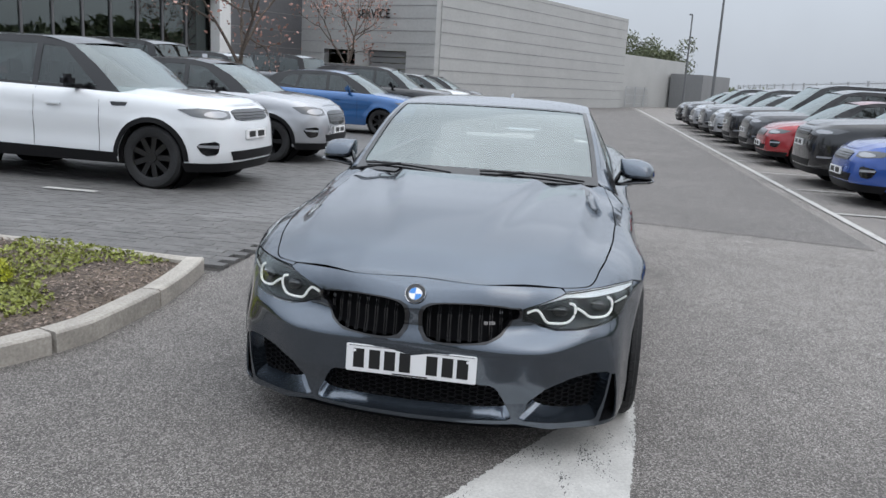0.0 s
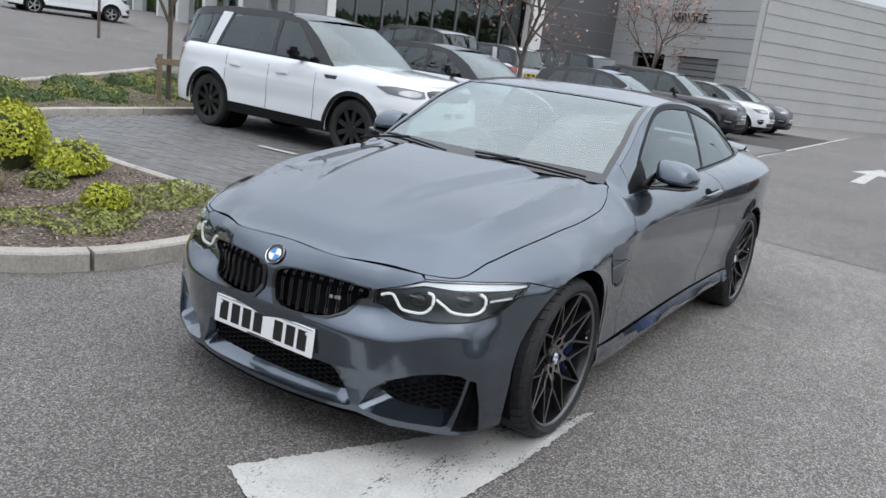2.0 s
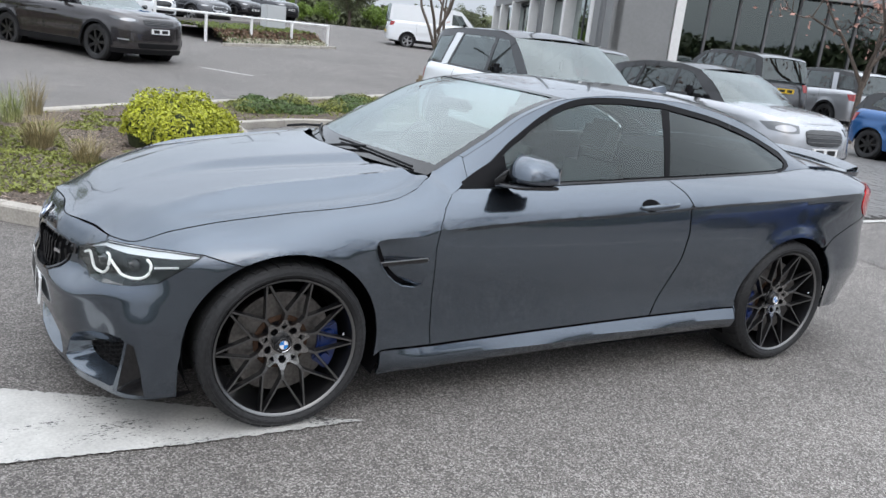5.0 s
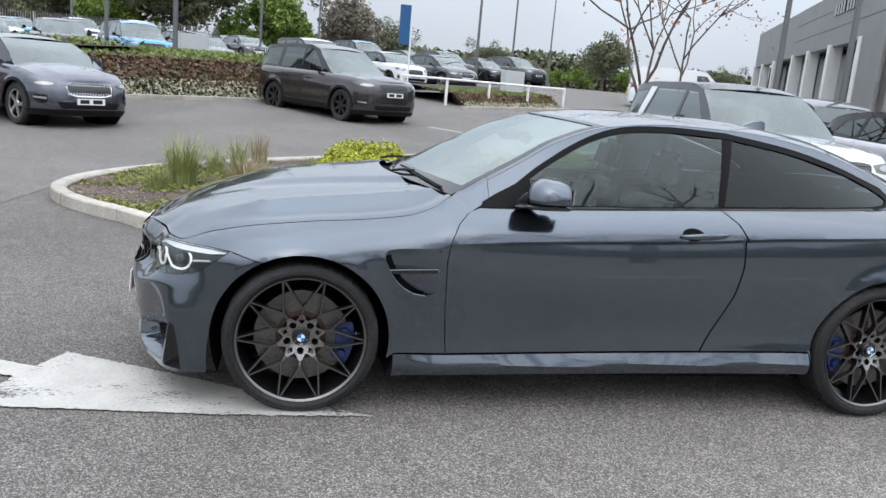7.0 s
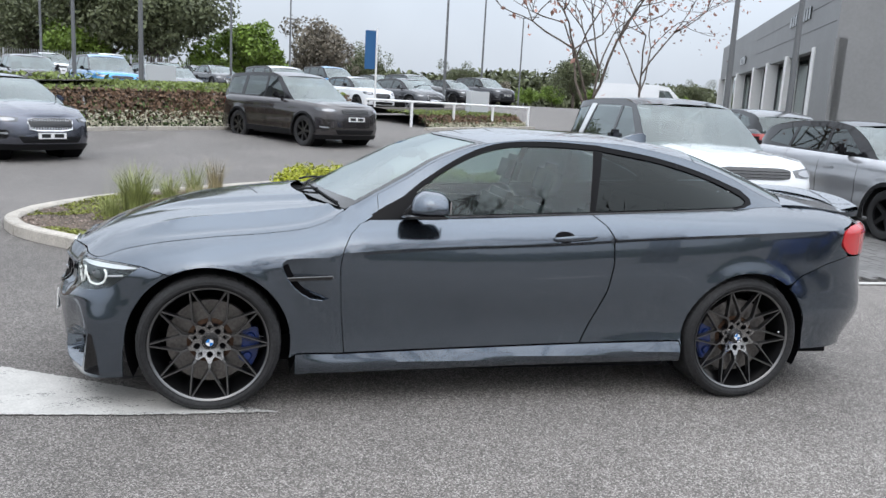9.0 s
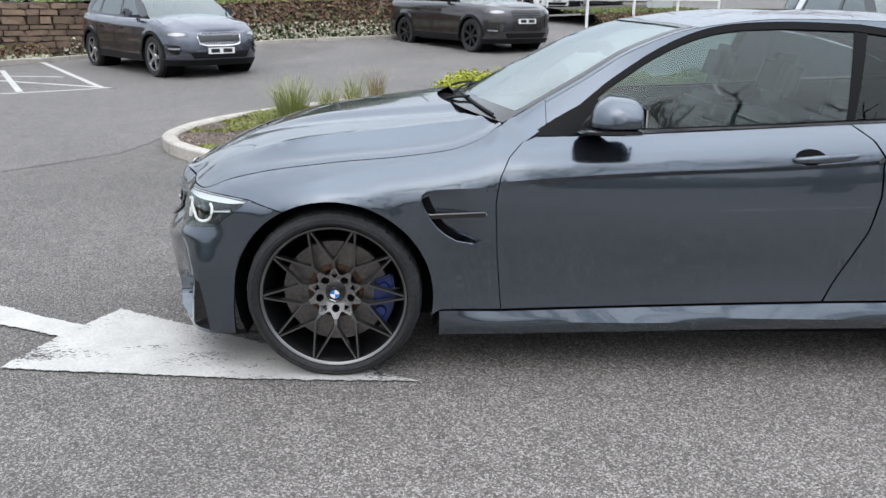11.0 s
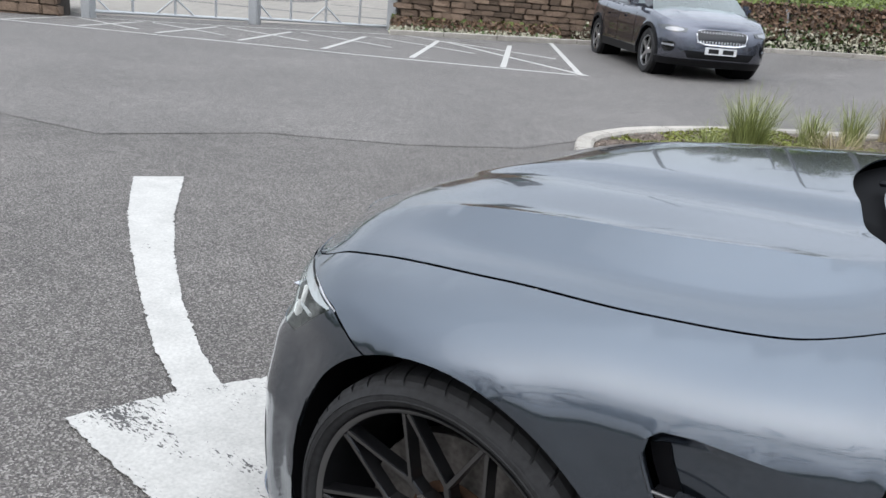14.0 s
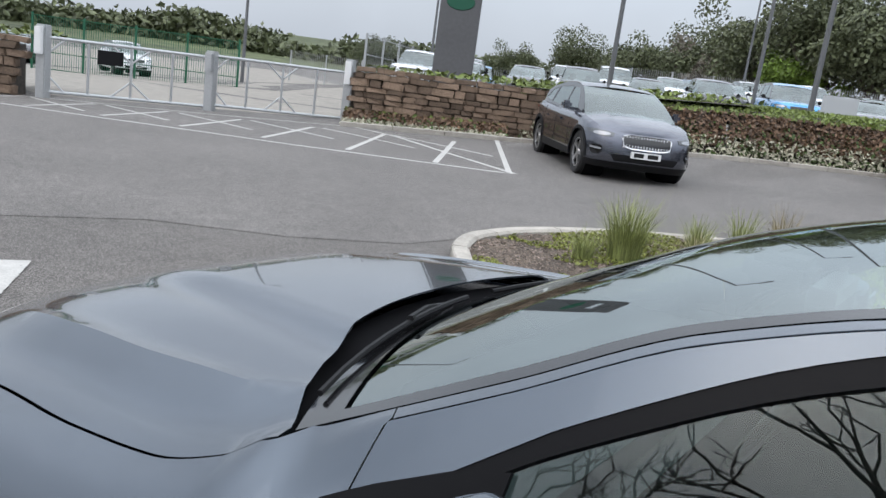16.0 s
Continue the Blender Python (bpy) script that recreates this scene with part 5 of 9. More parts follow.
# door handles
for sg, door_ob in ((-1, door_l), (1, door_r)):
    def hp(x, z, o):
        p = shell(s_x(x), np.array(z))
        return Vector((float(p[0]), -sg * float(p[1]) + sg * o, float(p[2])))
    bm = bmesh.new()
    rings = []
    for x, h, o in ((1.69, 0.006, 0.006), (1.705, 0.010, 0.022), (1.76, 0.013, 0.032), (1.85, 0.013, 0.033), (1.90, 0.011, 0.028), (1.925, 0.006, 0.008)):
        c = hp(x, 0.874 + (x - 1.7) * 0.08, 0)
        rings.append([bm.verts.new(c + Vector((0, sg * (o + d), e * h))) for d, e in ((0, -1), (0.004, -0.6), (0.005, 0.5), (0, 1), (-0.012, 1), (-0.012, -1))])
    for a, b in zip(rings, rings[1:]):
        for k in range(6):
            bm.faces.new((a[k], a[(k + 1) % 6], b[(k + 1) % 6], b[k]))
    bm.faces.new(rings[0]); bm.faces.new(rings[-1])
    bmesh.ops.recalc_face_normals(bm, faces=bm.faces)
    part("door_handle", bm, M_GREY, door_ob, "grey door handle", sharp=50)
    # flat dark oval paints the shade of the hollow behind the handle
    cup = [(1.755 + 0.055 * math.cos(a), 0.882 + 0.028 * math.sin(a)) for a in np.linspace(0, math.tau, 16, endpoint=False)]
    o = panel("handle_cup", to_s(cup), shell, M_DARK, door_ob, step=0.015, rim=0.0, sink=-0.0015)[0]
    if sg > 0:
        o.data.transform(Matrix.Diagonal((1, -1, 1, 1)))

# wipers
for y0, y1, x_off in ((-0.60, -0.05, 0.0), (0.10, 0.62, 0.0)):
    bm = bmesh.new()
    pts = [Vector(cabin_top(0.05 + 0.10 * abs(math.sin(q * 2)), np.array(y / 0.7))) + Vector((-0.008, 0, 0.009)) for q, y in zip(np.linspace(0, 1, 8), np.linspace(y0, y1, 8))]
    tube(bm, pts, 0.0055, 6)
    wp = part("wiper", bm, M_BLACK, coupe, "black wiper blade")
    bm = bmesh.new()
    mid = pts[4]
    tube(bm, [mid + Vector((0, 0, 0.006)), mid + Vector((-0.05, 0.12, -0.008)), mid + Vector((-0.09, 0.26, -0.035))], 0.007, 6)
    part("wiper_arm", bm, M_BLACK, wp)

# wheel wells, floor and cabin inside
for cx, r in ((0.015, 0.40), (2.822, 0.405)):
    for sg in (-1, 1):
        bm = bmesh.new()
        pts = arc((cx, 0.34), r, -25, 205, 24)
        a = [bm.verts.new((x, sg * 0.86, z)) for x, z in pts]
        b = [bm.verts.new((x, sg * 0.55, z)) for x, z in pts]
        for k in range(len(pts) - 1):
            bm.faces.new((a[k], a[k + 1], b[k + 1], b[k]))
        bm.faces.new(b)
        part("wheel_well", bm, M_DARK, coupe)
bm = bmesh.new()
box(bm, -0.40, 3.6, -0.60, 0.60, 0.16, 0.30)
box(bm, 0.45, 2.4, -0.82, 0.82, 0.17, 0.42)
part("floor_pan", bm, M_DARK, coupe, smooth=False)
bm = bmesh.new()
box(bm, 0.52, 1.0, -0.68, 0.68, 0.62, 0.93, 0.05)
dash = part("dashboard", bm, M_DASH, coupe, "dark dashboard")
bm = bmesh.new()
m = Matrix.Translation((1.08, 0.36, 0.90)) @ Matrix.Rotation(radians(-65), 4, "Y")
ring = [m @ Vector((0.185 * math.cos(a), 0.185 * math.sin(a), 0)) for a in np.linspace(0, math.tau, 33)]
tube(bm, ring, 0.014, 8, cap=False)
for a in (0.2, math.pi - 0.2, -math.pi / 2):
    tube(bm, [m @ Vector((0, 0, 0)), m @ Vector((0.18 * math.sin(a), 0.18 * math.cos(a), 0))], 0.014, 6)
part("steering_wheel", bm, M_SEAT, coupe, "dark steering wheel")
for x, row in ((1.62, 0), (2.35, 1)):
    for y in (-0.37, 0.37):
        bm = bmesh.new()
        tilt = Matrix.Translation((x, y, 0.45)) @ Matrix.Rotation(radians(16), 4, "Y")
        box(bm, -0.07, 0.07, -0.24, 0.24, 0.0, 0.56 if row == 0 else 0.45, 0.05, m=tilt)
        for e in (-1, 1):
            box(bm, -0.11, 0.05, e * 0.24 - 0.05, e * 0.24 + 0.05, 0.02, 0.46 if row == 0 else 0.3, 0.03, m=tilt)
        seat = part("seat", bm, M_SEAT, coupe, "dark leather sports seat")
        bm = bmesh.new()
        box(bm, -0.045, 0.045, -0.135, 0.135, 0.60 if row == 0 else 0.47, 0.80 if row == 0 else 0.60, 0.04, m=tilt)
        part("headrest", bm, M_SEAT, seat)
        bm = bmesh.new()
        box(bm, x - 0.55, x + 0.05, y - 0.25, y + 0.25, 0.36, 0.52, 0.05)
        part("cushion", bm, M_SEAT, seat)
bm = bmesh.new()
box(bm, 1.14, 1.18, -0.12, 0.12, 1.185, 1.25, 0.02)
part("rear_view_mirror", bm, M_GLOSS, coupe)
bm = bmesh.new()
box(bm, 1.02, 1.13, -0.05, 0.05, 1.20, 1.255, 0.015)
part("sensor_box", bm, M_BLACK, coupe)
for sg in (-1, 1):
    bm = bmesh.new()
    box(bm, 0.86, 2.05, *sorted((sg * 0.765, sg * 0.70)), 0.40, 0.905, 0.02)
    part("door_card", bm, M_DASH, coupe)
bm = bmesh.new()
box(bm, 2.55, 3.3, -0.70, 0.70, 0.55, 1.02)
part("parcel_shelf", bm, M_DASH, coupe, smooth=False)


# ---- the lie of the land ----
def ground_z(x, y):
    sp = lambda t, k: k * np.log1p(np.exp(np.clip(np.asarray(t, float) / k, -30, 30)))
    far = np.clip(np.asarray(y, float), -1e9, 70)
    return 0.045 * sp(far - 10.5, 1.2) * np.maximum(np.clip((np.asarray(x, float) + 16) / 12, 0, 1), np.clip((far - 19) / 8, 0, 1) * np.clip((np.asarray(x, float) + 36) / 12, 0, 1)) - 0.03 * np.minimum(sp(-np.asarray(x, float) - 10, 2), 30)


def gz(x, y):
    return float(ground_z(x, y))


def tarmac(name, base, light, fine, bump, patches, lane=0.0):
    """Asphalt: stone chippings of light and dark grey in a dark binder, with broad stains."""
    m = bpy.data.materials.new(name)
    m.use_nodes = True
    t, b = m.node_tree, m.node_tree.nodes["Principled BSDF"]
    tc = t.nodes.new("ShaderNodeTexCoord")
    def tex(kind, scale, detail=2.0):
        n = t.nodes.new(kind)
        n.inputs["Scale"].default_value = scale
        if kind == "ShaderNodeTexNoise":
            n.inputs["Detail"].default_value = detail
        t.links.new(tc.outputs["Object"], n.inputs["Vector"])
        return n
    chips = tex("ShaderNodeTexVoronoi", fine)
    grit = tex("ShaderNodeTexNoise", fine * 1.7, 4)
    wide = tex("ShaderNodeTexNoise", 0.55, 5)
    mid = tex("ShaderNodeTexNoise", 5.0, 5)
    bw = t.nodes.new("ShaderNodeSeparateColor")
    t.links.new(chips.outputs["Color"], bw.inputs[0])
    ramp = t.nodes.new("ShaderNodeValToRGB")
    ramp.color_ramp.elements[0].color, ramp.color_ramp.elements[1].color = (*[c * 0.42 for c in base], 1), (*light, 1)
    ramp.color_ramp.elements[0].position, ramp.color_ramp.elements[1].position = 0.05, 0.98
    e = ramp.color_ramp.elements.new(0.62)
    e.color = (*base, 1)
    t.links.new(bw.outputs[0], ramp.inputs[0])
    def rng(src, lo, hi, a=0.3, z=0.7):
        n = t.nodes.new("ShaderNodeMapRange")
        n.inputs[1].default_value, n.inputs[2].default_value, n.inputs[3].default_value, n.inputs[4].default_value = a, z, lo, hi
        t.links.new(src, n.inputs[0])
        return n.outputs[0]
    def mul(a, c):
        n = t.nodes.new("ShaderNodeMath")
        n.operation = "MULTIPLY"
        t.links.new(a, n.inputs[0]); t.links.new(c, n.inputs[1])
        return n.outputs[0]
    k = mul(mul(rng(wide.outputs[0], 1 - patches, 1 + patches), rng(mid.outputs[0], 0.9, 1.1)), rng(grit.outputs[0], 0.6, 1.4))
    if lane:
        # paler towards +x and towards -y, the first edge broken by noise
        sep = t.nodes.new("ShaderNodeSeparateXYZ")
        t.links.new(tc.outputs["Object"], sep.inputs[0])
        edge = t.nodes.new("ShaderNodeMath"); edge.operation = "MULTIPLY_ADD"
        t.links.new(wide.outputs[0], edge.inputs[0]); edge.inputs[1].default_value = 1.6
        t.links.new(sep.outputs[0], edge.inputs[2])
        k = mul(k, mul(rng(edge.outputs[0], 1.0, 1 + lane, -0.6, 2.4), rng(sep.outputs[1], 1 + lane * 0.35, 1.0, -2.6, -0.4)))
    v = t.nodes.new("ShaderNodeVectorMath")
    v.operation = "SCALE"
    t.links.new(ramp.outputs[0], v.inputs[0]); t.links.new(k, v.inputs[3])
    t.links.new(v.outputs[0], b.inputs["Base Color"])
    b.inputs["Roughness"].default_value = 0.8
    bn = t.nodes.new("ShaderNodeBump")
    bn.inputs["Strength"].default_value, bn.inputs["Distance"].default_value = 0.9, bump
    t.links.new(chips.outputs["Distance"], bn.inputs["Height"])
    t.links.new(bn.outputs[0], b.inputs["Normal"])
    return m


M_ASPH = tarmac("coarse_asphalt", (0.128, 0.117, 0.108), (0.285, 0.268, 0.25), 170, 0.004, 0.12, 0.42)
M_ROAD = tarmac("smooth_asphalt", (0.150, 0.139, 0.130), (0.29, 0.272, 0.255), 160, 0.003, 0.12)
M_KERB = mat("concrete_kerb", (0.40, 0.372, 0.33), 0.85, grain=0.18, scale=60, vary=0.16, bump=0.002, object_vary=0.1)
M_BLOCK = mat("paving_block", (0.145, 0.141, 0.137), 0.85, grain=0.25, scale=80, vary=0.12, bump=0.0015, object_vary=0.16)
M_MULCH = mat("bark_mulch", (0.11, 0.085, 0.065), 0.95, grain=0.7, scale=45, vary=0.35, bump=0.02)
M_CHIP = mat("bark_chip", (0.17, 0.13, 0.10), 0.9, grain=0.4, scale=30, object_vary=0.3)


def worn_paint(name, stretch, level):
    """Road paint with rubbed-off flecks, in which the dark surface shows; level sets how little is worn."""
    m = mat(name, (0.47, 0.46, 0.435), 0.65, grain=0.12, scale=90, vary=0.10, bump=0.0012)
    t, b = m.node_tree, m.node_tree.nodes["Principled BSDF"]
    tc = t.nodes.new("ShaderNodeTexCoord")
    mp = t.nodes.new("ShaderNodeMapping")
    mp.inputs["Scale"].default_value = (1.0, stretch, 1)
    t.links.new(tc.outputs["Object"], mp.inputs[0])
    big, small = t.nodes.new("ShaderNodeTexNoise"), t.nodes.new("ShaderNodeTexNoise")
    big.inputs["Scale"].default_value, big.inputs["Detail"].default_value = 1.9, 3
    small.inputs["Scale"].default_value, small.inputs["Detail"].default_value = 62, 5
    for n in (big, small):
        t.links.new(mp.outputs[0], n.inputs["Vector"])
    add = t.nodes.new("ShaderNodeMath"); add.operation = "MULTIPLY_ADD"
    add.inputs[1].default_value = 0.75
    t.links.new(small.outputs[0], add.inputs[0]); t.links.new(big.outputs[0], add.inputs[2])
    r = t.nodes.new("ShaderNodeMapRange")
    r.inputs[1].default_value, r.inputs[2].default_value = level, level + 0.05
    t.links.new(add.outputs[0], r.inputs[0])
    mx = t.nodes.new("ShaderNodeMix"); mx.data_type = "RGBA"
    mx.inputs[7].default_value = (0.06, 0.058, 0.056, 1)
    src = b.inputs["Base Color"].links[0].from_socket
    t.links.new(r.outputs[0], mx.inputs[0]); t.links.new(src, mx.inputs[6])
    t.links.new(mx.outputs[2], b.inputs["Base Color"])
    return m


M_LINE = worn_paint("road_paint", 1.0, 1.10)
M_ARROW = worn_paint("worn_arrow_paint", 2.4, 0.985)

# ground: one sheet out to the horizon, finer near the middle
ax = np.sign(np.linspace(-1, 1, 141)) * np.abs(np.linspace(-1, 1, 141)) ** 3 * 900
vs = [(x, y + 12, gz(x, y + 12)) for y in ax for x in ax]
fs = [(i * 141 + j, i * 141 + j + 1, (i + 1) * 141 + j + 1, (i + 1) * 141 + j) for i in range(140) for j in range(140)]
ground = mesh_ob("ground", vs, fs, M_ASPH)
tagged(ground, "weathered grey asphalt of the car park", "ground", kind="structure")


def sheet(name, poly, lift, material, label, category, step=1.0, kind="structure", parent=None):
    """A thin layer on the ground within an outline."""
    P = np.array(dense(poly, step))
    lo, hi = P.min(0), P.max(0)
    gx, gy = np.meshgrid(np.arange(lo[0], hi[0], step), np.arange(lo[1], hi[1], step))
    q = np.stack([gx.ravel(), gy.ravel()], 1) + step / 2
    q = q[inside(P, q)]
    if len(q):
        q = q[np.array([np.min(((P - p) ** 2).sum(1)) > (0.4 * step) ** 2 for p in q])]
    n = len(P)
    v2, _, f2, *_ = delaunay_2d_cdt([Vector(p) for p in P] + [Vector(p) for p in q], [(i, (i + 1) % n) for i in range(n)], [], 0, 1e-6)
    v2 = np.array([tuple(v) for v in v2])
    f2 = np.array([f for f in f2 if len(f) == 3])
    f2 = f2[inside(P, v2[f2].mean(1))]
    z = ground_z(v2[:, 0], v2[:, 1]) + lift
    a = v2[f2]
    cr = (a[:, 1, 0] - a[:, 0, 0]) * (a[:, 2, 1] - a[:, 0, 1]) - (a[:, 1, 1] - a[:, 0, 1]) * (a[:, 2, 0] - a[:, 0, 0])
    f2[cr < 0] = f2[cr < 0][:, ::-1]
    ob = mesh_ob(name, np.c_[v2, z], f2, material, parent)
    if parent is None:
        tagged(ob, label, category, kind=kind)
    elif label:
        ob["label"] = label
    return ob


# smoother, lighter surface of the lane beyond the island and of the right-hand aisle
sheet("road", [(-60, -6), (-14, -0.6), (-9, 0.4), (-4.75, 1.3), (-4.2, 2.4), (-3.3, 3.1), (-2.7, 3.9), (-2.4, 6.2), (-1.6, 7.1), (0, 8.5), (3, 10.4), (9.5, 14.6), (16, 18.5), (30, 60), (-60, 60)], 0.004, M_ROAD, "lighter smooth asphalt of the access lane", "road", 3.0)
sheet("road", [(5, -3.6), (60, -3.6), (60, 2.2), (9, 2.2), (6, 1.0)], 0.004, M_ROAD, "lighter smooth asphalt of the aisle", "road", 3.0)


def stripe(name, pts, width, label, category="road marking", lift=0.008):
    """A painted line of even width along points."""
    p = np.array(pts, float)
    d = np.gradient(p, axis=0)
    n = np.stack([-d[:, 1], d[:, 0]], 1) / np.linalg.norm(d, axis=1)[:, None]
    L, R = p + n * width / 2, p - n * width / 2
    return sheet(name, [tuple(a) for a in L] + [tuple(a) for a in R[::-1]], lift, M_LINE, label, category, 0.6, kind="structure")


# the big turn arrow under the car: head and bent shaft
rng_p = np.random.RandomState(3)


def ragged(poly, step=0.016, amp=0.0035):
    return [(x + rng_p.normal() * amp, y + rng_p.normal() * amp) for x, y in dense(poly, step)]


sheet("arrow_marking", ragged([(0.325, -0.935), (-0.3, -0.925), (-1.36, -0.835), (-1.275, -0.545), (-1.228, -0.415), (-1.117, -0.186), (-0.6, -0.45), (0.0, -0.78)]), 0.008, M_ARROW, "worn white turn arrow painted on the asphalt", "road marking", 0.2)
shaft_in = [(-1.196, -0.396), (-1.483, -0.270), (-1.857, -0.069), (-2.308, 0.215), (-2.806, 0.569), (-3.409, 1.066)]
shaft_out = [(-1.246, -0.524), (-1.587, -0.382), (-1.980, -0.175), (-2.432, 0.078), (-2.942, 0.383), (-3.567, 0.821)]
sheet("arrow_shaft", ragged(shaft_out + shaft_in[::-1]), 0.0085, M_LINE, "bent white shaft of the painted turn arrow", "road marking", 0.2)
# other markings
stripe("bay_line", [(2.5, -3.87), (60, -3.87)], 0.1, "white line along the parking bays", lift=0.012)
for x in np.arange(7.6, 40, 2.65):
    stripe("bay_line", [(x, -3.9), (x, -8.6)], 0.09, "white line between parking bays", lift=0.0135)
stripe("bay_line", [(4.32, 5.4), (4.32, 4.75)], 0.1, "short white bay mark on the paving", lift=0.042)
stripe("bay_line", [(2.2, 1.9), (12, 1.9), (34, 2.3)], 0.1, "white line along the parking bays", lift=0.012)
for bx, by in ((14.2, -0.4), (29.0, -0.2)):
    sheet("arrow_marking", [(bx, by - 0.12), (bx + 2.6, by - 0.12), (bx + 2.6, by - 0.42), (bx + 4.8, by), (bx + 2.6, by + 0.42), (bx + 2.6, by + 0.12), (bx, by + 0.12)], 0.012, M_LINE, "white direction arrow painted on the aisle", "road marking", 0.5)
HL, HR = (-15.11, 5.01), (-5.08, 9.72)
stripe("hatch_line", [HL, (-11.39, 6.35), (-8.35, 7.75), HR], 0.1, "white edge line of the hatched area")
stripe("hatch_line", [(-16.06, 6.64), (-13.31, 9.41), (-10.95, 12.2), (-9.36, 11.77), (-7.07, 10.62), HR], 0.1, "white edge line of the hatched area")
for k in range(7):
    a = (-14.51 + 1.367 * k, 5.3 + 0.642 * k)
    b = (-15.46 + 1.172 * k, 7.03 + 0.940 * k)
    stripe("hatch_line", [a, b], 0.1, "white diagonal line of the hatched area", lift=0.0095)
    if k < 6:
        stripe("hatch_line", [(b[0] + 0.2, b[1] + 0.1), (b[0] + 3.0, b[1] - 0.35)], 0.08, "white diagonal line of the hatched area", lift=0.011)
stripe("bay_line", [(-5.23, 9.73), (-8.39, 14.3)], 0.1, "white line beside a parking bay", lift=0.0095)
stripe("bay_line", [(-1.8, 12.3), (-0.9, 11.6)], 0.1, "short white bay mark", lift=0.0095)
stripe("bay_line", [(3.4, 16.2), (4.4, 15.2)], 0.1, "short white bay mark", lift=0.0095)

# ---- block paving of the bays: joints open between blocks ----
bed = sheet("paving", [(1.66, 2.0), (30, 2.0), (30, 8.6), (8, 8.4), (6.2, 8.34), (4.8, 8.26), (3.2, 8.12), (2.0, 7.5)], 0.004, mat("sand_joint", (0.06, 0.055, 0.05), 0.95, grain=0.3, scale=90), "dark grey block paving of the parking bays", "paving", 1.5)

# ---- planted island ----
KERB_LOOP = [(1.62, 2.17), (1.2, 2.07), (0.62, 2.0), (0.1, 2.0), (-0.32, 2.12), (-0.7, 2.4), (-1.1, 2.8), (-1.45, 3.2), (-1.9, 3.62), (-2.24, 4.08), (-2.39, 4.55), (-2.36, 5.05), (-2.19, 5.6), (-1.62, 6.6), (-0.62, 7.7), (0.6, 8.8), (1.75, 9.65), (3.6, 10.75), (5.6, 11.95), (9.3, 14.2)]
INNER = [(1.62, 2.17), (1.74, 4.0), (1.86, 6.0), (2.0, 7.5), (3.2, 8.12), (4.8, 8.26), (6.2, 8.34), (8.0, 8.4), (9.3, 8.6)]


def smooth_line(pts, n):
    p = np.array(pts, float)
    s = np.r_[0, np.cumsum(np.linalg.norm(np.diff(p, axis=0), axis=1))]
    f = curve1(np.c_[s, p])
    return f(np.linspace(0, s[-1], n)), s[-1]


def soil_z(x, y):
    return gz(x, y) + 0.075 + 0.05 * noise.noise((x * 0.9, y * 0.9, 3.0)) + 0.02 * noise.noise((x * 5, y * 5, 1.0))


soil_poly = KERB_LOOP + INNER[::-1][:-1]
P = np.array(dense(soil_poly, 0.25))
gx, gy = np.meshgrid(np.arange(-2.6, 9.4, 0.16), np.arange(2, 14.3, 0.16))
q = np.stack([gx.ravel(), gy.ravel()], 1) + np.random.RandomState(1).uniform(-0.05, 0.05, (gx.size, 2))
q = q[inside(P, q)]
n = len(P)
v2, _, f2, *_ = delaunay_2d_cdt([Vector(p) for p in P] + [Vector(p) for p in q], [(i, (i + 1) % n) for i in range(n)], [], 0, 1e-6)
v2 = np.array([tuple(v) for v in v2])
f2 = np.array([f for f in f2 if len(f) == 3])
f2 = f2[inside(P, v2[f2].mean(1))]
a = v2[f2]
cr = (a[:, 1, 0] - a[:, 0, 0]) * (a[:, 2, 1] - a[:, 0, 1]) - (a[:, 1, 1] - a[:, 0, 1]) * (a[:, 2, 0] - a[:, 0, 0])
f2[cr < 0] = f2[cr < 0][:, ::-1]
edge = set(range(n))
soil = mesh_ob("planting_bed", [(x, y, soil_z(x, y) if i >= n else gz(x, y) + 0.06) for i, (x, y) in enumerate(v2)], f2, M_MULCH, sharp=180)
tagged(soil, "bark mulch bed of the planted island", "flower bed", kind="structure")


def leaf_material(name, color, vary=0.35, trans=0.25):
    m = mat(name, color, 0.6, vary=0.15, grain=0.15, scale=4)
    t, b = m.node_tree, m.node_tree.nodes["Principled BSDF"]
    gi = t.nodes.new("ShaderNodeNewGeometry")
    r = t.nodes.new("ShaderNodeMapRange")
    r.inputs[3].default_value, r.inputs[4].default_value = 1 - vary, 1 + vary
    t.links.new(gi.outputs["Random Per Island"], r.inputs[0])
    v = t.nodes.new("ShaderNodeVectorMath"); v.operation = "SCALE"
    src = b.inputs["Base Color"].links[0].from_socket
    t.links.new(src, v.inputs[0]); t.links.new(r.outputs[0], v.inputs[3])
    t.links.new(v.outputs[0], b.inputs["Base Color"])
    return m


M_GOLD = leaf_material("golden_green_leaf", (0.36, 0.38, 0.022))
M_LEAF = leaf_material("green_leaf", (0.075, 0.12, 0.03))
M_GRASS = leaf_material("grass_blade", (0.26, 0.29, 0.10), 0.45)
M_DRY = leaf_material("dry_grass_blade", (0.30, 0.25, 0.13), 0.35)
M_MOSS = leaf_material("low_herb_leaf", (0.20, 0.22, 0.045), 0.45)
M_BARK = mat("tree_bark", (0.10, 0.08, 0.065), 0.9, grain=0.35, scale=20, bump=0.008)


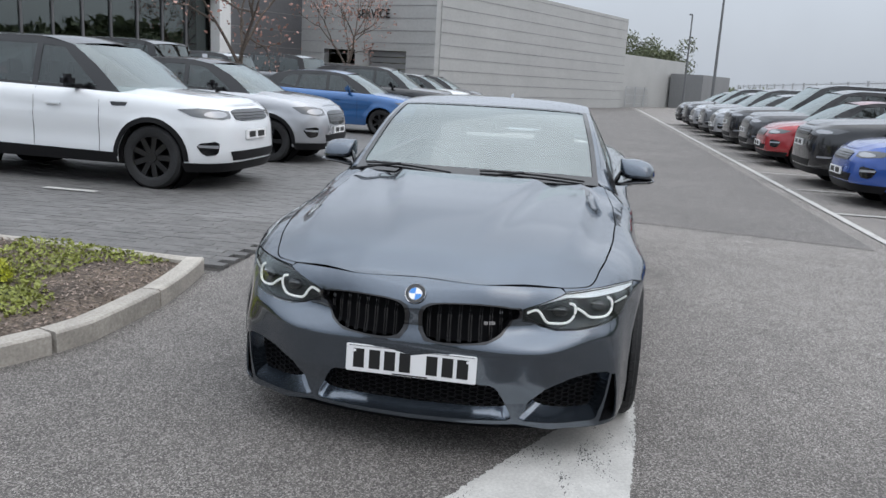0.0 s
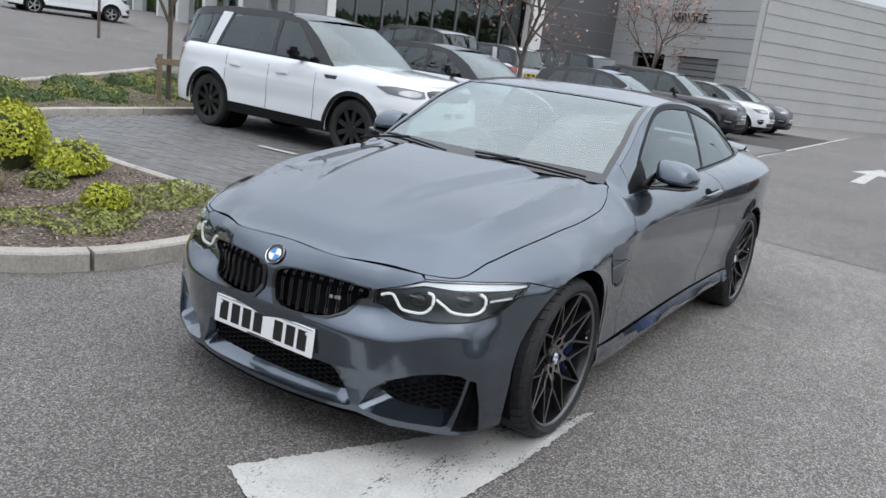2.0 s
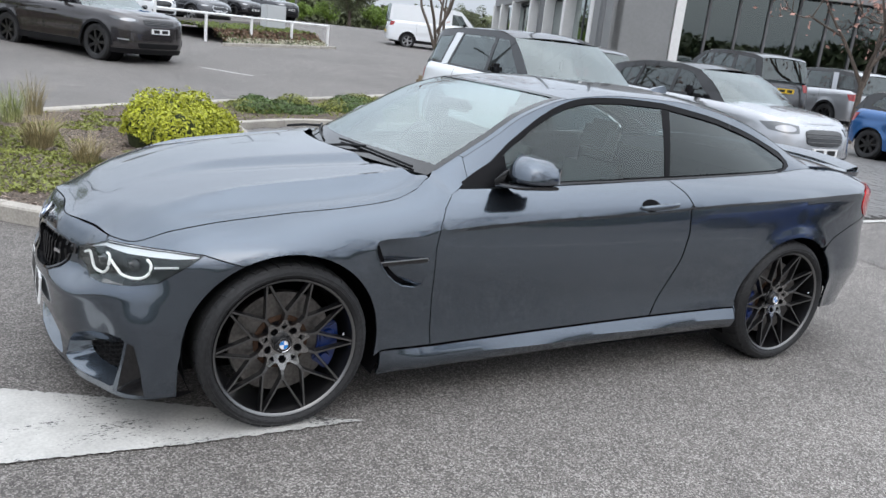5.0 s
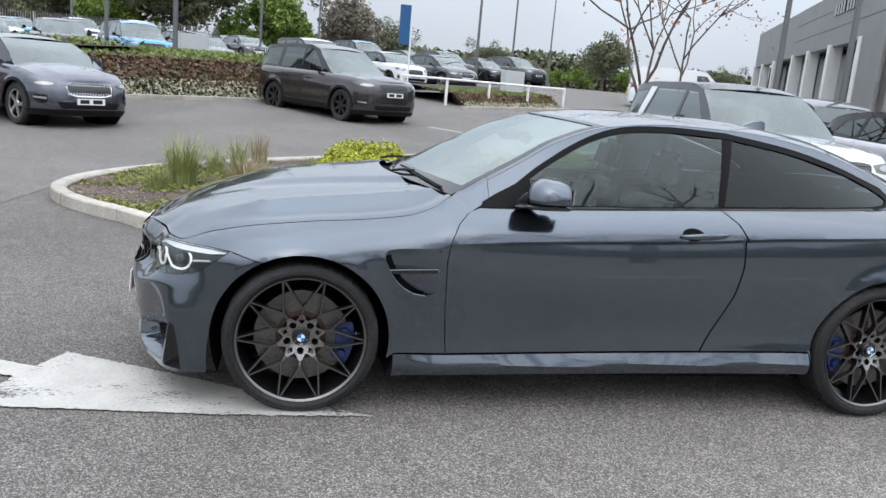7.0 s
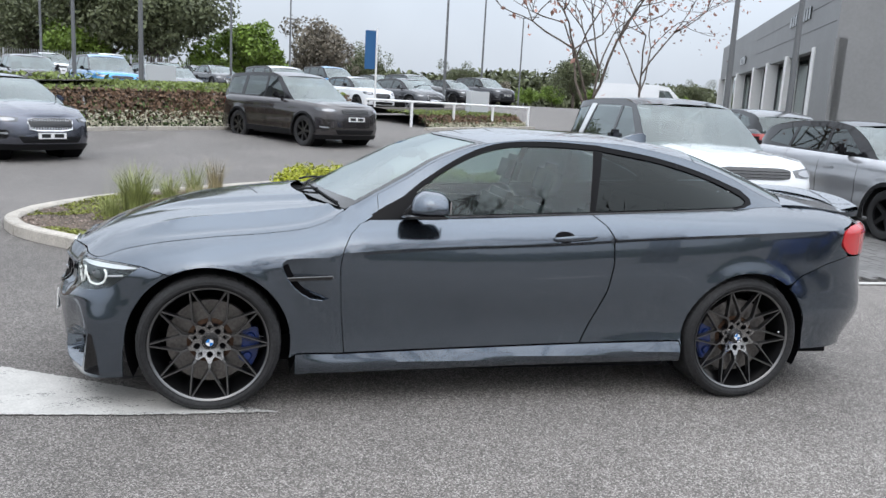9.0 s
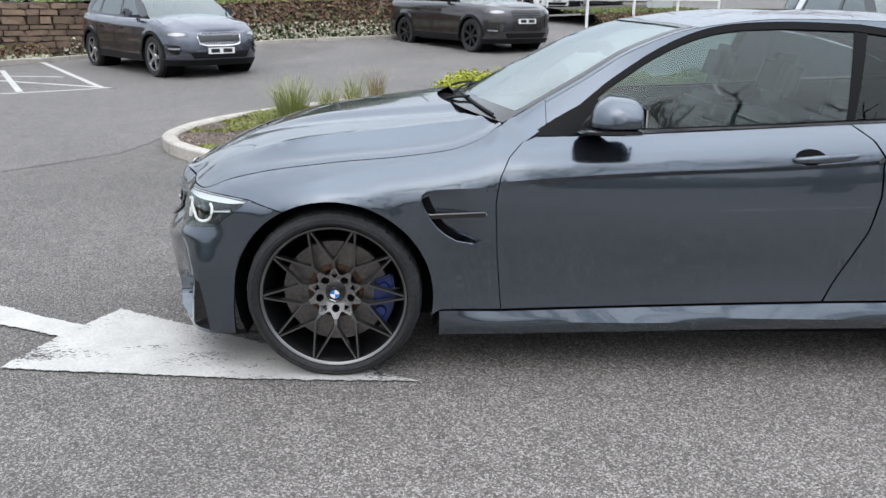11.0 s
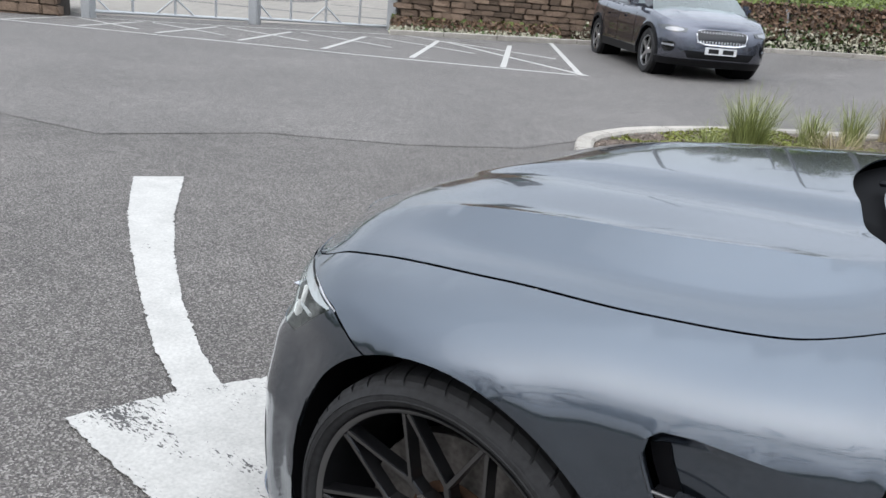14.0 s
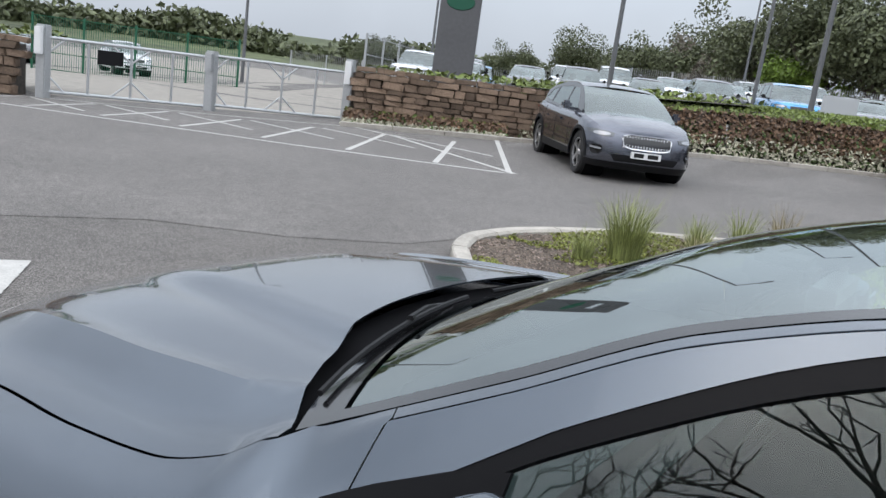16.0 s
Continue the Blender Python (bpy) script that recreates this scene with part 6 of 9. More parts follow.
def leaves(rs, points, normals, size, tilt=0.5, aspect=0.55):
    """Small pointed leaves at the points, turned about the normals."""
    n = len(points)
    rnd = rs.normal(size=(n, 3))
    nn = normals + tilt * rs.normal(size=(n, 3))
    nn /= np.linalg.norm(nn, axis=1, keepdims=True) + 1e-9
    t = np.cross(nn, rnd)
    t /= np.linalg.norm(t, axis=1, keepdims=True) + 1e-9
    b = np.cross(nn, t)
    s = size * rs.uniform(0.6, 1.3, (n, 1))
    v = np.stack([points - t * s, points + b * s * aspect + nn * s * 0.15, points + t * s, points - b * s * aspect + nn * s * 0.15], 1).reshape(-1, 3)
    f = [(4 * i, 4 * i + 1, 4 * i + 2, 4 * i + 3) for i in range(n)]
    return v, f


def bush_mesh(rs, lobes, count, size):
    """Points on a group of lobed mounds: (x, y, z, rx, ry, rz)."""
    pts, nor = [], []
    L = np.array(lobes)
    per = count // len(lobes)
    for c in L:
        d = rs.normal(size=(per, 3))
        d[:, 2] = np.abs(d[:, 2]) * 0.9 - 0.05
        d /= np.linalg.norm(d, axis=1, keepdims=True)
        bump = 1 + 0.10 * np.sin(d[:, :1] * 9 + c[0] * 7) * np.sin(d[:, 1:2] * 8 + 1) + 0.05 * rs.normal(size=(per, 1))
        p = c[:3] + d * c[3:] * bump * rs.uniform(0.86, 1.0, (per, 1))
        pts.append(p)
        nor.append(d)
    pts, nor = np.concatenate(pts), np.concatenate(nor)
    return leaves(rs, pts, nor, size)


def bush(name, label, x, y, lobes, count, size, material, seed, stem=True):
    ob = thing(name, label, "shrub", pose(x, y, soil_z(x, y) - 0.07), group="shrubs of the island")
    rs = np.random.RandomState(seed)
    v, f = bush_mesh(rs, lobes, count, size)
    mesh_ob("foliage", v, f, material, ob, smooth=False)
    # solid dark cores put the shade deep inside the foliage into colour
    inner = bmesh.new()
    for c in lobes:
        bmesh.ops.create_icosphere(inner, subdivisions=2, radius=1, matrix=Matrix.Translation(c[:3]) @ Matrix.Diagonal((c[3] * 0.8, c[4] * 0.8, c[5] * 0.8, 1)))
    part("twig", inner, M_SHADECORE, ob, smooth=True)
    bm = bmesh.new()
    for k in range(5):
        c = lobes[k % len(lobes)]
        tube(bm, [(rs.uniform(-0.05, 0.05), rs.uniform(-0.05, 0.05), -0.03), (c[0], c[1], c[2] * 0.8)], 0.012, 5, 0.006)
    part("stem", bm, M_BARK, ob)
    return ob


M_SHADECORE = mat("shrub_core_shade", (0.035, 0.045, 0.012), 0.9, grain=0.4, scale=30)
GOLD = "golden-green clipped shrub in the island bed"
bush("shrub", GOLD, 0.70, 4.75, [(0, 0, 0.22, 0.36, 0.34, 0.36), (0.22, 0.2, 0.22, 0.30, 0.30, 0.34)], 4200, 0.022, M_GOLD, 2)
bush("shrub", GOLD, 0.54, 5.40, [(0, 0, 0.22, 0.32, 0.32, 0.36), (0.3, 0.25, 0.26, 0.34, 0.32, 0.38)], 4000, 0.022, M_GOLD, 3)
bush("shrub", GOLD, 0.72, 6.2, [(0, 0, 0.25, 0.34, 0.34, 0.38), (0.42, 0.1, 0.25, 0.36, 0.34, 0.38)], 4000, 0.022, M_GOLD, 1)
bush("shrub", GOLD, 1.12, 5.35, [(0, 0, 0.2, 0.36, 0.34, 0.36)], 2600, 0.022, M_GOLD, 5)
bush("shrub", GOLD, 1.14, 4.35, [(0, 0, 0.12, 0.30, 0.28, 0.25), (-0.1, -0.06, 0.1, 0.22, 0.2, 0.2)], 2000, 0.02, M_GOLD, 4)
bush("shrub", "low green herb clump in the island bed", 0.72, 4.05, [(0, 0, 0.06, 0.18, 0.16, 0.14)], 700, 0.018, M_MOSS, 8)
bush("shrub", "small yellow-green shrub in the island bed", 0.62, 3.1, [(0, 0, 0.1, 0.17, 0.17, 0.15)], 1000, 0.017, M_GOLD, 6)
bush("shrub", "low green herb clump in the island bed", 0.36, 2.72, [(0, 0, 0.03, 0.15, 0.15, 0.09)], 700, 0.016, M_MOSS, 7)
bush("shrub", "low green shrub in the island bed", 1.7, 8.6, [(0, 0, 0.05, 0.25, 0.22, 0.18)], 900, 0.02, M_LEAF, 9)
rs_b = np.random.RandomState(21)
for k in range(26):
    x, y = 2.6 + rs_b.uniform(0, 5.6), 0.0
    y = 8.7 + rs_b.uniform(0.1, 0.9) * (1.2 + 0.55 * (x - 2))
    bush("shrub", "low green ground-cover shrub in the island bed", x, y, [(0, 0, 0.05, rs_b.uniform(0.25, 0.5), rs_b.uniform(0.25, 0.45), rs_b.uniform(0.1, 0.24))], 900, 0.024, M_LEAF if k % 3 else M_MOSS, 30 + k)


def tuft(label, x, y, h, r, count, material, seed, lean=0.35):
    count = int(count * 0.6)
    ob = thing("grass_tuft", label, "ornamental grass", pose(x, y, soil_z(x, y) - 0.01), group="grass tufts of the island")
    rs = np.random.RandomState(seed)
    v, f = [], []
    for k in range(count):
        a, q = rs.uniform(0, math.tau), r * math.sqrt(rs.uniform(0, 1)) * 0.35
        base = np.array([q * math.cos(a), q * math.sin(a), 0])
        a2 = a + rs.normal() * 0.6
        out = np.array([math.cos(a2), math.sin(a2), 0])
        hh, ll = h * rs.uniform(0.5, 1.1), lean * rs.uniform(0.3, 1.5) * h
        sidev = np.array([-out[1], out[0], 0]) * 0.0035
        for j in range(4):
            u = j / 3
            c = base + out * ll * u**2 + np.array([0, 0, hh * (u - 0.25 * u**3 * rs.uniform(0, 1.2))])
            w = 1 - 0.8 * u
            v += [c - sidev * w, c + sidev * w]
        b0 = len(v) - 8
        f += [(b0 + 2 * j, b0 + 2 * j + 1, b0 + 2 * j + 3, b0 + 2 * j + 2) for j in range(3)]
    mesh_ob("grass_blade", v, f, material, ob, smooth=False)
    return ob


tuft("tall green grass tuft in the island bed", -1.25, 5.15, 0.62, 0.4, 900, M_GRASS, 1)
tuft("green grass tuft in the island bed", -1.0, 6.35, 0.42, 0.3, 420, M_GRASS, 2)
tuft("green grass tuft in the island bed", -1.45, 4.75, 0.3, 0.25, 300, M_GRASS, 3)
tuft("thin green grass tuft in the island bed", -0.75, 7.0, 0.5, 0.3, 320, M_GRASS, 4)
tuft("pale dry grass tuft in the island bed", -0.55, 5.2, 0.42, 0.35, 600, M_DRY, 5, 0.6)
tuft("pale dry grass tuft in the island bed", -0.2, 4.4, 0.3, 0.3, 420, M_DRY, 6, 0.7)
tuft("pale dry grass tuft in the island bed", 0.25, 4.0, 0.22, 0.25, 300, M_DRY, 7, 0.7)
tuft("tall green grass tuft in the island bed", -0.5, 7.6, 0.55, 0.3, 260, M_DRY, 8, 0.3)
# low herbs, moss and bark chips strewn over the bed
rs = np.random.RandomState(5)
q = np.concatenate([np.stack([rs.uniform(-2.6, 9.3, 30000), rs.uniform(2, 14, 30000)], 1), np.stack([rs.uniform(-2.6, 2.0, 42000), rs.uniform(2, 8, 42000)], 1)])
q = q[inside(np.array(soil_poly), q)]
den = np.array([noise.noise((x * 0.8, y * 0.8, 7.0)) + 0.35 * noise.noise((x * 3, y * 3, 2.0)) for x, y in q])
green = q[(den > 0.16) | (q[:, 1] > 8.6) | ((q[:, 0] < -0.3) & (q[:, 1] > 3.4) & (den > -0.22)) | ((q[:, 1] < 3.4) & (q[:, 0] < 0.5) & (den > -0.05))]
pts = np.array([(x, y, soil_z(x, y) + 0.012) for x, y in green])
v, f = leaves(rs, pts, np.tile([0, 0, 1.0], (len(pts), 1)), 0.019, 0.9)
tagged(mesh_ob("ground_herbs", v, f, M_MOSS, smooth=False), "sparse low moss and herbs on the mulch", "ground cover", kind="stuff")
brown = q[den < 0.25][::2][:22000]
pts = np.array([(x, y, soil_z(x, y) + 0.008) for x, y in brown])
v, f = leaves(rs, pts, np.tile([0, 0, 1.0], (len(pts), 1)), 0.016, 0.35, 0.4)
M_CHIPS = leaf_material("strewn_bark_chip", (0.22, 0.17, 0.14), 0.75)
tagged(mesh_ob("bark_chips", v, f, M_CHIPS, smooth=False), "loose brown bark chips on the bed", "mulch", kind="stuff")


# ---- other vehicles ----
M_CARGLASS = glass("car_window", (0.22, 0.25, 0.25), 0.0, 0.09)
M_CABIN = mat("car_interior", (0.03, 0.03, 0.032), 0.8)
M_CARSCREEN = glass("car_windscreen", (0.42, 0.50, 0.50), 0.0, 0.11)
M_HEADD = mat("headlamp_housing", (0.10, 0.105, 0.11), 0.12, 0.5, coat=1.0)
M_CLADGREY = mat("grille_bar_grey", (0.06, 0.06, 0.062), 0.4)
M_HEAD = mat("headlamp_glass", (0.35, 0.36, 0.38), 0.1, 0.3, coat=1.0)
M_TAIL = mat("rear_lamp_red", (0.30, 0.01, 0.01), 0.15, coat=1.0)
M_YELLOW = mat("yellow_plate", (0.75, 0.50, 0.02), 0.4)
M_SILVER = mat("silver_rim", (0.45, 0.45, 0.46), 0.3, 0.85)
M_DKRIM = mat("black_rim", (0.012, 0.012, 0.013), 0.3, 0.3, coat=0.5)
PAINTS = {k: paint(k + "_car_paint", c, 0.06, 0.22, m) for k, c, m in (("white", (0.74, 0.76, 0.78), 0.0), ("black", (0.010, 0.010, 0.012), 0.2), ("silver", (0.42, 0.43, 0.45), 0.6), ("dark_grey", (0.055, 0.056, 0.062), 0.6),
          ("mid_grey", (0.16, 0.165, 0.175), 0.6), ("blue", (0.025, 0.11, 0.30), 0.4), ("bright_blue", (0.02, 0.075, 0.33), 0.3), ("red", (0.32, 0.012, 0.018), 0.3), ("sky_blue", (0.05, 0.30, 0.62), 0.3), ("brown_grey", (0.060, 0.054, 0.055), 0.75), ("steel_grey", (0.105, 0.112, 0.140), 0.9))}
wheel_kits = {}


def wheel_kit(r, rim_mat, spokes):
    key = (r, rim_mat.name, spokes)
    if key not in wheel_kits:
        bm = bmesh.new()
        k = r * 0.68
        lathe(bm, [(k, 0.0), (k + 0.02, -0.012), (r - 0.03, -0.014), (r, 0.02), (r, 0.2), (r - 0.03, 0.23), (k, 0.22)], 28)
        bmesh.ops.recalc_face_normals(bm, faces=bm.faces)
        o1 = part("tyre", bm, M_RUBBER)
        bm = bmesh.new()
        lathe(bm, [(k, 0.0), (k - 0.012, 0.006), (k - 0.02, 0.05), (k - 0.02, 0.14), (0.0, 0.14)], 28)
        bmesh.ops.recalc_face_normals(bm, faces=bm.faces)
        o2 = part("rim", bm, M_DARK)
        bm = bmesh.new()
        for i in range(spokes):
            a = i * math.tau / spokes
            prism(bm, [(0.04 * math.cos(a + 0.8), 0.04 * math.sin(a + 0.8)), (k * math.cos(a + 0.13), k * math.sin(a + 0.13)), (k * math.cos(a - 0.13), k * math.sin(a - 0.13)), (0.04 * math.cos(a - 0.8), 0.04 * math.sin(a - 0.8))], 0.012, 0.05)
        lathe(bm, [(0.0, 0.004), (0.06, 0.006), (0.075, 0.03)], 16)
        lathe(bm, [(k + 0.002, -0.002), (k - 0.014, 0.002), (k - 0.016, 0.03)], 28)
        o3 = part("spoke_star", bm, rim_mat, smooth=False)
        wheel_kits[key] = (o1.data, o2.data, o3.data)
        for o in (o1, o2, o3):
            bpy.data.objects.remove(o)
    return wheel_kits[key]


def make_car(name, label, sp, body, roof=None, rim=M_DKRIM, cladding=True, spokes=7, category="car", plate=M_WHITE, detail=True):
    """A car with its nose at x = 0 on the local axes, facing -x; its lower body is one shell wrapped round a plan outline."""
    L, W, fa, wb, r = sp["L"], sp["W"], sp["fa"], sp["wb"], sp["r"]
    cab, wins = sp["cab"], sp["wins"]
    car = thing(name, label, category)
    h = W / 2
    bl = sp.get("blunt", 0.0)
    plan = outline([(0, 0), (0.01, 0.42 * h), (0.05 + bl * 0.2, 0.66 * h), (0.16, 0.84 * h), (0.36, 0.94 * h), (0.7, 0.985 * h), (1.2, h), (L / 2, h), (L - 1.0, h), (L - 0.5, 0.985 * h), (L - 0.2, 0.93 * h), (L - 0.06, 0.78 * h), (L - 0.01, 0.5 * h), (L, 0)], 3)
    S = np.r_[0, np.cumsum(np.hypot(*np.diff(plan, axis=0).T))]
    n_x = np.maximum.accumulate(plan[:, 0] + np.arange(len(plan)) * 1e-9)
    s_of = lambda x: np.interp(x, n_x, S)
    TOPX = curve1(sp["top"])
    NOSE = curve1(sp["rake"])
    belt = float(TOPX(L * 0.6))

    def skin(s, z):
        s, z = np.asarray(s, float), np.asarray(z, float)
        x0, w0 = np.interp(s, S, plan[:, 0]), np.interp(s, S, plan[:, 1])
        e = 0.01
        tx, tw = np.interp(s + e, S, plan[:, 0]) - np.interp(s - e, S, plan[:, 0]), np.interp(s + e, S, plan[:, 1]) - np.interp(s - e, S, plan[:, 1])
        n = np.hypot(tx, tw) + 1e-9
        nx, nw = -tw / n, tx / n
        zt = TOPX(x0)
        front = np.clip((0.5 - x0) / 0.45, 0, 1)
        u = np.clip((z - (zt - 0.17)) / 0.17, 0, 1)
        d = 0.085 * (1 - np.sqrt(np.maximum(1 - 0.98 * u**2, 0))) * (1 - 0.4 * front)
        d = d + front * NOSE(z)
        d = d + 0.045 * np.clip((0.45 - z) / 0.25, 0, 1) ** 2 + 0.02 * np.clip((z - 0.75) / 0.35, 0, 1)
        d = d + 0.012 * np.exp(-(((z - 0.58) / 0.10) ** 2)) * (np.abs(x0 - fa - wb / 2) < wb / 2 - r * 0.8)
        d = d + 0.006 * (np.clip((z - (zt - 0.26)) / 0.02, 0, 1) - 1) * (front < 0.5)
        d = d + np.clip((x0 - L + 0.4) / 0.4, 0, 1) * 0.06 * np.clip((z - 0.6) / 0.5, 0, 1)
        for cx in (fa, fa + wb):
            d = d - 0.016 * np.exp(-(((np.hypot(x0 - cx, z - r) - r - 0.06) / 0.06) ** 2))
        return np.stack([x0 - nx * d, -(w0 - nw * d), z], -1)

    nose = lambda u, z: (lambda p: np.stack([p[..., 0], p[..., 1] * np.where(np.asarray(u) < 0, -1, 1), p[..., 2]], -1))(skin(np.abs(u), z))
    sxz = lambda poly: [(float(s_of(x)), z) for x, z in poly]
    rims = r + 0.045
    ss = np.linspace(0, S[-1], 70)
    top = [(float(s), float(TOPX(np.interp(s, S, plan[:, 0])))) for s in ss]
    clad = sp.get("sill", 0.27)
    low = [(float(S[-1]), 0.34)] + sxz([(L - 0.3, 0.32), (fa + wb + rims * 0.97, 0.30)] + arc((fa + wb, r), rims, -4, 184, 14) + [(fa + wb - rims, clad), (fa + rims, clad)] + arc((fa, r), rims, -4, 184, 14) + [(fa - rims * 0.98, 0.27), (0.2, 0.24)]) + [(0.0, 0.22)]
    panel("body_shell", top + low, skin, body, car, mirror=True, grid=(0.05, 0.04), rim=0.02)

    def face(pname, rows, material, label="", centre=(L / 2, 0, 0.75)):
        vs = [p for row in rows for p in row]
        n = len(rows[0])
        fs = [(i * n + j, i * n + j + 1, (i + 1) * n + j + 1, (i + 1) * n + j) for i in range(len(rows) - 1) for j in range(n - 1)]
        V = np.array(vs)
        F = np.array(fs)
        nr = np.cross(V[F[:, 1]] - V[F[:, 0]], V[F[:, 3]] - V[F[:, 0]])
        if np.sum(nr * (V[F].mean(1) - np.array(centre))) < 0:
            fs = [f[::-1] for f in fs]
        return mesh_ob(pname, vs, fs, material, car, label, sharp=50)

    def deck(s0, s1, n, crown):
        rows = []
        for s in np.linspace(s0, s1, n):
            p = skin(s, TOPX(np.interp(s, S, plan[:, 0])))
            w = max(-float(p[1]), 1e-4)
            c = crown * min(1.0, w / (0.7 * h))
            rows.append([(float(p[0]), w * v, float(p[2]) - 0.002 + c * (1 - abs(v) ** 2.4) + 0.012 * math.exp(-((abs(v) - 0.62) / 0.08) ** 2) * min(1, w / h)) for v in np.linspace(-1, 1, 25)])
        return rows

    face("bonnet", deck(0.0, float(s_of(cab[0][0] + 0.25)), 34, sp.get("crown", 0.06)), body)
    face("tail_top", deck(float(s_of(cab[-1][0] - 0.12)), float(S[-1]), 14, 0.02), body)

    def cabin(x, z):
        x, z = np.asarray(x, float), np.asarray(z, float)
        xx = np.clip(x, 0.9, L - 0.16)
        zt = TOPX(xx)
        w = -skin(s_of(xx), zt)[..., 1] - 0.012
        up = np.maximum(z - zt, -0.05)
        return np.stack([x, -(w - up * sp.get("lean", 0.3) + 0.05 * up * np.clip(0.6 - up, 0, 1)), z], -1)

    panel("pillar_frame", list(cab), cabin, (M_GLOSS if roof is None else roof) if sp.get("pillar", 1) else body, car, holes=[w for w in wins], mirror=True, grid=(0.07, 0.05), rim=0.01)
    for w in wins:
        panel("side_window", w, cabin, M_CARGLASS, car, mirror=True, step=0.12, rim=0, sink=0.006)
    if "cpillar" in sp:
        panel("rear_pillar", sp["cpillar"], cabin, body, car, mirror=True, step=0.08, rim=0.006, sink=-0.004)

    def strip(pname, pts, material, weight, crown):
        f = curve1([(i, x, z, w) for i, ((x, z), w) in enumerate(zip(pts, weight))])
        rows = []
        for i in np.linspace(0, len(pts) - 1, 4 * (len(pts) - 1) + 1):
            x, z, bx = f(i)
            y = -float(cabin(np.array(x), np.array(z))[1])
            rows.append([(x + bx * (1 - abs(v) ** 2.6), y * v, z + crown * (1 - v * v)) for v in np.linspace(-1, 1, 13)])
        return face(pname, rows, material)

    a, b = sp["roof"]
    strip("windscreen", cab[: a + 1], M_CARSCREEN, [-0.20] + [-0.10] * a, 0.012)
    strip("roof", cab[a: b + 1], roof or body, [-0.10 * (1 - i / (b - a)) + 0.03 * i / (b - a) for i in range(b - a + 1)], 0.035)
    strip("rear_window", cab[b:], M_CARGLASS, [0.03] * (len(cab) - b), 0.01)
    bm = bmesh.new()
    box(bm, fa + 0.35, L - 0.45, -W / 2 + 0.15, W / 2 - 0.15, 0.3, belt - 0.10)
    for x in (fa + wb * 0.5, fa + wb * 0.82):
        for y in (-0.36, 0.36):
            box(bm, x - 0.08, x + 0.08, y - 0.22, y + 0.22, belt - 0.3, belt + 0.10, 0.04)
            box(bm, x - 0.05, x + 0.05, y - 0.12, y + 0.12, belt + 0.10, belt + 0.28, 0.03)
    box(bm, 0.3, L - 0.3, -W / 2 + 0.25, W / 2 - 0.25, 0.24, 0.32)
    part("interior", bm, M_CABIN, car, smooth=False)
    # nose: lamps, grille, intakes and plate lie on the shell
    z0, z1 = sp["lamps"]
    q0, q1 = sp.get("lamp_span", (0.56, 0.98))
    for sg in (-1, 1):
        lamp = [(sg * (q0 * h + (0.0 if i else 0.03)), z) for i, z in enumerate((z1 - 0.015, z0 + 0.015))]
        lamp = [(sg * q0 * h, z1 - 0.02), (sg * (q0 + 0.02) * h, z0 + 0.015), (sg * (q0 + 0.2) * h, z0), (sg * (q1 + 0.12) * h, z0 + 0.03), (sg * (q1 + 0.30) * h, z1 - 0.005), (sg * (q1 + 0.05) * h, z1 + 0.012), (sg * (q0 + 0.22) * h, z1)]
        hl = panel("headlamp", lamp, nose, M_HEADD, car, grid=(0.06, 0.03), rim=0.02, sink=-0.007, label="clear headlamp")[0]
        c = np.array([(q0 + 0.26) * h * sg, (z0 + z1) / 2])
        hh = (z1 - z0) * 0.33
        inner = [(c[0] + (0.19 * math.cos(t)) * h, c[1] + hh * math.sin(t)) for t in np.linspace(0, math.tau, 14, endpoint=False)]
        panel("reflector", inner, nose, M_HEAD, hl, grid=(0.05, 0.03), rim=0.0, sink=-0.010)
    g0, g1, gw = sp["grille"]
    gw *= h
    panel("grille", rounded([(-gw, g1), (-gw * 0.9, g0), (gw * 0.9, g0), (gw, g1)], 0.15, 2), nose, M_GLOSS, car, grid=(0.06, 0.03), rim=0.02, sink=-0.008, label="black radiator grille")
    bars = [[(-gw * 0.92 + i * gw * 1.84 / 16, z) for z in (g0 + 0.015, g1 - 0.015)] for i in range(17)] if sp.get("chrome") else [[(u, g0 + (g1 - g0) * k / 4) for u in np.linspace(-gw * 0.9, gw * 0.9, 9)] for k in (1, 2, 3)]
    for line in bars:
        bm = bmesh.new()
        tube(bm, [Vector(nose(np.array(u), np.array(z))) + Vector((-0.012, 0, 0)) for u, z in line], 0.007, 5)
        part("grille_bar", bm, M_CHROME if sp.get("chrome") else M_CLADGREY, car)
    if sp.get("chrome"):
        bm = bmesh.new()
        ring = rounded([(-gw, g1), (-gw * 0.9, g0), (gw * 0.9, g0), (gw, g1)], 0.15, 2)
        tube(bm, [Vector(nose(np.array(u), np.array(z))) + Vector((-0.012, 0, 0)) for u, z in dense([tuple(map(float, p)) for p in ring], 0.05)], 0.012, 5)
        part("grille_frame", bm, M_CHROME, car, "bright grille frame")
    panel("lower_intake", [(-0.62 * h, 0.47), (-0.55 * h, 0.36), (0.55 * h, 0.36), (0.62 * h, 0.47)], nose, M_BLACK, car, grid=(0.08, 0.04), rim=0.02, sink=-0.006)
    for sg in (-1, 1):
        f = panel("fog_recess", rounded([(sg * 0.78 * h, 0.60), (sg * 0.80 * h, 0.44), (sg * 0.98 * h, 0.42), (sg * 1.08 * h, 0.56)], 0.2, 1), nose, M_GLOSS, car, grid=(0.05, 0.04), rim=0.0, sink=-0.006)[0]
        panel("fog_trim", [(sg * 0.80 * h, 0.545), (sg * 0.80 * h, 0.51), (sg * 1.03 * h, 0.52), (sg * 1.05 * h, 0.55)], nose, M_HEAD, f, grid=(0.05, 0.03), rim=0.01, sink=-0.012)
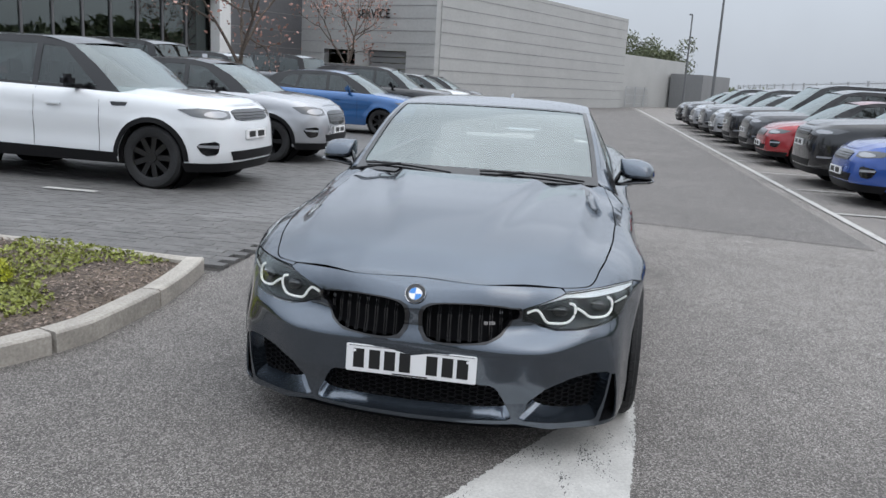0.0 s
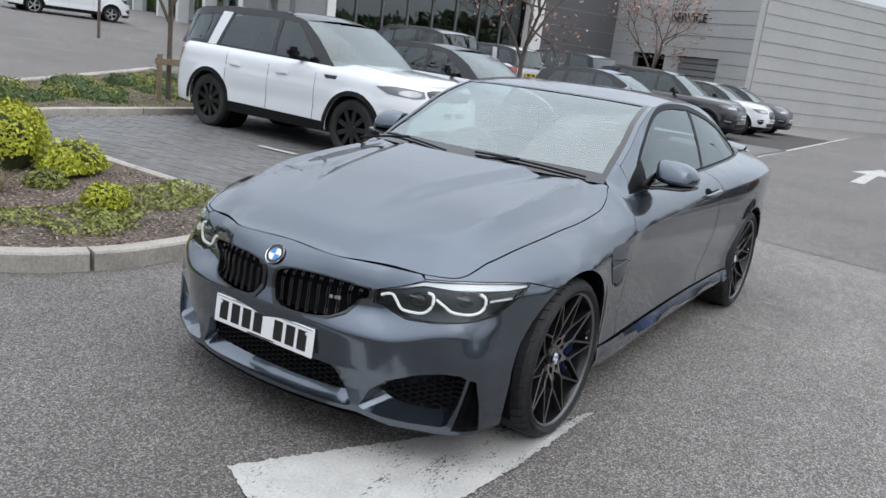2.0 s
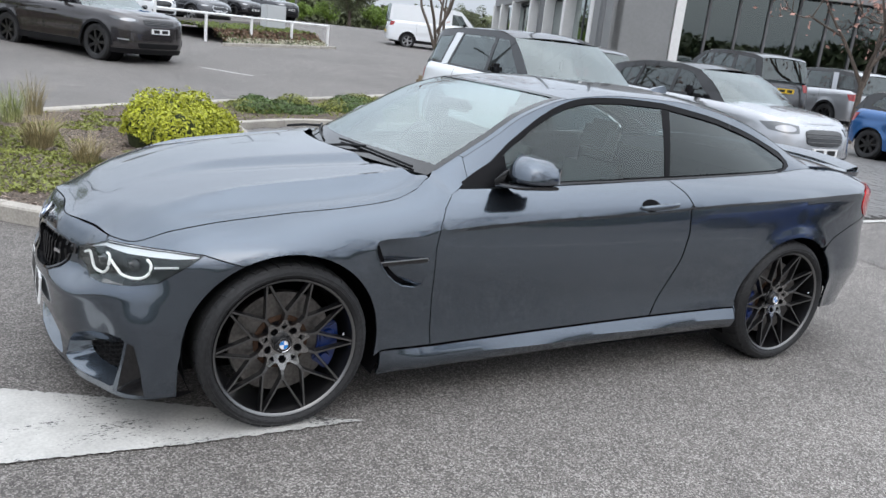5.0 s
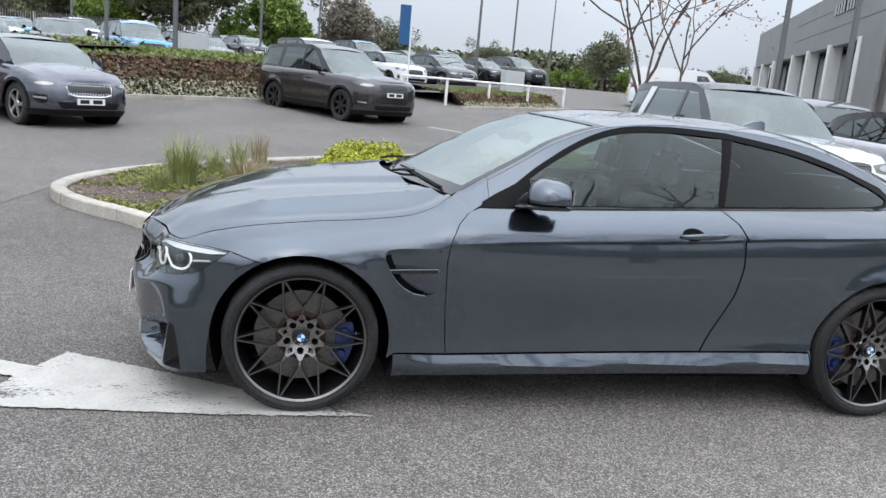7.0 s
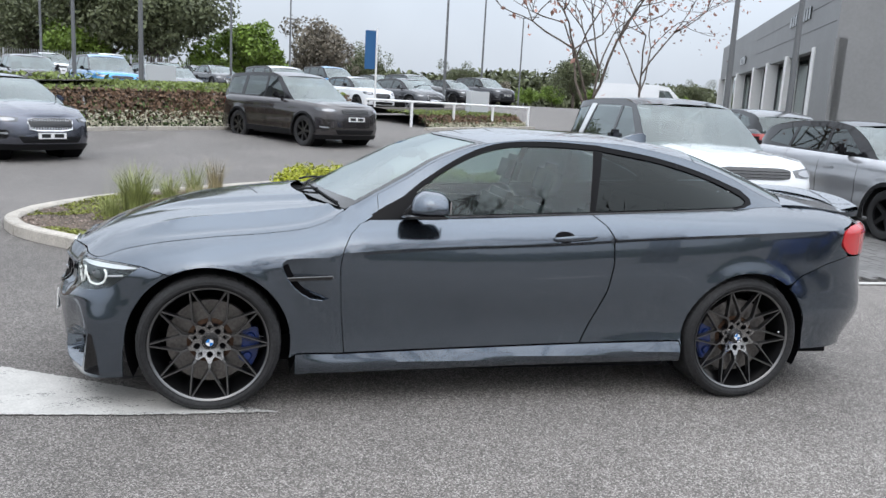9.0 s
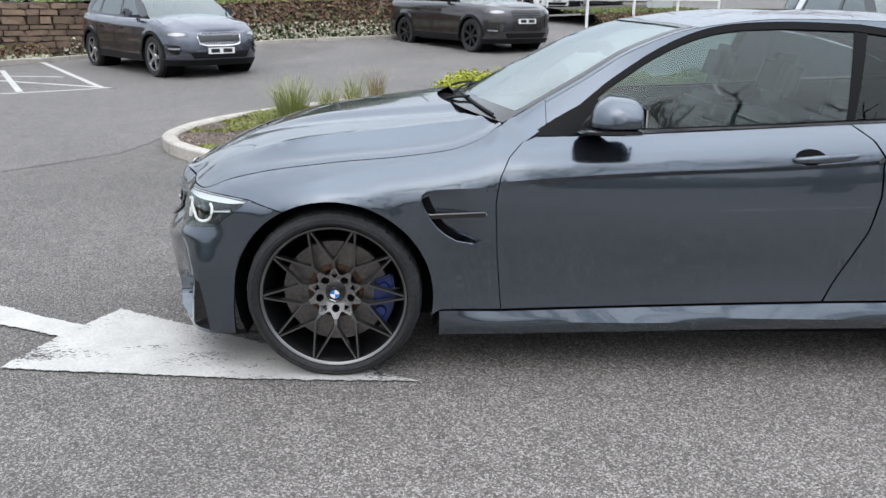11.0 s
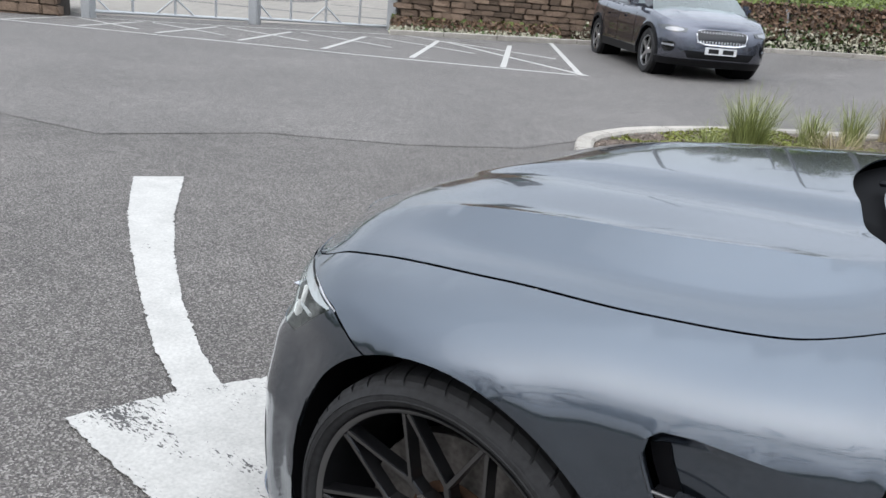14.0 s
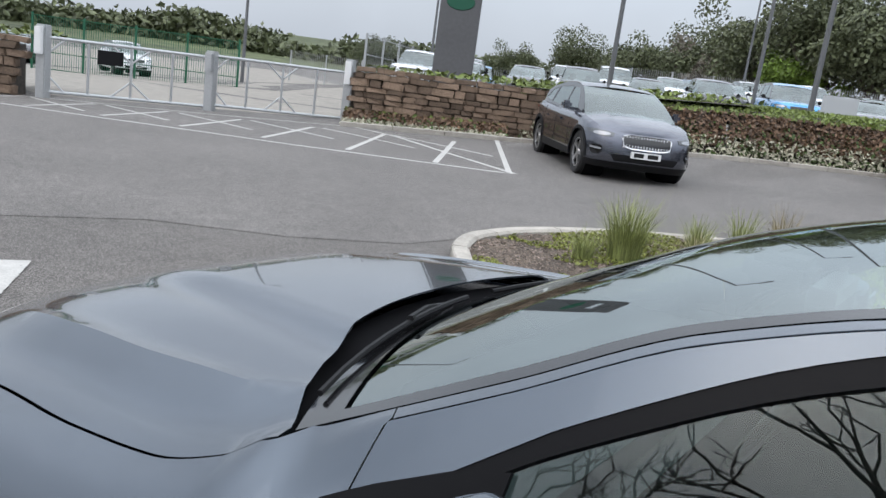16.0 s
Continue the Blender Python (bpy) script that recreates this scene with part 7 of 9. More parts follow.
    panel("chin", [(-1.25 * h, 0.335), (-1.2 * h, 0.23), (1.2 * h, 0.23), (1.25 * h, 0.335)], nose, M_BLACK, car, grid=(0.08, 0.04), rim=0.01, sink=-0.010, label="black lower bumper")
    zpl = sp.get("plate", 0.56)
    p = Vector(nose(np.array(0.0), np.array(zpl)))
    for nm, xx, m in (("front_plate", p.x - 0.014, M_WHITE), ("rear_plate", L + 0.008, M_YELLOW)):
        bm = bmesh.new()
        zz = zpl if nm == "front_plate" else zpl + 0.2
        box(bm, xx - 0.012, xx + 0.012, -0.26, 0.26, zz - 0.055, zz + 0.055)
        pl = part(nm, bm, m, car, "plate with dark bars", smooth=False)
        sx = -1 if nm == "front_plate" else 1
        for y0, y1 in ((-0.21, -0.03), (0.04, 0.21)):
            bm = bmesh.new()
            box(bm, xx + sx * 0.012 - 0.002, xx + sx * 0.012 + 0.002, y0, y1, zz - 0.035, zz + 0.035)
            part("plate_bar", bm, M_LETTER, pl, smooth=False)
    for sg in (-1, 1):
        lt = [(float(S[-1]) - 0.62 * h, belt - 0.06), (float(S[-1]) - 0.66 * h, belt - 0.26), (float(s_of(L - 0.22)), belt - 0.24), (float(s_of(L - 0.32)), belt - 0.07)]
        o = panel("tail_lamp", lt, skin, M_TAIL, car, grid=(0.06, 0.05), rim=0.02, sink=-0.008, label="red tail lamp")[0]
        if sg > 0:
            o.data.transform(Matrix.Diagonal((1, -1, 1, 1)))
            o.data.flip_normals()
        bm = bmesh.new()
        mx = cab[0][0] + 0.50
        yb = -float(cabin(np.array(mx), np.array(belt))[1])
        box(bm, mx, mx + 0.13, *sorted((sg * (yb + 0.10), sg * (yb + 0.29))), belt + 0.0, belt + 0.15, 0.045)
        box(bm, mx + 0.03, mx + 0.10, *sorted((sg * (yb - 0.02), sg * (yb + 0.14))), belt - 0.01, belt + 0.04)
        part("door_mirror", bm, M_GLOSS if (roof or sp.get("black_mirror")) else body, car)
        for hx in (fa + wb * 0.46, fa + wb * 0.80):
            bm = bmesh.new()
            q = skin(s_of(hx), np.array(belt - 0.20))
            box(bm, hx - 0.10, hx + 0.10, *sorted((sg * (-q[1] - 0.005), sg * (-q[1] + 0.03))), belt - 0.215, belt - 0.185, 0.008)
            part("door_handle", bm, body, car)
        for hx, z0_, z1_ in ((fa + wb * 0.24, 0.36, belt - 0.03), (fa + wb * 0.56, 0.36, belt - 0.02), (fa + wb * 0.87, 0.62, belt - 0.02)):
            bm = bmesh.new()
            pts = [Vector(skin(s_of(hx), np.array(z))) for z in np.linspace(z0_, z1_, 8)]
            tube(bm, [Vector((q.x, -sg * q.y, q.z)) for q in pts], 0.004, 4)
            part("door_gap", bm, M_DARK, car)
    if sp.get("wing_vent"):
        panel("wing_vent", sxz(sp["wing_vent"]), skin, M_GLOSS, car, mirror=True, step=0.06, rim=0.0, sink=-0.004)
    if cladding:
        for cx in (fa, fa + wb):
            ring = arc((cx, r), rims + 0.05, -2, 182, 16) + arc((cx, r), rims - 0.004, 182, -2, 16)
            panel("arch_cladding", sxz(ring), skin, M_BLACK, car, mirror=True, step=0.08, rim=0.01, sink=-0.010)
        skirt = [(fa + rims, clad - 0.02), (fa + wb - rims, clad - 0.02), (fa + wb - rims - 0.02, clad + 0.12), (fa + rims + 0.02, clad + 0.10)]
        panel("skirt", sxz(skirt), skin, M_BLACK, car, mirror=True, step=0.12, rim=0.01, sink=-0.010)
    kit = wheel_kit(r, rim, spokes)
    for cx in (fa, fa + wb):
        for sg in (-1, 1):
            wh = new("wheel")
            wh.parent = car
            wh.matrix_local = Matrix.Translation((cx, sg * (W / 2 - 0.025), r)) @ Matrix.Rotation(0 if sg < 0 else math.pi, 4, "Z")
            for nm, me in zip(("tyre", "rim", "spoke_star"), kit):
                o = new(nm, me)
                o.parent = wh
            bm = bmesh.new()
            lathe(bm, [(rims, 0.0), (rims, 0.35), (0.0, 0.35)], 20, m=Matrix.Translation((cx, sg * (W / 2 - 0.10), r)) @ Matrix.Rotation(0 if sg < 0 else math.pi, 4, "Z"))
            part("wheel_well", bm, M_DARK, car)
    return car


def place(car, x, y, hx, hy, z=0.0):
    """Puts a car's nose at x, y, heading along hx, hy."""
    car.matrix_world = pose(x, y, gz(x, y) + z, 0, 0, math.degrees(math.atan2(-hy, -hx)))


def place_wheel(car, sp, x, y, hx, hy, z=0.0):
    """Puts a car so that its front wheel on the right stands at x, y."""
    n = math.hypot(hx, hy)
    hx, hy = hx / n, hy / n
    d = sp["W"] / 2 - 0.1
    cx, cy = x - hy * d, y + hx * d
    place(car, cx + hx * sp["fa"], cy + hy * sp["fa"], hx, hy, z)


def spec(kind):
    if kind == "suv":
        return dict(L=4.6, W=1.9, fa=0.88, wb=2.74, r=0.37, lean=0.30, lamps=(0.84, 0.95), grille=(0.82, 0.95, 0.50), lamp_span=(0.53, 1.0), plate=0.66, sill=0.30, crown=0.07, wing_vent=[(1.17, 0.99), (1.40, 0.985), (1.36, 0.94), (1.19, 0.945)],
                    top=[(0, 0.98), (0.3, 1.02), (0.8, 1.06), (1.3, 1.09), (2.6, 1.12), (4.2, 1.15), (4.6, 1.12)], rake=[(0.2, 0.05), (0.45, 0.0), (0.75, 0.02), (0.9, 0.06), (1.0, 0.13)],
                    cab=[(1.30, 1.08), (1.68, 1.40), (2.02, 1.62), (2.5, 1.70), (3.4, 1.70), (4.15, 1.65), (4.36, 1.58), (4.53, 1.12)], roof=(2, 6), cpillar=[(3.62, 1.15), (3.80, 1.15), (3.64, 1.62), (3.44, 1.62)],
                    wins=[[(1.62, 1.14), (2.42, 1.15), (2.42, 1.60), (2.13, 1.58)], [(2.50, 1.15), (3.55, 1.17), (3.40, 1.61), (2.50, 1.61)], [(3.86, 1.19), (4.36, 1.20), (4.20, 1.54), (3.72, 1.58)]])
    if kind == "large_suv":
        return dict(L=5.0, W=2.02, fa=0.92, wb=2.99, r=0.40, lean=0.26, lamps=(0.90, 1.0), grille=(0.86, 0.99, 0.46), plate=0.74, sill=0.32, crown=0.06, black_mirror=True,
                    top=[(0, 1.03), (0.3, 1.08), (0.9, 1.13), (1.4, 1.16), (2.8, 1.19), (4.6, 1.21), (5.0, 1.18)], rake=[(0.2, 0.06), (0.5, 0.0), (0.85, 0.01), (1.0, 0.05), (1.05, 0.10)],
                    cab=[(1.42, 1.15), (1.88, 1.50), (2.2, 1.75), (2.7, 1.85), (3.8, 1.84), (4.5, 1.79), (4.74, 1.72), (4.93, 1.18)], roof=(2, 6),
                    wins=[[(1.82, 1.23), (2.72, 1.23), (2.72, 1.75), (2.40, 1.73)], [(2.8, 1.23), (3.75, 1.24), (3.68, 1.76), (2.8, 1.76)], [(3.9, 1.25), (4.72, 1.27), (4.55, 1.68), (3.82, 1.75)]])
    if kind == "crossover":
        return dict(L=4.3, W=1.77, fa=0.87, wb=2.6, r=0.34, lean=0.32, lamps=(0.76, 0.89), grille=(0.62, 0.84, 0.46), plate=0.54, crown=0.06,
                    top=[(0, 0.90), (0.3, 0.96), (0.8, 1.02), (1.2, 1.05), (2.5, 1.08), (4.0, 1.11), (4.3, 1.07)], rake=[(0.2, 0.05), (0.45, 0.0), (0.7, 0.02), (0.85, 0.07), (0.95, 0.14)],
                    cab=[(1.20, 1.04), (1.58, 1.32), (1.92, 1.48), (2.4, 1.54), (3.1, 1.53), (3.75, 1.44), (3.92, 1.38), (4.20, 1.08)], roof=(2, 6),
                    wins=[[(1.56, 1.10), (2.3, 1.11), (2.3, 1.45), (2.04, 1.43)], [(2.37, 1.11), (3.15, 1.12), (3.08, 1.45), (2.37, 1.46)], [(3.22, 1.13), (3.75, 1.18), (3.55, 1.37), (3.16, 1.43)]])
    if kind == "hatch":
        return dict(L=4.0, W=1.73, fa=0.84, wb=2.47, r=0.31, lean=0.32, lamps=(0.70, 0.80), grille=(0.64, 0.78, 0.44), plate=0.48, crown=0.05, sill=0.22,
                    top=[(0, 0.80), (0.3, 0.87), (0.8, 0.94), (1.1, 0.97), (2.3, 1.0), (3.7, 1.03), (4.0, 0.99)], rake=[(0.2, 0.05), (0.42, 0.0), (0.62, 0.02), (0.75, 0.07), (0.85, 0.14)],
                    cab=[(1.08, 0.96), (1.46, 1.24), (1.82, 1.41), (2.3, 1.47), (3.0, 1.45), (3.55, 1.37), (3.72, 1.30), (3.92, 1.0)], roof=(2, 6),
                    wins=[[(1.46, 1.02), (2.2, 1.03), (2.2, 1.38), (1.94, 1.36)], [(2.27, 1.03), (3.0, 1.04), (2.92, 1.37), (2.27, 1.39)], [(3.08, 1.06), (3.5, 1.12), (3.3, 1.32), (3.0, 1.36)]])
    if kind == "electric":
        return dict(L=4.68, W=1.9, fa=0.85, wb=2.99, r=0.37, lean=0.36, lamps=(0.73, 0.82), grille=(0.58, 0.80, 0.46), lamp_span=(0.60, 1.0), plate=0.49, chrome=True, crown=0.09, sill=0.30,
                    top=[(0, 0.82), (0.25, 0.89), (0.6, 0.97), (1.05, 1.03), (2.4, 1.05), (4.2, 1.10), (4.68, 1.06)], rake=[(0.2, 0.06), (0.42, 0.0), (0.6, 0.01), (0.78, 0.05), (0.9, 0.12)],
                    cab=[(1.02, 1.02), (1.52, 1.34), (1.9, 1.50), (2.4, 1.56), (3.1, 1.54), (3.8, 1.44), (4.1, 1.36), (4.52, 1.09)], roof=(2, 6),
                    wins=[[(1.52, 1.08), (2.4, 1.09), (2.4, 1.47), (2.0, 1.45)], [(2.47, 1.09), (3.45, 1.12), (3.35, 1.44), (2.47, 1.48)], [(3.55, 1.14), (4.05, 1.18), (3.8, 1.36), (3.45, 1.42)]])
    if kind == "van":
        return dict(L=5.0, W=1.96, fa=0.95, wb=3.1, r=0.33, lean=0.08, lamps=(0.80, 0.98), grille=(0.66, 0.90, 0.40), plate=0.5, pillar=0, crown=0.05,
                    top=[(0, 1.0), (0.25, 1.08), (0.65, 1.16), (0.9, 1.2), (2.0, 1.22), (4.6, 1.22), (5.0, 1.2)], rake=[(0.2, 0.05), (0.5, 0.0), (0.9, 0.05), (1.05, 0.12)],
                    cab=[(0.8, 1.19), (1.15, 1.55), (1.5, 1.88), (2.0, 1.97), (3.2, 1.98), (4.4, 1.97), (4.88, 1.94), (4.95, 1.2)], roof=(2, 6), wins=[[(1.15, 1.26), (1.95, 1.26), (1.95, 1.75), (1.5, 1.72)]])


big_disco = make_car("white_suv", "white sport utility vehicle with black roof and black wheels", spec("suv"), PAINTS["white"], M_GLOSS, M_DKRIM, True, 9)
place_wheel(big_disco, spec("suv"), 4.95, 4.40, -0.03, -1, 0.03)
peug = make_car("silver_crossover", "silver crossover with black roof parked on block paving", spec("crossover"), PAINTS["silver"], M_GLOSS, M_DKRIM, True, 5)
place(peug, 9.15, 3.5, 0.0, -1, 0.03)
fabia = make_car("blue_hatchback", "blue metallic hatchback parked in a bay", spec("hatch"), PAINTS["blue"], None, M_DKRIM, False, 7)
place(fabia, 16.2, 3.6, 0.0, -1, 0.03)
ipace = make_car("grey_electric_car", "dark grey electric car with slatted grille and bright wheels", spec("electric"), PAINTS["steel_grey"], None, M_SILVER, True, 5)
place_wheel(ipace, spec("electric"), -4.82, 11.35, 0.676, -0.737)
rrover = make_car("brown_grey_suv", "large brown-grey sport utility vehicle with black wheels", spec("large_suv"), PAINTS["brown_grey"], None, M_DKRIM, True, 7)
place_wheel(rrover, spec("large_suv"), 1.18, 16.18, 0.564, -0.826)
van = make_car("white_van", "white panel van by the showroom", spec("van"), PAINTS["white"], PAINTS["white"], M_SILVER, True, 5, category="van")
van.matrix_world = pose(20.5, 31.2, gz(19, 31), 0, 0, math.degrees(math.atan2(0.3, -0.95)))
models = {"suv": big_disco, "crossover": peug, "hatch": fabia, "electric": ipace, "large_suv": rrover}
TELL = {"suv": "sport utility vehicle", "crossover": "crossover", "hatch": "hatchback", "electric": "sloping-roofed car", "large_suv": "large sport utility vehicle"}
SWAP = {big_disco: ("white", True), peug: ("silver", True), fabia: ("blue", False), ipace: ("steel_grey", False), rrover: ("brown_grey", False)}


def again(kind, color, x, y, hx, hy, where, group):
    """Another car of a kind in another paint."""
    src = models[kind]
    c = copy_thing(src, Matrix())
    c.name = color + "_" + {"suv": "suv", "crossover": "crossover", "hatch": "hatchback", "electric": "car", "large_suv": "suv"}[kind]
    was, black_roof = SWAP[src]
    for o in c.children_recursive:
        if o.type == "MESH" and o.material_slots and o.material_slots[0].material in (PAINTS[was], M_GLOSS) and (o.material_slots[0].material == PAINTS[was] or o.name.startswith("roof")):
            o.material_slots[0].link = "OBJECT"
            o.material_slots[0].material = PAINTS[color]
    tagged(c, color.replace("_", " ") + " " + TELL[kind] + " " + where, "car", group)
    place(c, x, y, hx, hy)
    return c


# bays along the aisle: further cars beyond the hatchback, and the row on the other side
for kind, color, x in (("suv", "black", 21.4), ("crossover", "white", 25.4), ("crossover", "dark_grey", 28.6)):
    again(kind, color, x, 3.6, 0, -1, "parked in a bay of the aisle", "cars in the bays before the showroom")
again("crossover", "dark_grey", 11.9, 15.2, 0.1, 1, "parked before the showroom", "cars close to the showroom")
again("large_suv", "dark_grey", 18.2, 15.6, 0.2, 1, "parked before the showroom", "cars close to the showroom")
again("suv", "silver", 21.6, 14.8, 0.2, 1, "parked before the showroom", "cars close to the showroom")
again("large_suv", "mid_grey", 25.2, 14.0, 0.2, 1, "parked before the showroom", "cars close to the showroom")
again("suv", "black", 29.0, 12.6, 0.2, 1, "parked before the showroom", "cars close to the showroom")
for kind, color, x in (("hatch", "bright_blue", 9.2), ("large_suv", "black", 11.6), ("hatch", "red", 15.2), ("suv", "dark_grey", 17.3), ("large_suv", "black", 20.0), ("crossover", "silver", 22.8), ("suv", "mid_grey", 25.5), ("crossover", "silver", 28.2), ("suv", "dark_grey", 30.9), ("crossover", "black", 33.6)):
    again(kind, color, x, -4.3, 0, 1, "in the row along the fence", "cars in the row along the fence")
for kind, color, x, y in (("hatch", "bright_blue", 48.5, 2.6), ("crossover", "black", 47.5, 5.0), ("suv", "dark_grey", 46.5, 7.0)):
    again(kind, color, x, y, -0.9, -0.4, "parked by the far wall", "cars by the far wall")

# the stock compound behind the bank
rs = np.random.RandomState(11)
cols = ["white", "black", "silver", "dark_grey", "mid_grey", "white", "dark_grey", "sky_blue", "black", "silver", "white", "sky_blue"]
kinds = ["suv", "large_suv", "crossover", "electric", "suv", "hatch"]
n = 0
for (x0, y0), (x1, y1), cnt in (((-25, 27.5), (-3.0, 31.5), 9), ((-27, 35), (-5, 40), 9), ((-32, 43), (-2, 50), 10), ((-36, 52), (-4, 59), 9), ((2.2, 29.5), (8.0, 33.5), 3), ((9.5, 40), (15, 45), 3), ((5, 42), (12, 56), 3)):
    for k in range(cnt):
        t = k / max(1, cnt - 1)
        x, y = x0 + (x1 - x0) * t + rs.uniform(-0.2, 0.2), y0 + (y1 - y0) * t + rs.uniform(-0.2, 0.2)
        if (n * 7) % 11 == 0 and cnt > 4:
            n += 1
            continue
        again(kinds[n % 6], cols[(n * 5) % 12], x, y, 0.45 + rs.uniform(-0.05, 0.05), -0.89, "standing in the stock compound", "cars in the stock compound")
        n += 1
for x, y in ((-35.39, 14.83), (-39.22, 18.88), (-32.3, 20.75)):
    again("hatch", "dark_grey" if x < -38 else "white", x, y, 0.9, -0.3, "parked beyond the gate", "cars beyond the gate")

# ---- showroom building ----
BA, BB = Vector((0.414, 0.91, 0)).normalized(), Vector((0.91, -0.414, 0)).normalized()
B0 = Vector((18.8, 21.3, 0))
BM = Matrix.Translation(B0) @ Matrix(((BB.x, BA.x, 0, 0), (BB.y, BA.y, 0, 0), (0, 0, 1, 0), (0, 0, 0, 1)))
M_CLAD = mat("grey_cladding", (0.22, 0.223, 0.225), 0.5, 0.2, grain=0.05, scale=8, vary=0.06, object_vary=0.05)
M_CLADL = mat("light_grey_cladding", (0.40, 0.40, 0.39), 0.55, 0.1, grain=0.05, scale=8, vary=0.05, object_vary=0.04)
M_CLADD = mat("dark_cladding", (0.10, 0.10, 0.105), 0.5, grain=0.08, scale=8, vary=0.08, object_vary=0.06)
M_COLW = mat("white_column", (0.68, 0.68, 0.67), 0.6, grain=0.05, scale=10)
M_SHOP = glass("showroom_glass", (0.30, 0.36, 0.35), 0.0, 0.14)
M_INSIDE = mat("showroom_inside", (0.16, 0.16, 0.155), 0.9, grain=0.2, scale=2)
build = thing("showroom", "grey clad car showroom with glass front and workshop", "building")
ZB, ZT, ZE = -0.2, 7.4, 5.9


def bpart(name, p0, p1, q0, q1, z0, z1, material, label="", bevel=0.0, parent=None):
    bm = bmesh.new()
    box(bm, p0, p1, q0, q1, z0, z1, bevel)
    o = part(name, bm, material, parent or build, label, smooth=False)
    o.data.transform(BM)
    return o


bpart("core_wall", 3.5, 21.5, 9.0, 41.5, ZB, ZT - 0.3, M_INSIDE)
bpart("roof", 2.3, 22.2, 4.1, 42, ZT - 0.4, ZT - 0.1, M_CLADD)
# front: fascia above glass
bpart("fascia", 2.0, 16.6, 3.8, 4.2, 4.9, ZT, M_CLAD, "grey fascia panel")
bpart("corner_pier", 2.0, 4.6, 3.75, 4.6, ZB, 4.9, M_CLAD, "grey corner pier")
bpart("corner_pier", 1.95, 2.4, 3.75, 7.0, ZB, 4.9, M_CLAD, "grey corner pier")
bpart("column", 4.65, 5.05, 3.7, 4.2, ZB, 4.9, M_COLW, "white column")
bpart("column", 15.9, 16.6, 3.6, 4.3, ZB, ZT, M_COLW, "white column")
for k in range(8):
    p = 5.05 + k * (15.9 - 5.05) / 8
    bpart("pane", p + 0.04, p + (15.9 - 5.05) / 8 - 0.04, 4.5, 4.53, 0.2, 4.9, M_SHOP, "tinted showroom pane")
    bpart("mullion", p - 0.05, p + 0.05, 4.42, 4.6, ZB, 4.9, M_CLADD)
bpart("showroom_floor", 4.0, 16.5, 4.6, 9.0, ZB, 0.3, M_INSIDE)
bpart("dark_wall", 16.6, 21.9, 3.9, 4.3, ZB, ZT, M_CLADD, "dark recessed wall")
for z in np.arange(0.8, 7.2, 0.9):
    bpart("panel_joint", 16.6, 21.9, 3.885, 3.9, z, z + 0.03, M_CLAD)
# side towards the lane
bpart("fascia", 2.0, 2.4, 4.2, 24, 4.7, ZT, M_CLAD, "grey fascia panel")
bpart("fascia", 2.02, 2.4, 24, 42, 4.7, ZT, M_CLAD, "grey fascia panel")
for q in (7.0, 13, 18.5, 23.4, 31, 37, 41.5):
    bpart("column", 1.9, 2.5, q, q + 0.6, ZB, 4.8, M_COLW, "white column")
for q in np.arange(7.6, 41, 2.7):
    bpart("pane", 3.0, 3.03, q + 0.05, q + 2.65, 0.5, 4.7, M_SHOP, "tinted showroom pane")
    bpart("mullion", 2.95, 3.1, q - 0.05, q + 0.05, ZB, 4.7, M_CLADD)
for z in (5.6, 6.5):
    bpart("panel_joint", 1.985, 2.0, 4.2, 24, z, z + 0.03, M_CLADD)
for k, q in enumerate((9.0, 9.55, 10.1, 10.65, 11.4, 11.95, 12.5, 13.05)):
    bpart("sign_bar", 1.93, 1.99, q, q + 0.36, 6.2, 6.75, M_GLOSS, "dark sign bar")
for k, q in enumerate((28.0, 28.6, 29.2, 29.8)):
    bpart("sign_bar", 1.93, 1.99, q, q + 0.4, 5.3, 5.8, M_GLOSS, "dark sign bar")
# workshop block: gable with two doors, long wall
bpart("workshop_wall", 21.9, 22.3, -5.35, -3.55, ZB, ZE + 0.6, M_CLADL, "light grey clad wall")
bpart("workshop_wall", 21.9, 22.3, -1.0, -0.1, ZB, ZE + 0.6, M_CLADL)
bpart("workshop_wall", 21.9, 22.3, 2.15, 3.9, ZB, ZE + 0.6, M_CLADL)
bpart("workshop_wall", 21.9, 22.3, -3.55, -1.0, 2.7, ZE + 0.6, M_CLADL)
bpart("workshop_wall", 21.9, 22.3, -0.1, 2.15, 2.7, ZE + 0.6, M_CLADL)
# near-black sheet stands for the unlit inside behind the opening
bpart("doorway", 24.0, 24.1, -0.3, 2.4, ZB, 2.8, M_DARK, "dark sheet for the unlit inside of the open workshop door")
for z in np.arange(0.0, 2.7, 0.3):
    bpart("shutter_slat", 22.05, 22.12, -3.55, -1.0, z, z + 0.26, M_CLAD, "grey roller shutter slat")
bpart("long_wall", 22.3, 46, -5.4, -5.1, ZB, ZE + 0.5, M_CLADL, "long light grey clad wall")
bpart("workshop_roof", 22.0, 46, -5.1, 20, ZE + 0.2, ZE + 0.4, M_CLADD)
for z in np.arange(0.6, 6.2, 0.62):
    bpart("panel_joint", 22.3, 46, -5.418, -5.4, z, z + 0.025, M_CLAD)
    bpart("panel_joint", 21.882, 21.9, -5.35, 3.9, z + 0.01, z + 0.03, M_CLAD)
bpart("annex", 46, 62, -4.6, 8, ZB, 4.0, M_CLADL, "lower end of the building")
bpart("annex", 58, 66, -7.6, -4.8, ZB, 2.9, M_CLAD)
cu = bpy.data.curves.new("sign", "FONT")
cu.body, cu.size, cu.extrude = "SERVICE", 0.62, 0.02
cu.materials.append(M_GLOSS)
sign = new("sign_lettering", cu)
sign.parent = build
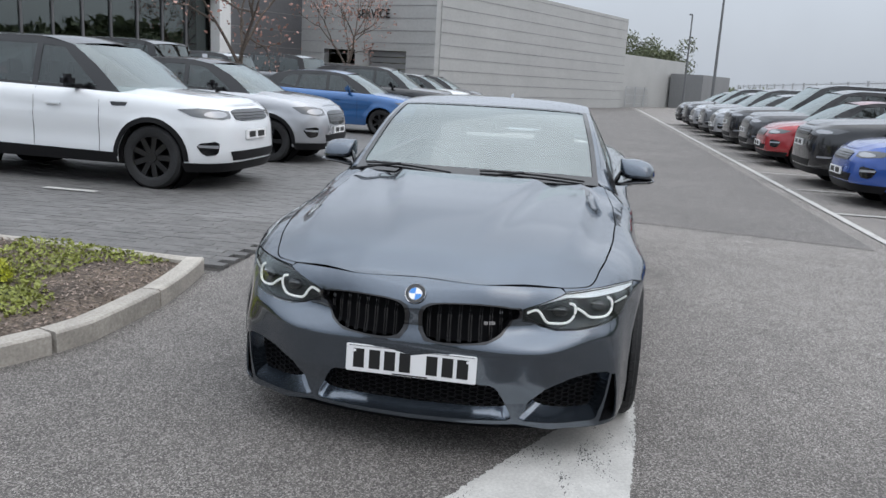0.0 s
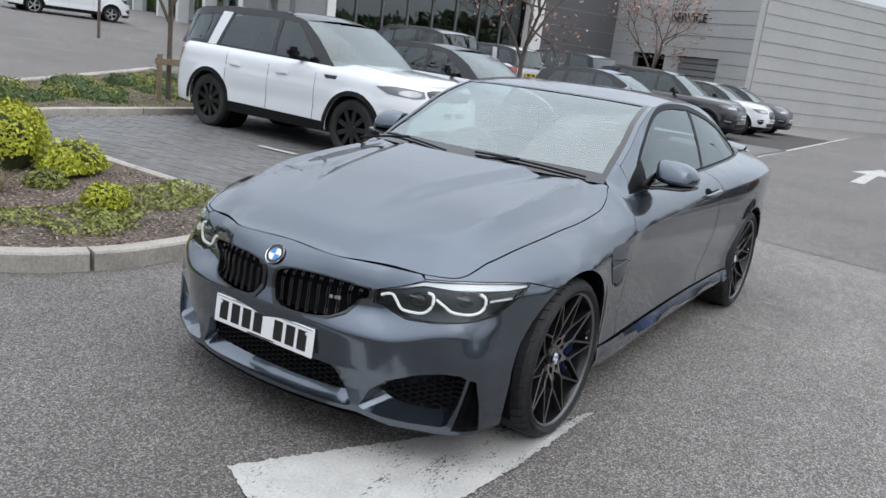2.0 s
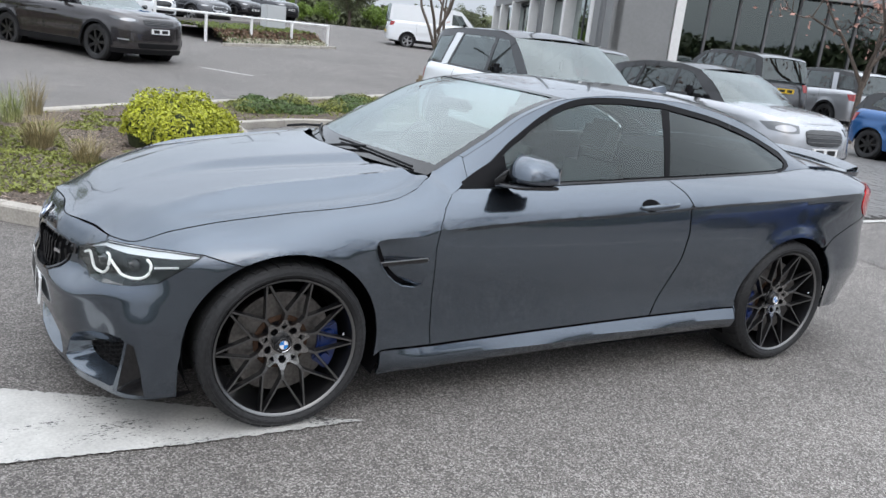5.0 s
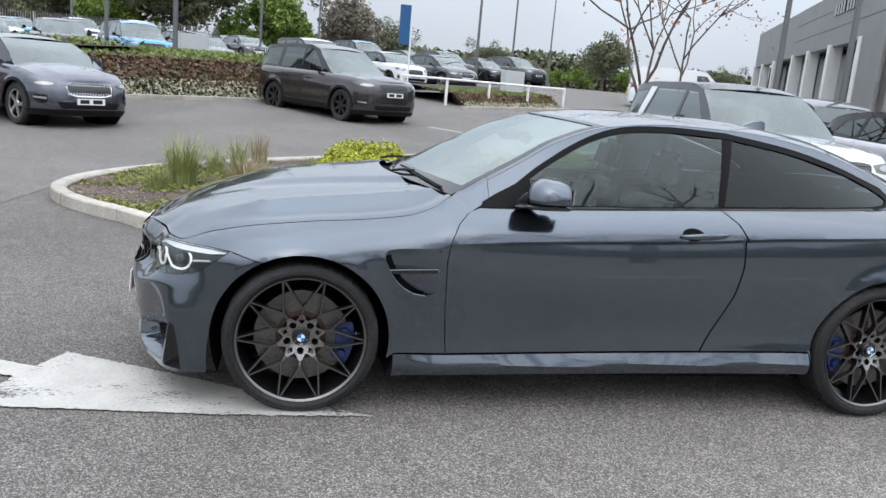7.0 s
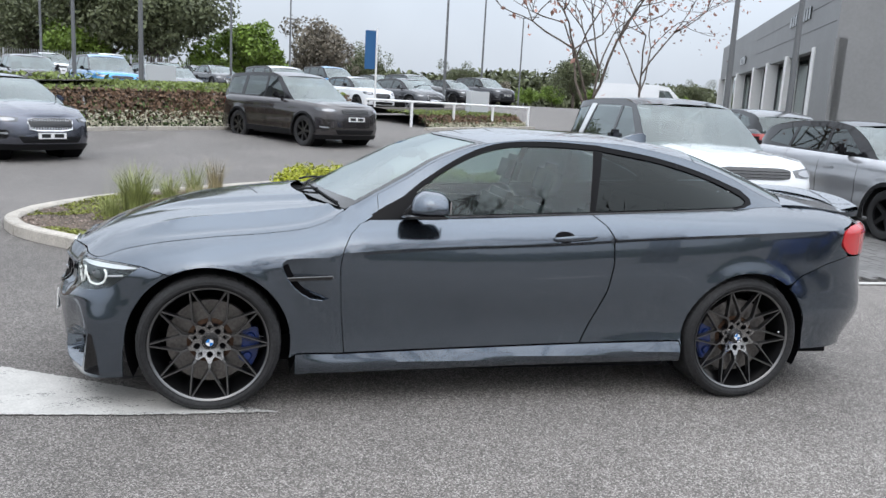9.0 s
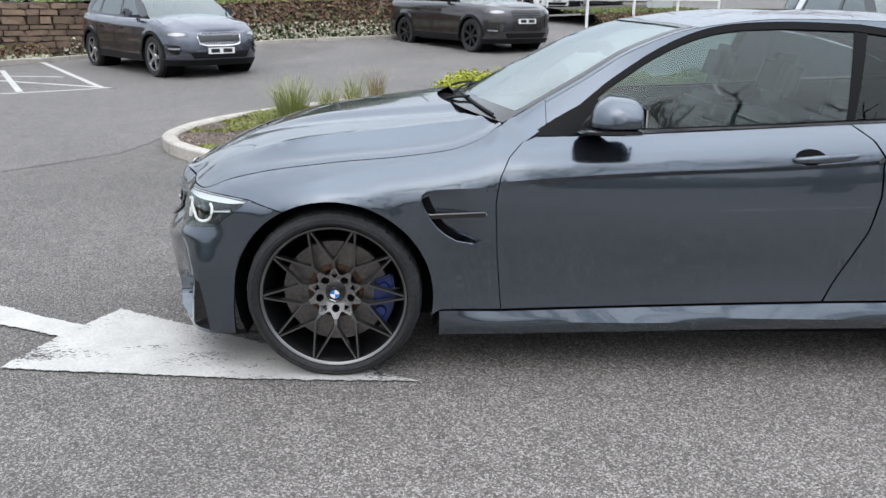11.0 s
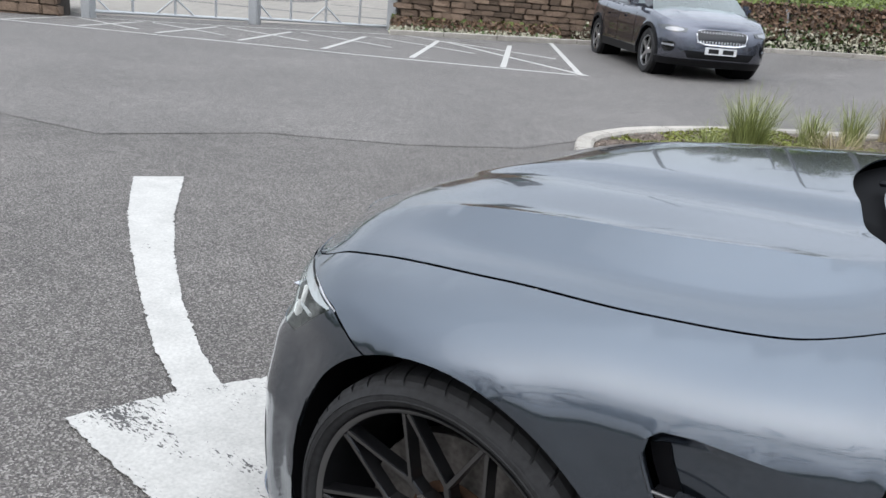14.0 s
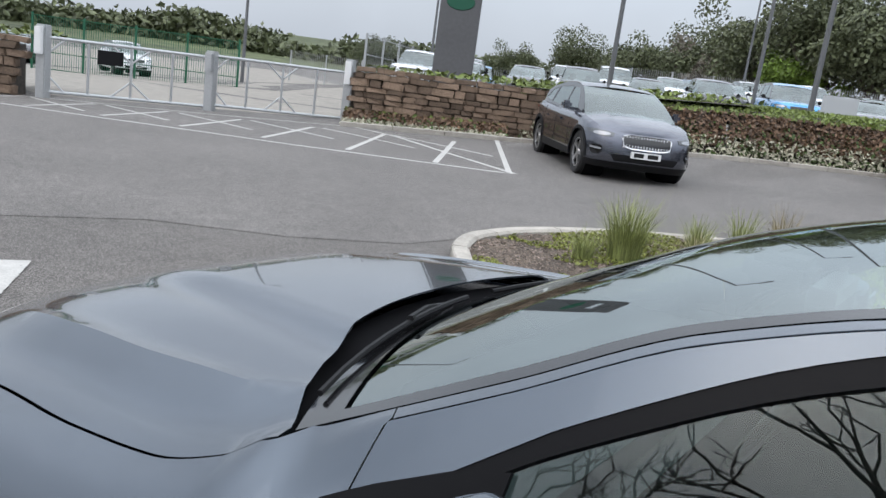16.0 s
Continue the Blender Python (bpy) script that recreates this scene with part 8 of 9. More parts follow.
sign.matrix_world = BM @ Matrix.Translation((21.85, -0.2, 4.35)) @ Matrix.Rotation(radians(-90), 4, "Z") @ Matrix.Rotation(radians(90), 4, "X")
sign["label"] = "dark letters reading SERVICE"

# ---- stone wall, bank and gate ----
M_STONE = mat("brown_field_stone", (0.17, 0.12, 0.085), 0.9, grain=0.4, scale=14, vary=0.3, bump=0.01, object_vary=0.45)
M_EARTH = mat("dark_mortar", (0.05, 0.042, 0.035), 0.95, grain=0.4, scale=20)
rs = np.random.RandomState(8)
stone_meshes = []
for k in range(8):
    bm = bmesh.new()
    box(bm, -0.5, 0.5, -0.5, 0.5, -0.5, 0.5, 0.09)
    for v in bm.verts:
        v.co += Vector(rs.uniform(-0.07, 0.07, 3))
    o = part("stone", bm, M_STONE, None, smooth=False)
    stone_meshes.append(o.data)
    bpy.data.objects.remove(o)


def stone_wall(name, a, b, h, label):
    a, b = Vector((*a, 0)), Vector((*b, 0))
    d = (b - a).normalized()
    length = (b - a).length
    ang = math.degrees(math.atan2(d.y, d.x))
    w = thing(name, label, "wall", pose(a.x, a.y, gz(a.x, a.y), 0, 0, ang), kind="structure")
    bm = bmesh.new()
    box(bm, 0, length, -0.02, 0.5, -0.3, h - 0.05)
    part("wall_core", bm, M_EARTH, w, smooth=False)
    z = 0.0
    while z < h:
        hh = rs.uniform(0.10, 0.2)
        x = rs.uniform(-0.1, 0.1)
        while x < length:
            ww = rs.uniform(0.2, 0.55)
            o = new("stone", stone_meshes[rs.randint(8)])
            o.parent = w
            o.matrix_local = Matrix.Translation((x + ww / 2, -0.04 + rs.uniform(-0.02, 0.02), z + hh / 2)) @ Matrix.Rotation(rs.uniform(-0.06, 0.06), 4, "Y") @ Matrix.Diagonal((ww * 0.98, 0.22, hh * 0.96, 1))
            x += ww
        z += hh
    return w


stone_wall("stone_wall", (-11.83, 13.02), (-7.95, 16.02), 1.25, "rough brown stone wall beside the gate")
stone_wall("stone_wall", (-20.91, 3.13), (-15.76, 7.04), 1.25, "rough brown stone wall beside the gate")


BANK = [(-8.4, 15.3), (-4.3, 18.3), (-1.0, 20.2), (3.2, 22.3)]
M_BROWNLEAF = leaf_material("brown_hedge_leaf", (0.14, 0.085, 0.05), 0.5)
M_PALE = leaf_material("pale_flower", (0.42, 0.40, 0.30), 0.3)
M_VERGE = leaf_material("verge_grass", (0.13, 0.17, 0.035), 0.4)


def hedge(a, b, name, label, h=1.15):
    d = Vector((b[0] - a[0], b[1] - a[1], 0))
    ob = thing(name, label, "hedge", pose(a[0], a[1], gz(*a)))
    inv = ob.matrix_world.inverted()
    core = bmesh.new()
    n = Vector((-d.y, d.x, 0)).normalized()
    A, B = Vector((*a, gz(*a))), Vector((*b, gz(*b)))
    prof = [(0.25, -0.1), (0.5, h * 0.45), (0.8, h * 0.9), (1.1, h), (3.5, h + 0.15), (6.0, h - 0.2)]
    ra = [core.verts.new(A + n * q + Vector((0, 0, z))) for q, z in prof]
    rb = [core.verts.new(B + n * q + Vector((0, 0, z))) for q, z in prof]
    for k in range(len(prof) - 1):
        core.faces.new((ra[k], rb[k], rb[k + 1], ra[k + 1]))
    bmesh.ops.recalc_face_normals(core, faces=core.faces)
    o = part("bank", core, M_EARTH, ob, smooth=False)
    o.data.transform(inv)
    for nm, mt, cnt, q0, q1, z0, z1, size in (("flower", M_PALE, 900, 0.0, 0.35, 0.02, h * 0.42, 0.05), ("hedge_leaf", M_BROWNLEAF, 3600, 0.3, 0.8, h * 0.25, h * 0.92, 0.06), ("green_leaf", M_LEAF, 1100, 0.1, 0.7, 0.0, h * 0.7, 0.06), ("grass_blade", M_VERGE, 2800, 0.7, 2.6, h * 0.92, h * 1.12, 0.07)):
        t, u = rs.uniform(0, 1, cnt), rs.uniform(0, 1, cnt)
        pts = np.array([tuple(A.lerp(B, tt) + n * (q0 + (q1 - q0) * uu + rs.normal() * 0.06) + Vector((0, 0, z0 + (z1 - z0) * min(1, max(0, uu + rs.normal() * 0.14))))) for tt, uu in zip(t, u)])
        v, f = leaves(rs, pts, np.tile([-n.x * -1 * -1, -n.y, 0.6], (cnt, 1)), size, 0.8)
        o = mesh_ob(nm, v, f, mt, ob, smooth=False)
        o["kind"] = "stuff"
        o.data.transform(inv)
    return ob


for a, b in zip(BANK, BANK[1:]):
    hedge(a, b, "planted_bank", "planted bank with brown hedge and pale flowers")
hedge((-11.44, 12.31), (-8.29, 14.6), "flower_border", "low flower border at the foot of the stone wall", 0.35)
# verge behind the walls
for poly in ([(-12.11, 13.53), (-8.04, 16.53), (-4.04, 19.93), (-8.51, 22.57), (-13.61, 17.48)], [(-21.29, 3.64), (-16.04, 7.65), (-17.78, 9.49), (-25.76, 6.65)]):
    q = np.stack([rs.uniform(-27, -4, 9000), rs.uniform(2, 23, 9000)], 1)
    q = q[inside(np.array(poly), q)]
    pts = np.array([(x, y, gz(x, y) + 1.28 + rs.uniform(0, 0.15)) for x, y in q])
    v, f = leaves(rs, pts, np.tile([0, 0, 1.0], (len(pts), 1)), 0.09, 0.9)
    tagged(mesh_ob("verge_grass", v, f, M_VERGE, smooth=False), "rough green grass on top of the bank", "grass", kind="stuff")
    sheet("bank_top", poly, 1.24, M_EARTH, "earth bank behind the wall", "bank", 1.5)
# kerb before the bank
M_GALV = mat("galvanised_steel", (0.48, 0.49, 0.50), 0.5, 0.6, grain=0.08, scale=30)
GP = [Vector((-15.35, 7.43, 0)), Vector((-13.88, 10.53, 0)), Vector((-12.22, 13.33, 0))]
for a, b in zip(GP, GP[1:]):
    za = gz(a.x, a.y)
    d = b - a
    gate = thing("steel_gate", "galvanised tubular steel gate across the road", "gate", pose(a.x, a.y, za, 0, 0, math.degrees(math.atan2(d.y, d.x))), group="double gate")
    L = d.length
    for z in (0.14, 1.25):
        bm = bmesh.new(); tube(bm, [(0.05, 0, z), (L - 0.05, 0, z)], 0.035, 8)
        part("rail", bm, M_GALV, gate)
    for x in (0.06, L * 0.25, L * 0.5, L * 0.75, L - 0.06):
        bm = bmesh.new(); tube(bm, [(x, 0, 0.14), (x, 0, 1.25)], 0.028, 8)
        part("upright", bm, M_GALV, gate)
    for x0, z0, x1, z1 in ((L * 0.5, 0.5, L * 0.62, 0.14), (L * 0.5, 0.5, L * 0.38, 0.14), (L * 0.5, 0.9, L * 0.62, 1.25), (L * 0.5, 0.9, L * 0.38, 1.25), (0.06, 0.5, L * 0.12, 0.14), (0.06, 0.9, L * 0.12, 1.25)):
        bm = bmesh.new(); tube(bm, [(x0, 0, z0), (x1, 0, z1)], 0.022, 6)
        part("brace", bm, M_GALV, gate)
    if a is GP[0]:
        bm = bmesh.new(); box(bm, L * 0.30, L * 0.45, -0.05, -0.03, 0.82, 1.12)
        part("sign_board", bm, M_BLACK, gate, "dark sign board", smooth=False)
for p, h in ((GP[0], 1.5), (GP[2], 1.5), (GP[1], 1.35)):
    bm = bmesh.new(); box(bm, -0.11, 0.11, -0.11, 0.11, -0.1, h, 0.02)
    g_post = thing("gate_post", "grey steel gate post", "gate post", pose(p.x, p.y, gz(p.x, p.y), 0, 0, 25), group="gate posts")
    part("post", bm, M_GALV, g_post)
    bm = bmesh.new(); box(bm, -0.08, 0.08, -0.2, -0.11, 0.9, h - 0.05, 0.01)
    part("control_box", bm, M_WHITE if h > 1.4 else M_GALV, g_post)

# ---- street furniture ----
M_POLE = mat("grey_pole", (0.16, 0.165, 0.17), 0.5, 0.5, grain=0.06, scale=20)


def lamp_post(x, y, h, arms, label="grey street lamp on a tall pole"):
    ob = thing("street_lamp", label, "street lamp", pose(x, y, gz(x, y)), group="street lamps")
    bm = bmesh.new(); tube(bm, [(0, 0, -0.1), (0, 0, h)], 0.09, 10, 0.05)
    part("pole", bm, M_POLE, ob)
    for k in range(arms):
        s = 1 if k == 0 else -1
        bm = bmesh.new(); tube(bm, [(0, 0, h - 0.1), (s * 0.5, 0, h + 0.05), (s * 0.9, 0, h + 0.12)], 0.035, 6)
        part("arm", bm, M_POLE, ob)
        bm = bmesh.new(); box(bm, s * 1.15 - 0.3, s * 1.15 + 0.3, -0.12, 0.12, h + 0.08, h + 0.17, 0.03)
        part("lamp_head", bm, M_POLE, ob)


for x, y, h, arms in ((12.6, 15.6, 8.0, 1), (13.3, 13.8, 8.0, 1), (9.7, 39.3, 7.5, 2), (15.4, 53, 8, 2), (23, 68, 8, 2), (-3.9, 24.0, 8, 1), (-9.4, 22.0, 8.5, 1), (-7.6, 31.5, 8, 1), (-14, 52, 8, 2), (42, -6.9, 7.2, 1), (62, -7.5, 7.2, 1), (-27, 36, 8, 1), (-30, 25, 7, 1), (1.8, 60, 8, 1), (-2.2, 10.6 + 40, 9, 1)):
    lamp_post(x, y, h, arms)
totem = thing("totem_sign", "tall dark grey sign totem with green oval", "sign", pose(-17.62, 25.12, gz(-17.62, 25.12), 0, 0, 30))
bm = bmesh.new(); box(bm, -0.8, 0.8, -0.15, 0.15, -0.1, 7.0, 0.02)
part("totem_body", bm, M_CLADD, totem, smooth=False)
bm = bmesh.new(); lathe(bm, [(0, -0.19), (0.42, -0.19), (0.45, -0.15)], 24, m=Matrix.Translation((0, 0, 3.9)) @ Matrix.Diagonal((1.25, 1, 0.7, 1)))
part("oval_emblem", bm, mat("emblem_green", (0.01, 0.09, 0.05), 0.4), totem, "plain green oval")
bm = bmesh.new(); box(bm, -0.3, 0.4, -0.18, -0.15, 4.9, 5.3)
part("emblem", bm, M_CHROME, totem, smooth=False)
ban = thing("banner", "blue feather banner on a white pole", "banner", pose(4.7, 30.0, gz(4.7, 30)))
bm = bmesh.new(); tube(bm, [(0, 0, -0.1), (0, 0, 3.6)], 0.04, 8)
part("pole", bm, M_WHITE, ban)
bm = bmesh.new(); box(bm, -0.5, -0.05, -0.01, 0.01, 1.9, 3.5)
part("flag", bm, mat("banner_blue", (0.02, 0.10, 0.25), 0.7), ban, "blue banner cloth", smooth=False)
for x, y, wd, h in ((8.6, 27.5, 0.9, 1.3), (-3.6, 26.5, 1.0, 1.6)):
    cab_ = thing("utility_cabinet", "pale grey metal utility cabinet", "cabinet", pose(x, y, gz(x, y), 0, 0, 20))
    bm = bmesh.new(); box(bm, -wd / 2, wd / 2, -0.2, 0.2, 0, h, 0.02)
    part("casing", bm, mat("cabinet_grey", (0.5, 0.52, 0.53), 0.6), cab_, smooth=False)
rail_g = thing("barrier_rail", "low white barrier rail along the lane", "barrier", pose(3.5, 23.0, gz(3.5, 23), 0, 0, 28))
for k in range(5):
    bm = bmesh.new(); tube(bm, [(k * 2.0, 0, -0.2), (k * 2.0, 0, 1.0)], 0.05, 8)
    part("post", bm, M_WHITE, rail_g)
bm = bmesh.new(); tube(bm, [(0, 0, 0.95), (8.0, 0, 0.95)], 0.04, 8)
part("rail", bm, M_WHITE, rail_g)
for k, (x, y) in enumerate(((-40, 100), (-30, 103))):
    cabn = thing("site_cabin", "white flat-roofed site cabin", "cabin", pose(x, y, gz(x, y), 0, 0, 10))
    bm = bmesh.new(); box(bm, -4.2, 4.2, -1.5, 1.5, 0, 2.7, 0.03)
    part("cabin_wall", bm, M_WHITE, cabn, smooth=False)
    for j in (-2.5, 0, 2.5):
        bm = bmesh.new(); box(bm, j - 0.6, j + 0.6, -1.53, -1.5, 1.0, 2.0)
        part("window", bm, M_GLOSS, cabn, smooth=False)


def fence(name, a, b, h, gap, label, bars):
    d = Vector((b[0] - a[0], b[1] - a[1], 0))
    ob = thing(name, label, "fence", pose(a[0], a[1], 0))
    L, u = d.length, d.normalized()
    for k in range(int(L / gap) + 1):
        p = u * (k * gap)
        z = gz(a[0] + p.x, a[1] + p.y)
        bm = bmesh.new(); box(bm, p.x - 0.04, p.x + 0.04, p.y - 0.04, p.y + 0.04, z - 0.1, z + h)
        part("post", bm, M_GALV, ob, smooth=False)
    vs, fs = [], []
    def bar(p, q, w):
        n = len(vs)
        s = Vector((u.x, u.y, 0)) * w if abs(p[2] - q[2]) > 0.5 else Vector((0, 0, w))
        vs.extend([tuple(Vector(p) - s), tuple(Vector(p) + s), tuple(Vector(q) + s), tuple(Vector(q) - s)])
        fs.append((n, n + 1, n + 2, n + 3))
    for k in range(int(L / bars)):
        p = u * (k * bars)
        z = gz(a[0] + p.x, a[1] + p.y)
        bar((p.x, p.y, z + 0.1), (p.x, p.y, z + h), 0.012)
    for zz in (0.3, h * 0.6, h - 0.1):
        bar((0, 0, gz(*a) + zz), (d.x, d.y, gz(*b) + zz), 0.02)
    o = mesh_ob("mesh_wire", vs, fs, M_GALV, ob, smooth=False)
    o["kind"] = "stuff"


fence("mesh_fence", (-48, 45), (-6, 66), 2.4, 3.0, "grey steel mesh fence round the compound", 0.16)
fence("mesh_fence", (-24, 27), (-30, 40), 2.4, 3.0, "grey steel mesh fence round the compound", 0.16)
fence("mesh_fence", (16, -10.8), (75, -13.5), 2.3, 3.2, "grey steel mesh fence behind the parked row", 0.2)
fence("timber_fence", (60, -3.0), (75, -8.5), 1.6, 2.4, "dark timber fence by the far wall", 0.13)
M_GREENF = mat("green_mesh", (0.01, 0.10, 0.05), 0.6)
gf = thing("green_fence", "dark green mesh fence beyond the gate", "fence", pose(-35.19, 15.22, gz(-35.19, 15.22), 0, 0, 35))
for k in range(6):
    bm = bmesh.new(); box(bm, k * 2.2 - 0.04, k * 2.2 + 0.04, -0.04, 0.04, 0, 2.4)
    part("post", bm, M_GREENF, gf, smooth=False)
    if k > 1:
        bm = bmesh.new()
        for i in range(22):
            box(bm, k * 2.2 - 2.1 + i * 0.1, k * 2.2 - 2.086 + i * 0.1, -0.01, 0.01, 0.1, 2.3)
        for z in (0.1, 0.8, 1.5, 2.28):
            box(bm, k * 2.2 - 2.16, k * 2.2 - 0.04, -0.012, 0.012, z, z + 0.03)
        part("mesh_panel", bm, M_GREENF, gf, smooth=False)

# ---- trees ----
def grow(rs, pos, direc, length, radius, depth, segs, tips, spread=0.55, up=0.12):
    """A limb that forks; collects segments (a, b, ra, rb) and the tips."""
    p, d = Vector(pos), Vector(direc).normalized()
    n = 3
    for i in range(n):
        q = p + d * (length / n)
        r2 = radius * (1 - 0.28 * (i + 1) / n)
        segs.append((p.copy(), q.copy(), radius * (1 - 0.28 * i / n), r2))
        p = q
        d = (d + Vector(rs.normal(size=3)) * 0.13 + Vector((0, 0, up * 0.5))).normalized()
    if depth == 0:
        tips.append(p.copy())
        return
    for k in range(rs.randint(2, 4)):
        nd = (d + Vector(rs.normal(size=3)) * spread + Vector((0, 0, up))).normalized()
        grow(rs, p, nd, length * rs.uniform(0.62, 0.82), radius * 0.62, depth - 1, segs, tips, spread, up)
    if depth >= 2:
        tips.append(p.copy())


def tree(name, label, x, y, h, seed, depth=4, leaf=None, leaf_size=0.06, leaf_n=0, spread_l=0.3, trunk=0.09, spread=0.5, base=None):
    rs = np.random.RandomState(seed)
    segs, tips = [], []
    t0 = h * 0.28
    segs.append((Vector((0, 0, -0.2)), Vector((0, 0, t0)), trunk, trunk * 0.8))
    for k in range(4):
        a = k * 1.7 + rs.uniform(0, 1)
        grow(rs, (0, 0, t0 * (0.8 + 0.1 * k)), (0.55 * math.cos(a), 0.55 * math.sin(a), 1), h * 0.24, trunk * 0.6, depth, segs, tips, spread)
    ob = thing(name, label, "tree", pose(x, y, gz(x, y) if base is None else base))
    bm = bmesh.new()
    for a, b, r0, r1 in segs:
        tube(bm, [a, b], max(r0, 0.006), 5, max(r1, 0.005), cap=False)
    part("trunk", bm, M_BARK, ob, "bare forked trunk and limbs")
    if leaf:
        T = np.array([tuple(t) for t in tips])
        pts = T[rs.randint(len(T), size=leaf_n)] + rs.normal(size=(leaf_n, 3)) * spread_l
        v, f = leaves(rs, pts, rs.normal(size=(leaf_n, 3)), leaf_size, 0.5)
        mesh_ob("crown", v, f, leaf, ob, smooth=False)
    return ob


M_PINK = leaf_material("reddish_young_leaf", (0.36, 0.20, 0.16), 0.3)
M_SPRING = leaf_material("spring_green_leaf", (0.13, 0.20, 0.025), 0.45)
M_OAK = leaf_material("dull_green_leaf", (0.10, 0.115, 0.055), 0.45)
M_BUD = leaf_material("brown_bud", (0.17, 0.15, 0.115), 0.4)
tree("young_tree", "young street tree with reddish new leaves", 13.1, 22.1, 7.5, 3, 3, M_PINK, 0.07, 900, 0.3, 0.055)
tree("young_tree", "young street tree with pink blossom", 18.7, 9.6, 5.8, 5, 3, M_PINK, 0.07, 700, 0.25)
tree("young_tree", "young street tree with pink blossom", 35.0, 11.4, 6.2, 7, 3, M_PINK, 0.08, 700, 0.3)
tree("bare_tree", "bare tree with spreading branches", 2.0, -11.0, 10.5, 9, 4, None, 0, 0, 0, 0.22, 0.6)
tree("bare_tree", "bare tree with spreading branches", 6.6, -12.2, 11.0, 10, 4, None, 0, 0, 0, 0.22, 0.6)
tree("bare_tree", "bare tree with spreading branches", -4.5, -13.0, 10.0, 12, 4, None, 0, 0, 0, 0.2, 0.6)
stake = thing("tree_stake", "timber tree stakes with a crossbar", "stake", pose(6.05, 9.3, soil_z(6.05, 9.3)))
M_WOOD = mat("weathered_timber", (0.22, 0.17, 0.11), 0.85, grain=0.3, scale=25, vary=0.2)
for px in (-0.3, 0.3):
    bm = bmesh.new(); tube(bm, [(px, 0, -0.1), (px, 0, 0.75)], 0.045, 8)
    part("post", bm, M_WOOD, stake)
bm = bmesh.new(); box(bm, -0.38, 0.38, -0.03, 0.03, 0.58, 0.68, 0.01)
part("crossbar", bm, M_WOOD, stake)
tree("young_tree", "young tree tied to stakes beside the bay", 6.05, 9.45, 5.2, 15, 3, M_PINK, 0.06, 250, 0.25, 0.05)


def leafy(name, label, x, y, h, w, seed, leaf, n=9500, size=0.24, base=None):
    rs = np.random.RandomState(seed)
    ob = thing(name, label, "tree", pose(x, y, gz(x, y) if base is None else base), group="trees round the site")
    segs, tips = [], []
    segs.append((Vector((0, 0, -0.3)), Vector((0, 0, h * 0.3)), h * 0.03, h * 0.022))
    for k in range(4):
        a = k * 1.6 + rs.uniform(0, 1)
        grow(rs, (0, 0, h * 0.25), (0.8 * math.cos(a), 0.8 * math.sin(a), 0.9), h * 0.22, h * 0.013, 2, segs, tips, 0.5)
    bm = bmesh.new()
    for a, b, r0, r1 in segs:
        tube(bm, [a, b], max(r0, 0.03), 5, max(r1, 0.03), cap=False)
    part("trunk", bm, M_BARK, ob)
    T = np.array([tuple(t) for t in tips])
    T = np.concatenate([T, np.stack([rs.normal(size=14) * w * 0.3, rs.normal(size=14) * w * 0.3, rs.uniform(0.3, 0.95, 14) * h], 1)])
    c = T[rs.randint(len(T), size=n)]
    d = rs.normal(size=(n, 3))
    d /= np.linalg.norm(d, axis=1, keepdims=True)
    pts = c + d * (w * 0.17) * rs.uniform(0.5, 1.1, (n, 1))
    v, f = leaves(rs, pts, d, size, 0.7)
    mesh_ob("crown", v, f, leaf, ob, smooth=False)
    return ob


rs = np.random.RandomState(40)
base_trees = [leafy("oak_tree", "dull green broad tree behind the compound", -10, 78, 12, 11, 1, M_OAK), leafy("spring_tree", "fresh green tree in spring leaf", -2, 84, 8, 7, 2, M_SPRING), leafy("brown_tree", "brown budding tree at the edge", 6, 90, 9, 8, 3, M_BUD, 6000), leafy("oak_tree", "dull green broad tree behind the compound", -16, 80, 13, 12, 4, M_OAK)]
k = 0
for bearing, dist, s, which in [(97.5, 84, 1.0, 0), (100, 92, 1.05, 3), (104, 96, 1.0, 0), (108, 120, 1.0, 3), (94, 98, 0.62, 1), (91.5, 100, 0.6, 1), (89, 104, 0.58, 1), (87, 115, 0.55, 2), (85, 110, 0.5, 2), (83.5, 112, 0.55, 3), (81, 120, 0.45, 2), (79, 125, 0.42, 1), (76.5, 112, 0.5, 0), (74, 115, 0.42, 2), (72, 105, 0.38, 1), (70.2, 98, 0.42, 1), (68.8, 88, 0.55, 0), (66.8, 95, 0.42, 1), (64.5, 100, 0.4, 1), (62.5, 104, 0.42, 1), (61, 108, 0.4, 0), (112, 125, 1.0, 0), (116, 140, 0.9, 3), (120, 150, 0.8, 0), (-1.4, 91, 0.62, 0), (-0.4, 95, 0.58, 3), (125, 150, 0.7, 2), (130, 140, 0.6, 0), (106, 100, 1.0, 2), (102, 88, 0.9, 1)]:
    a = radians(bearing)
    x, y = 0.2 + dist * math.cos(a), -4.7 + dist * math.sin(a)
    o = copy_thing(base_trees[which], pose(x, y, gz(x, y) - 0.3, 0, 0, k * 67))
    o.scale = (s, s, s)
    k += 1
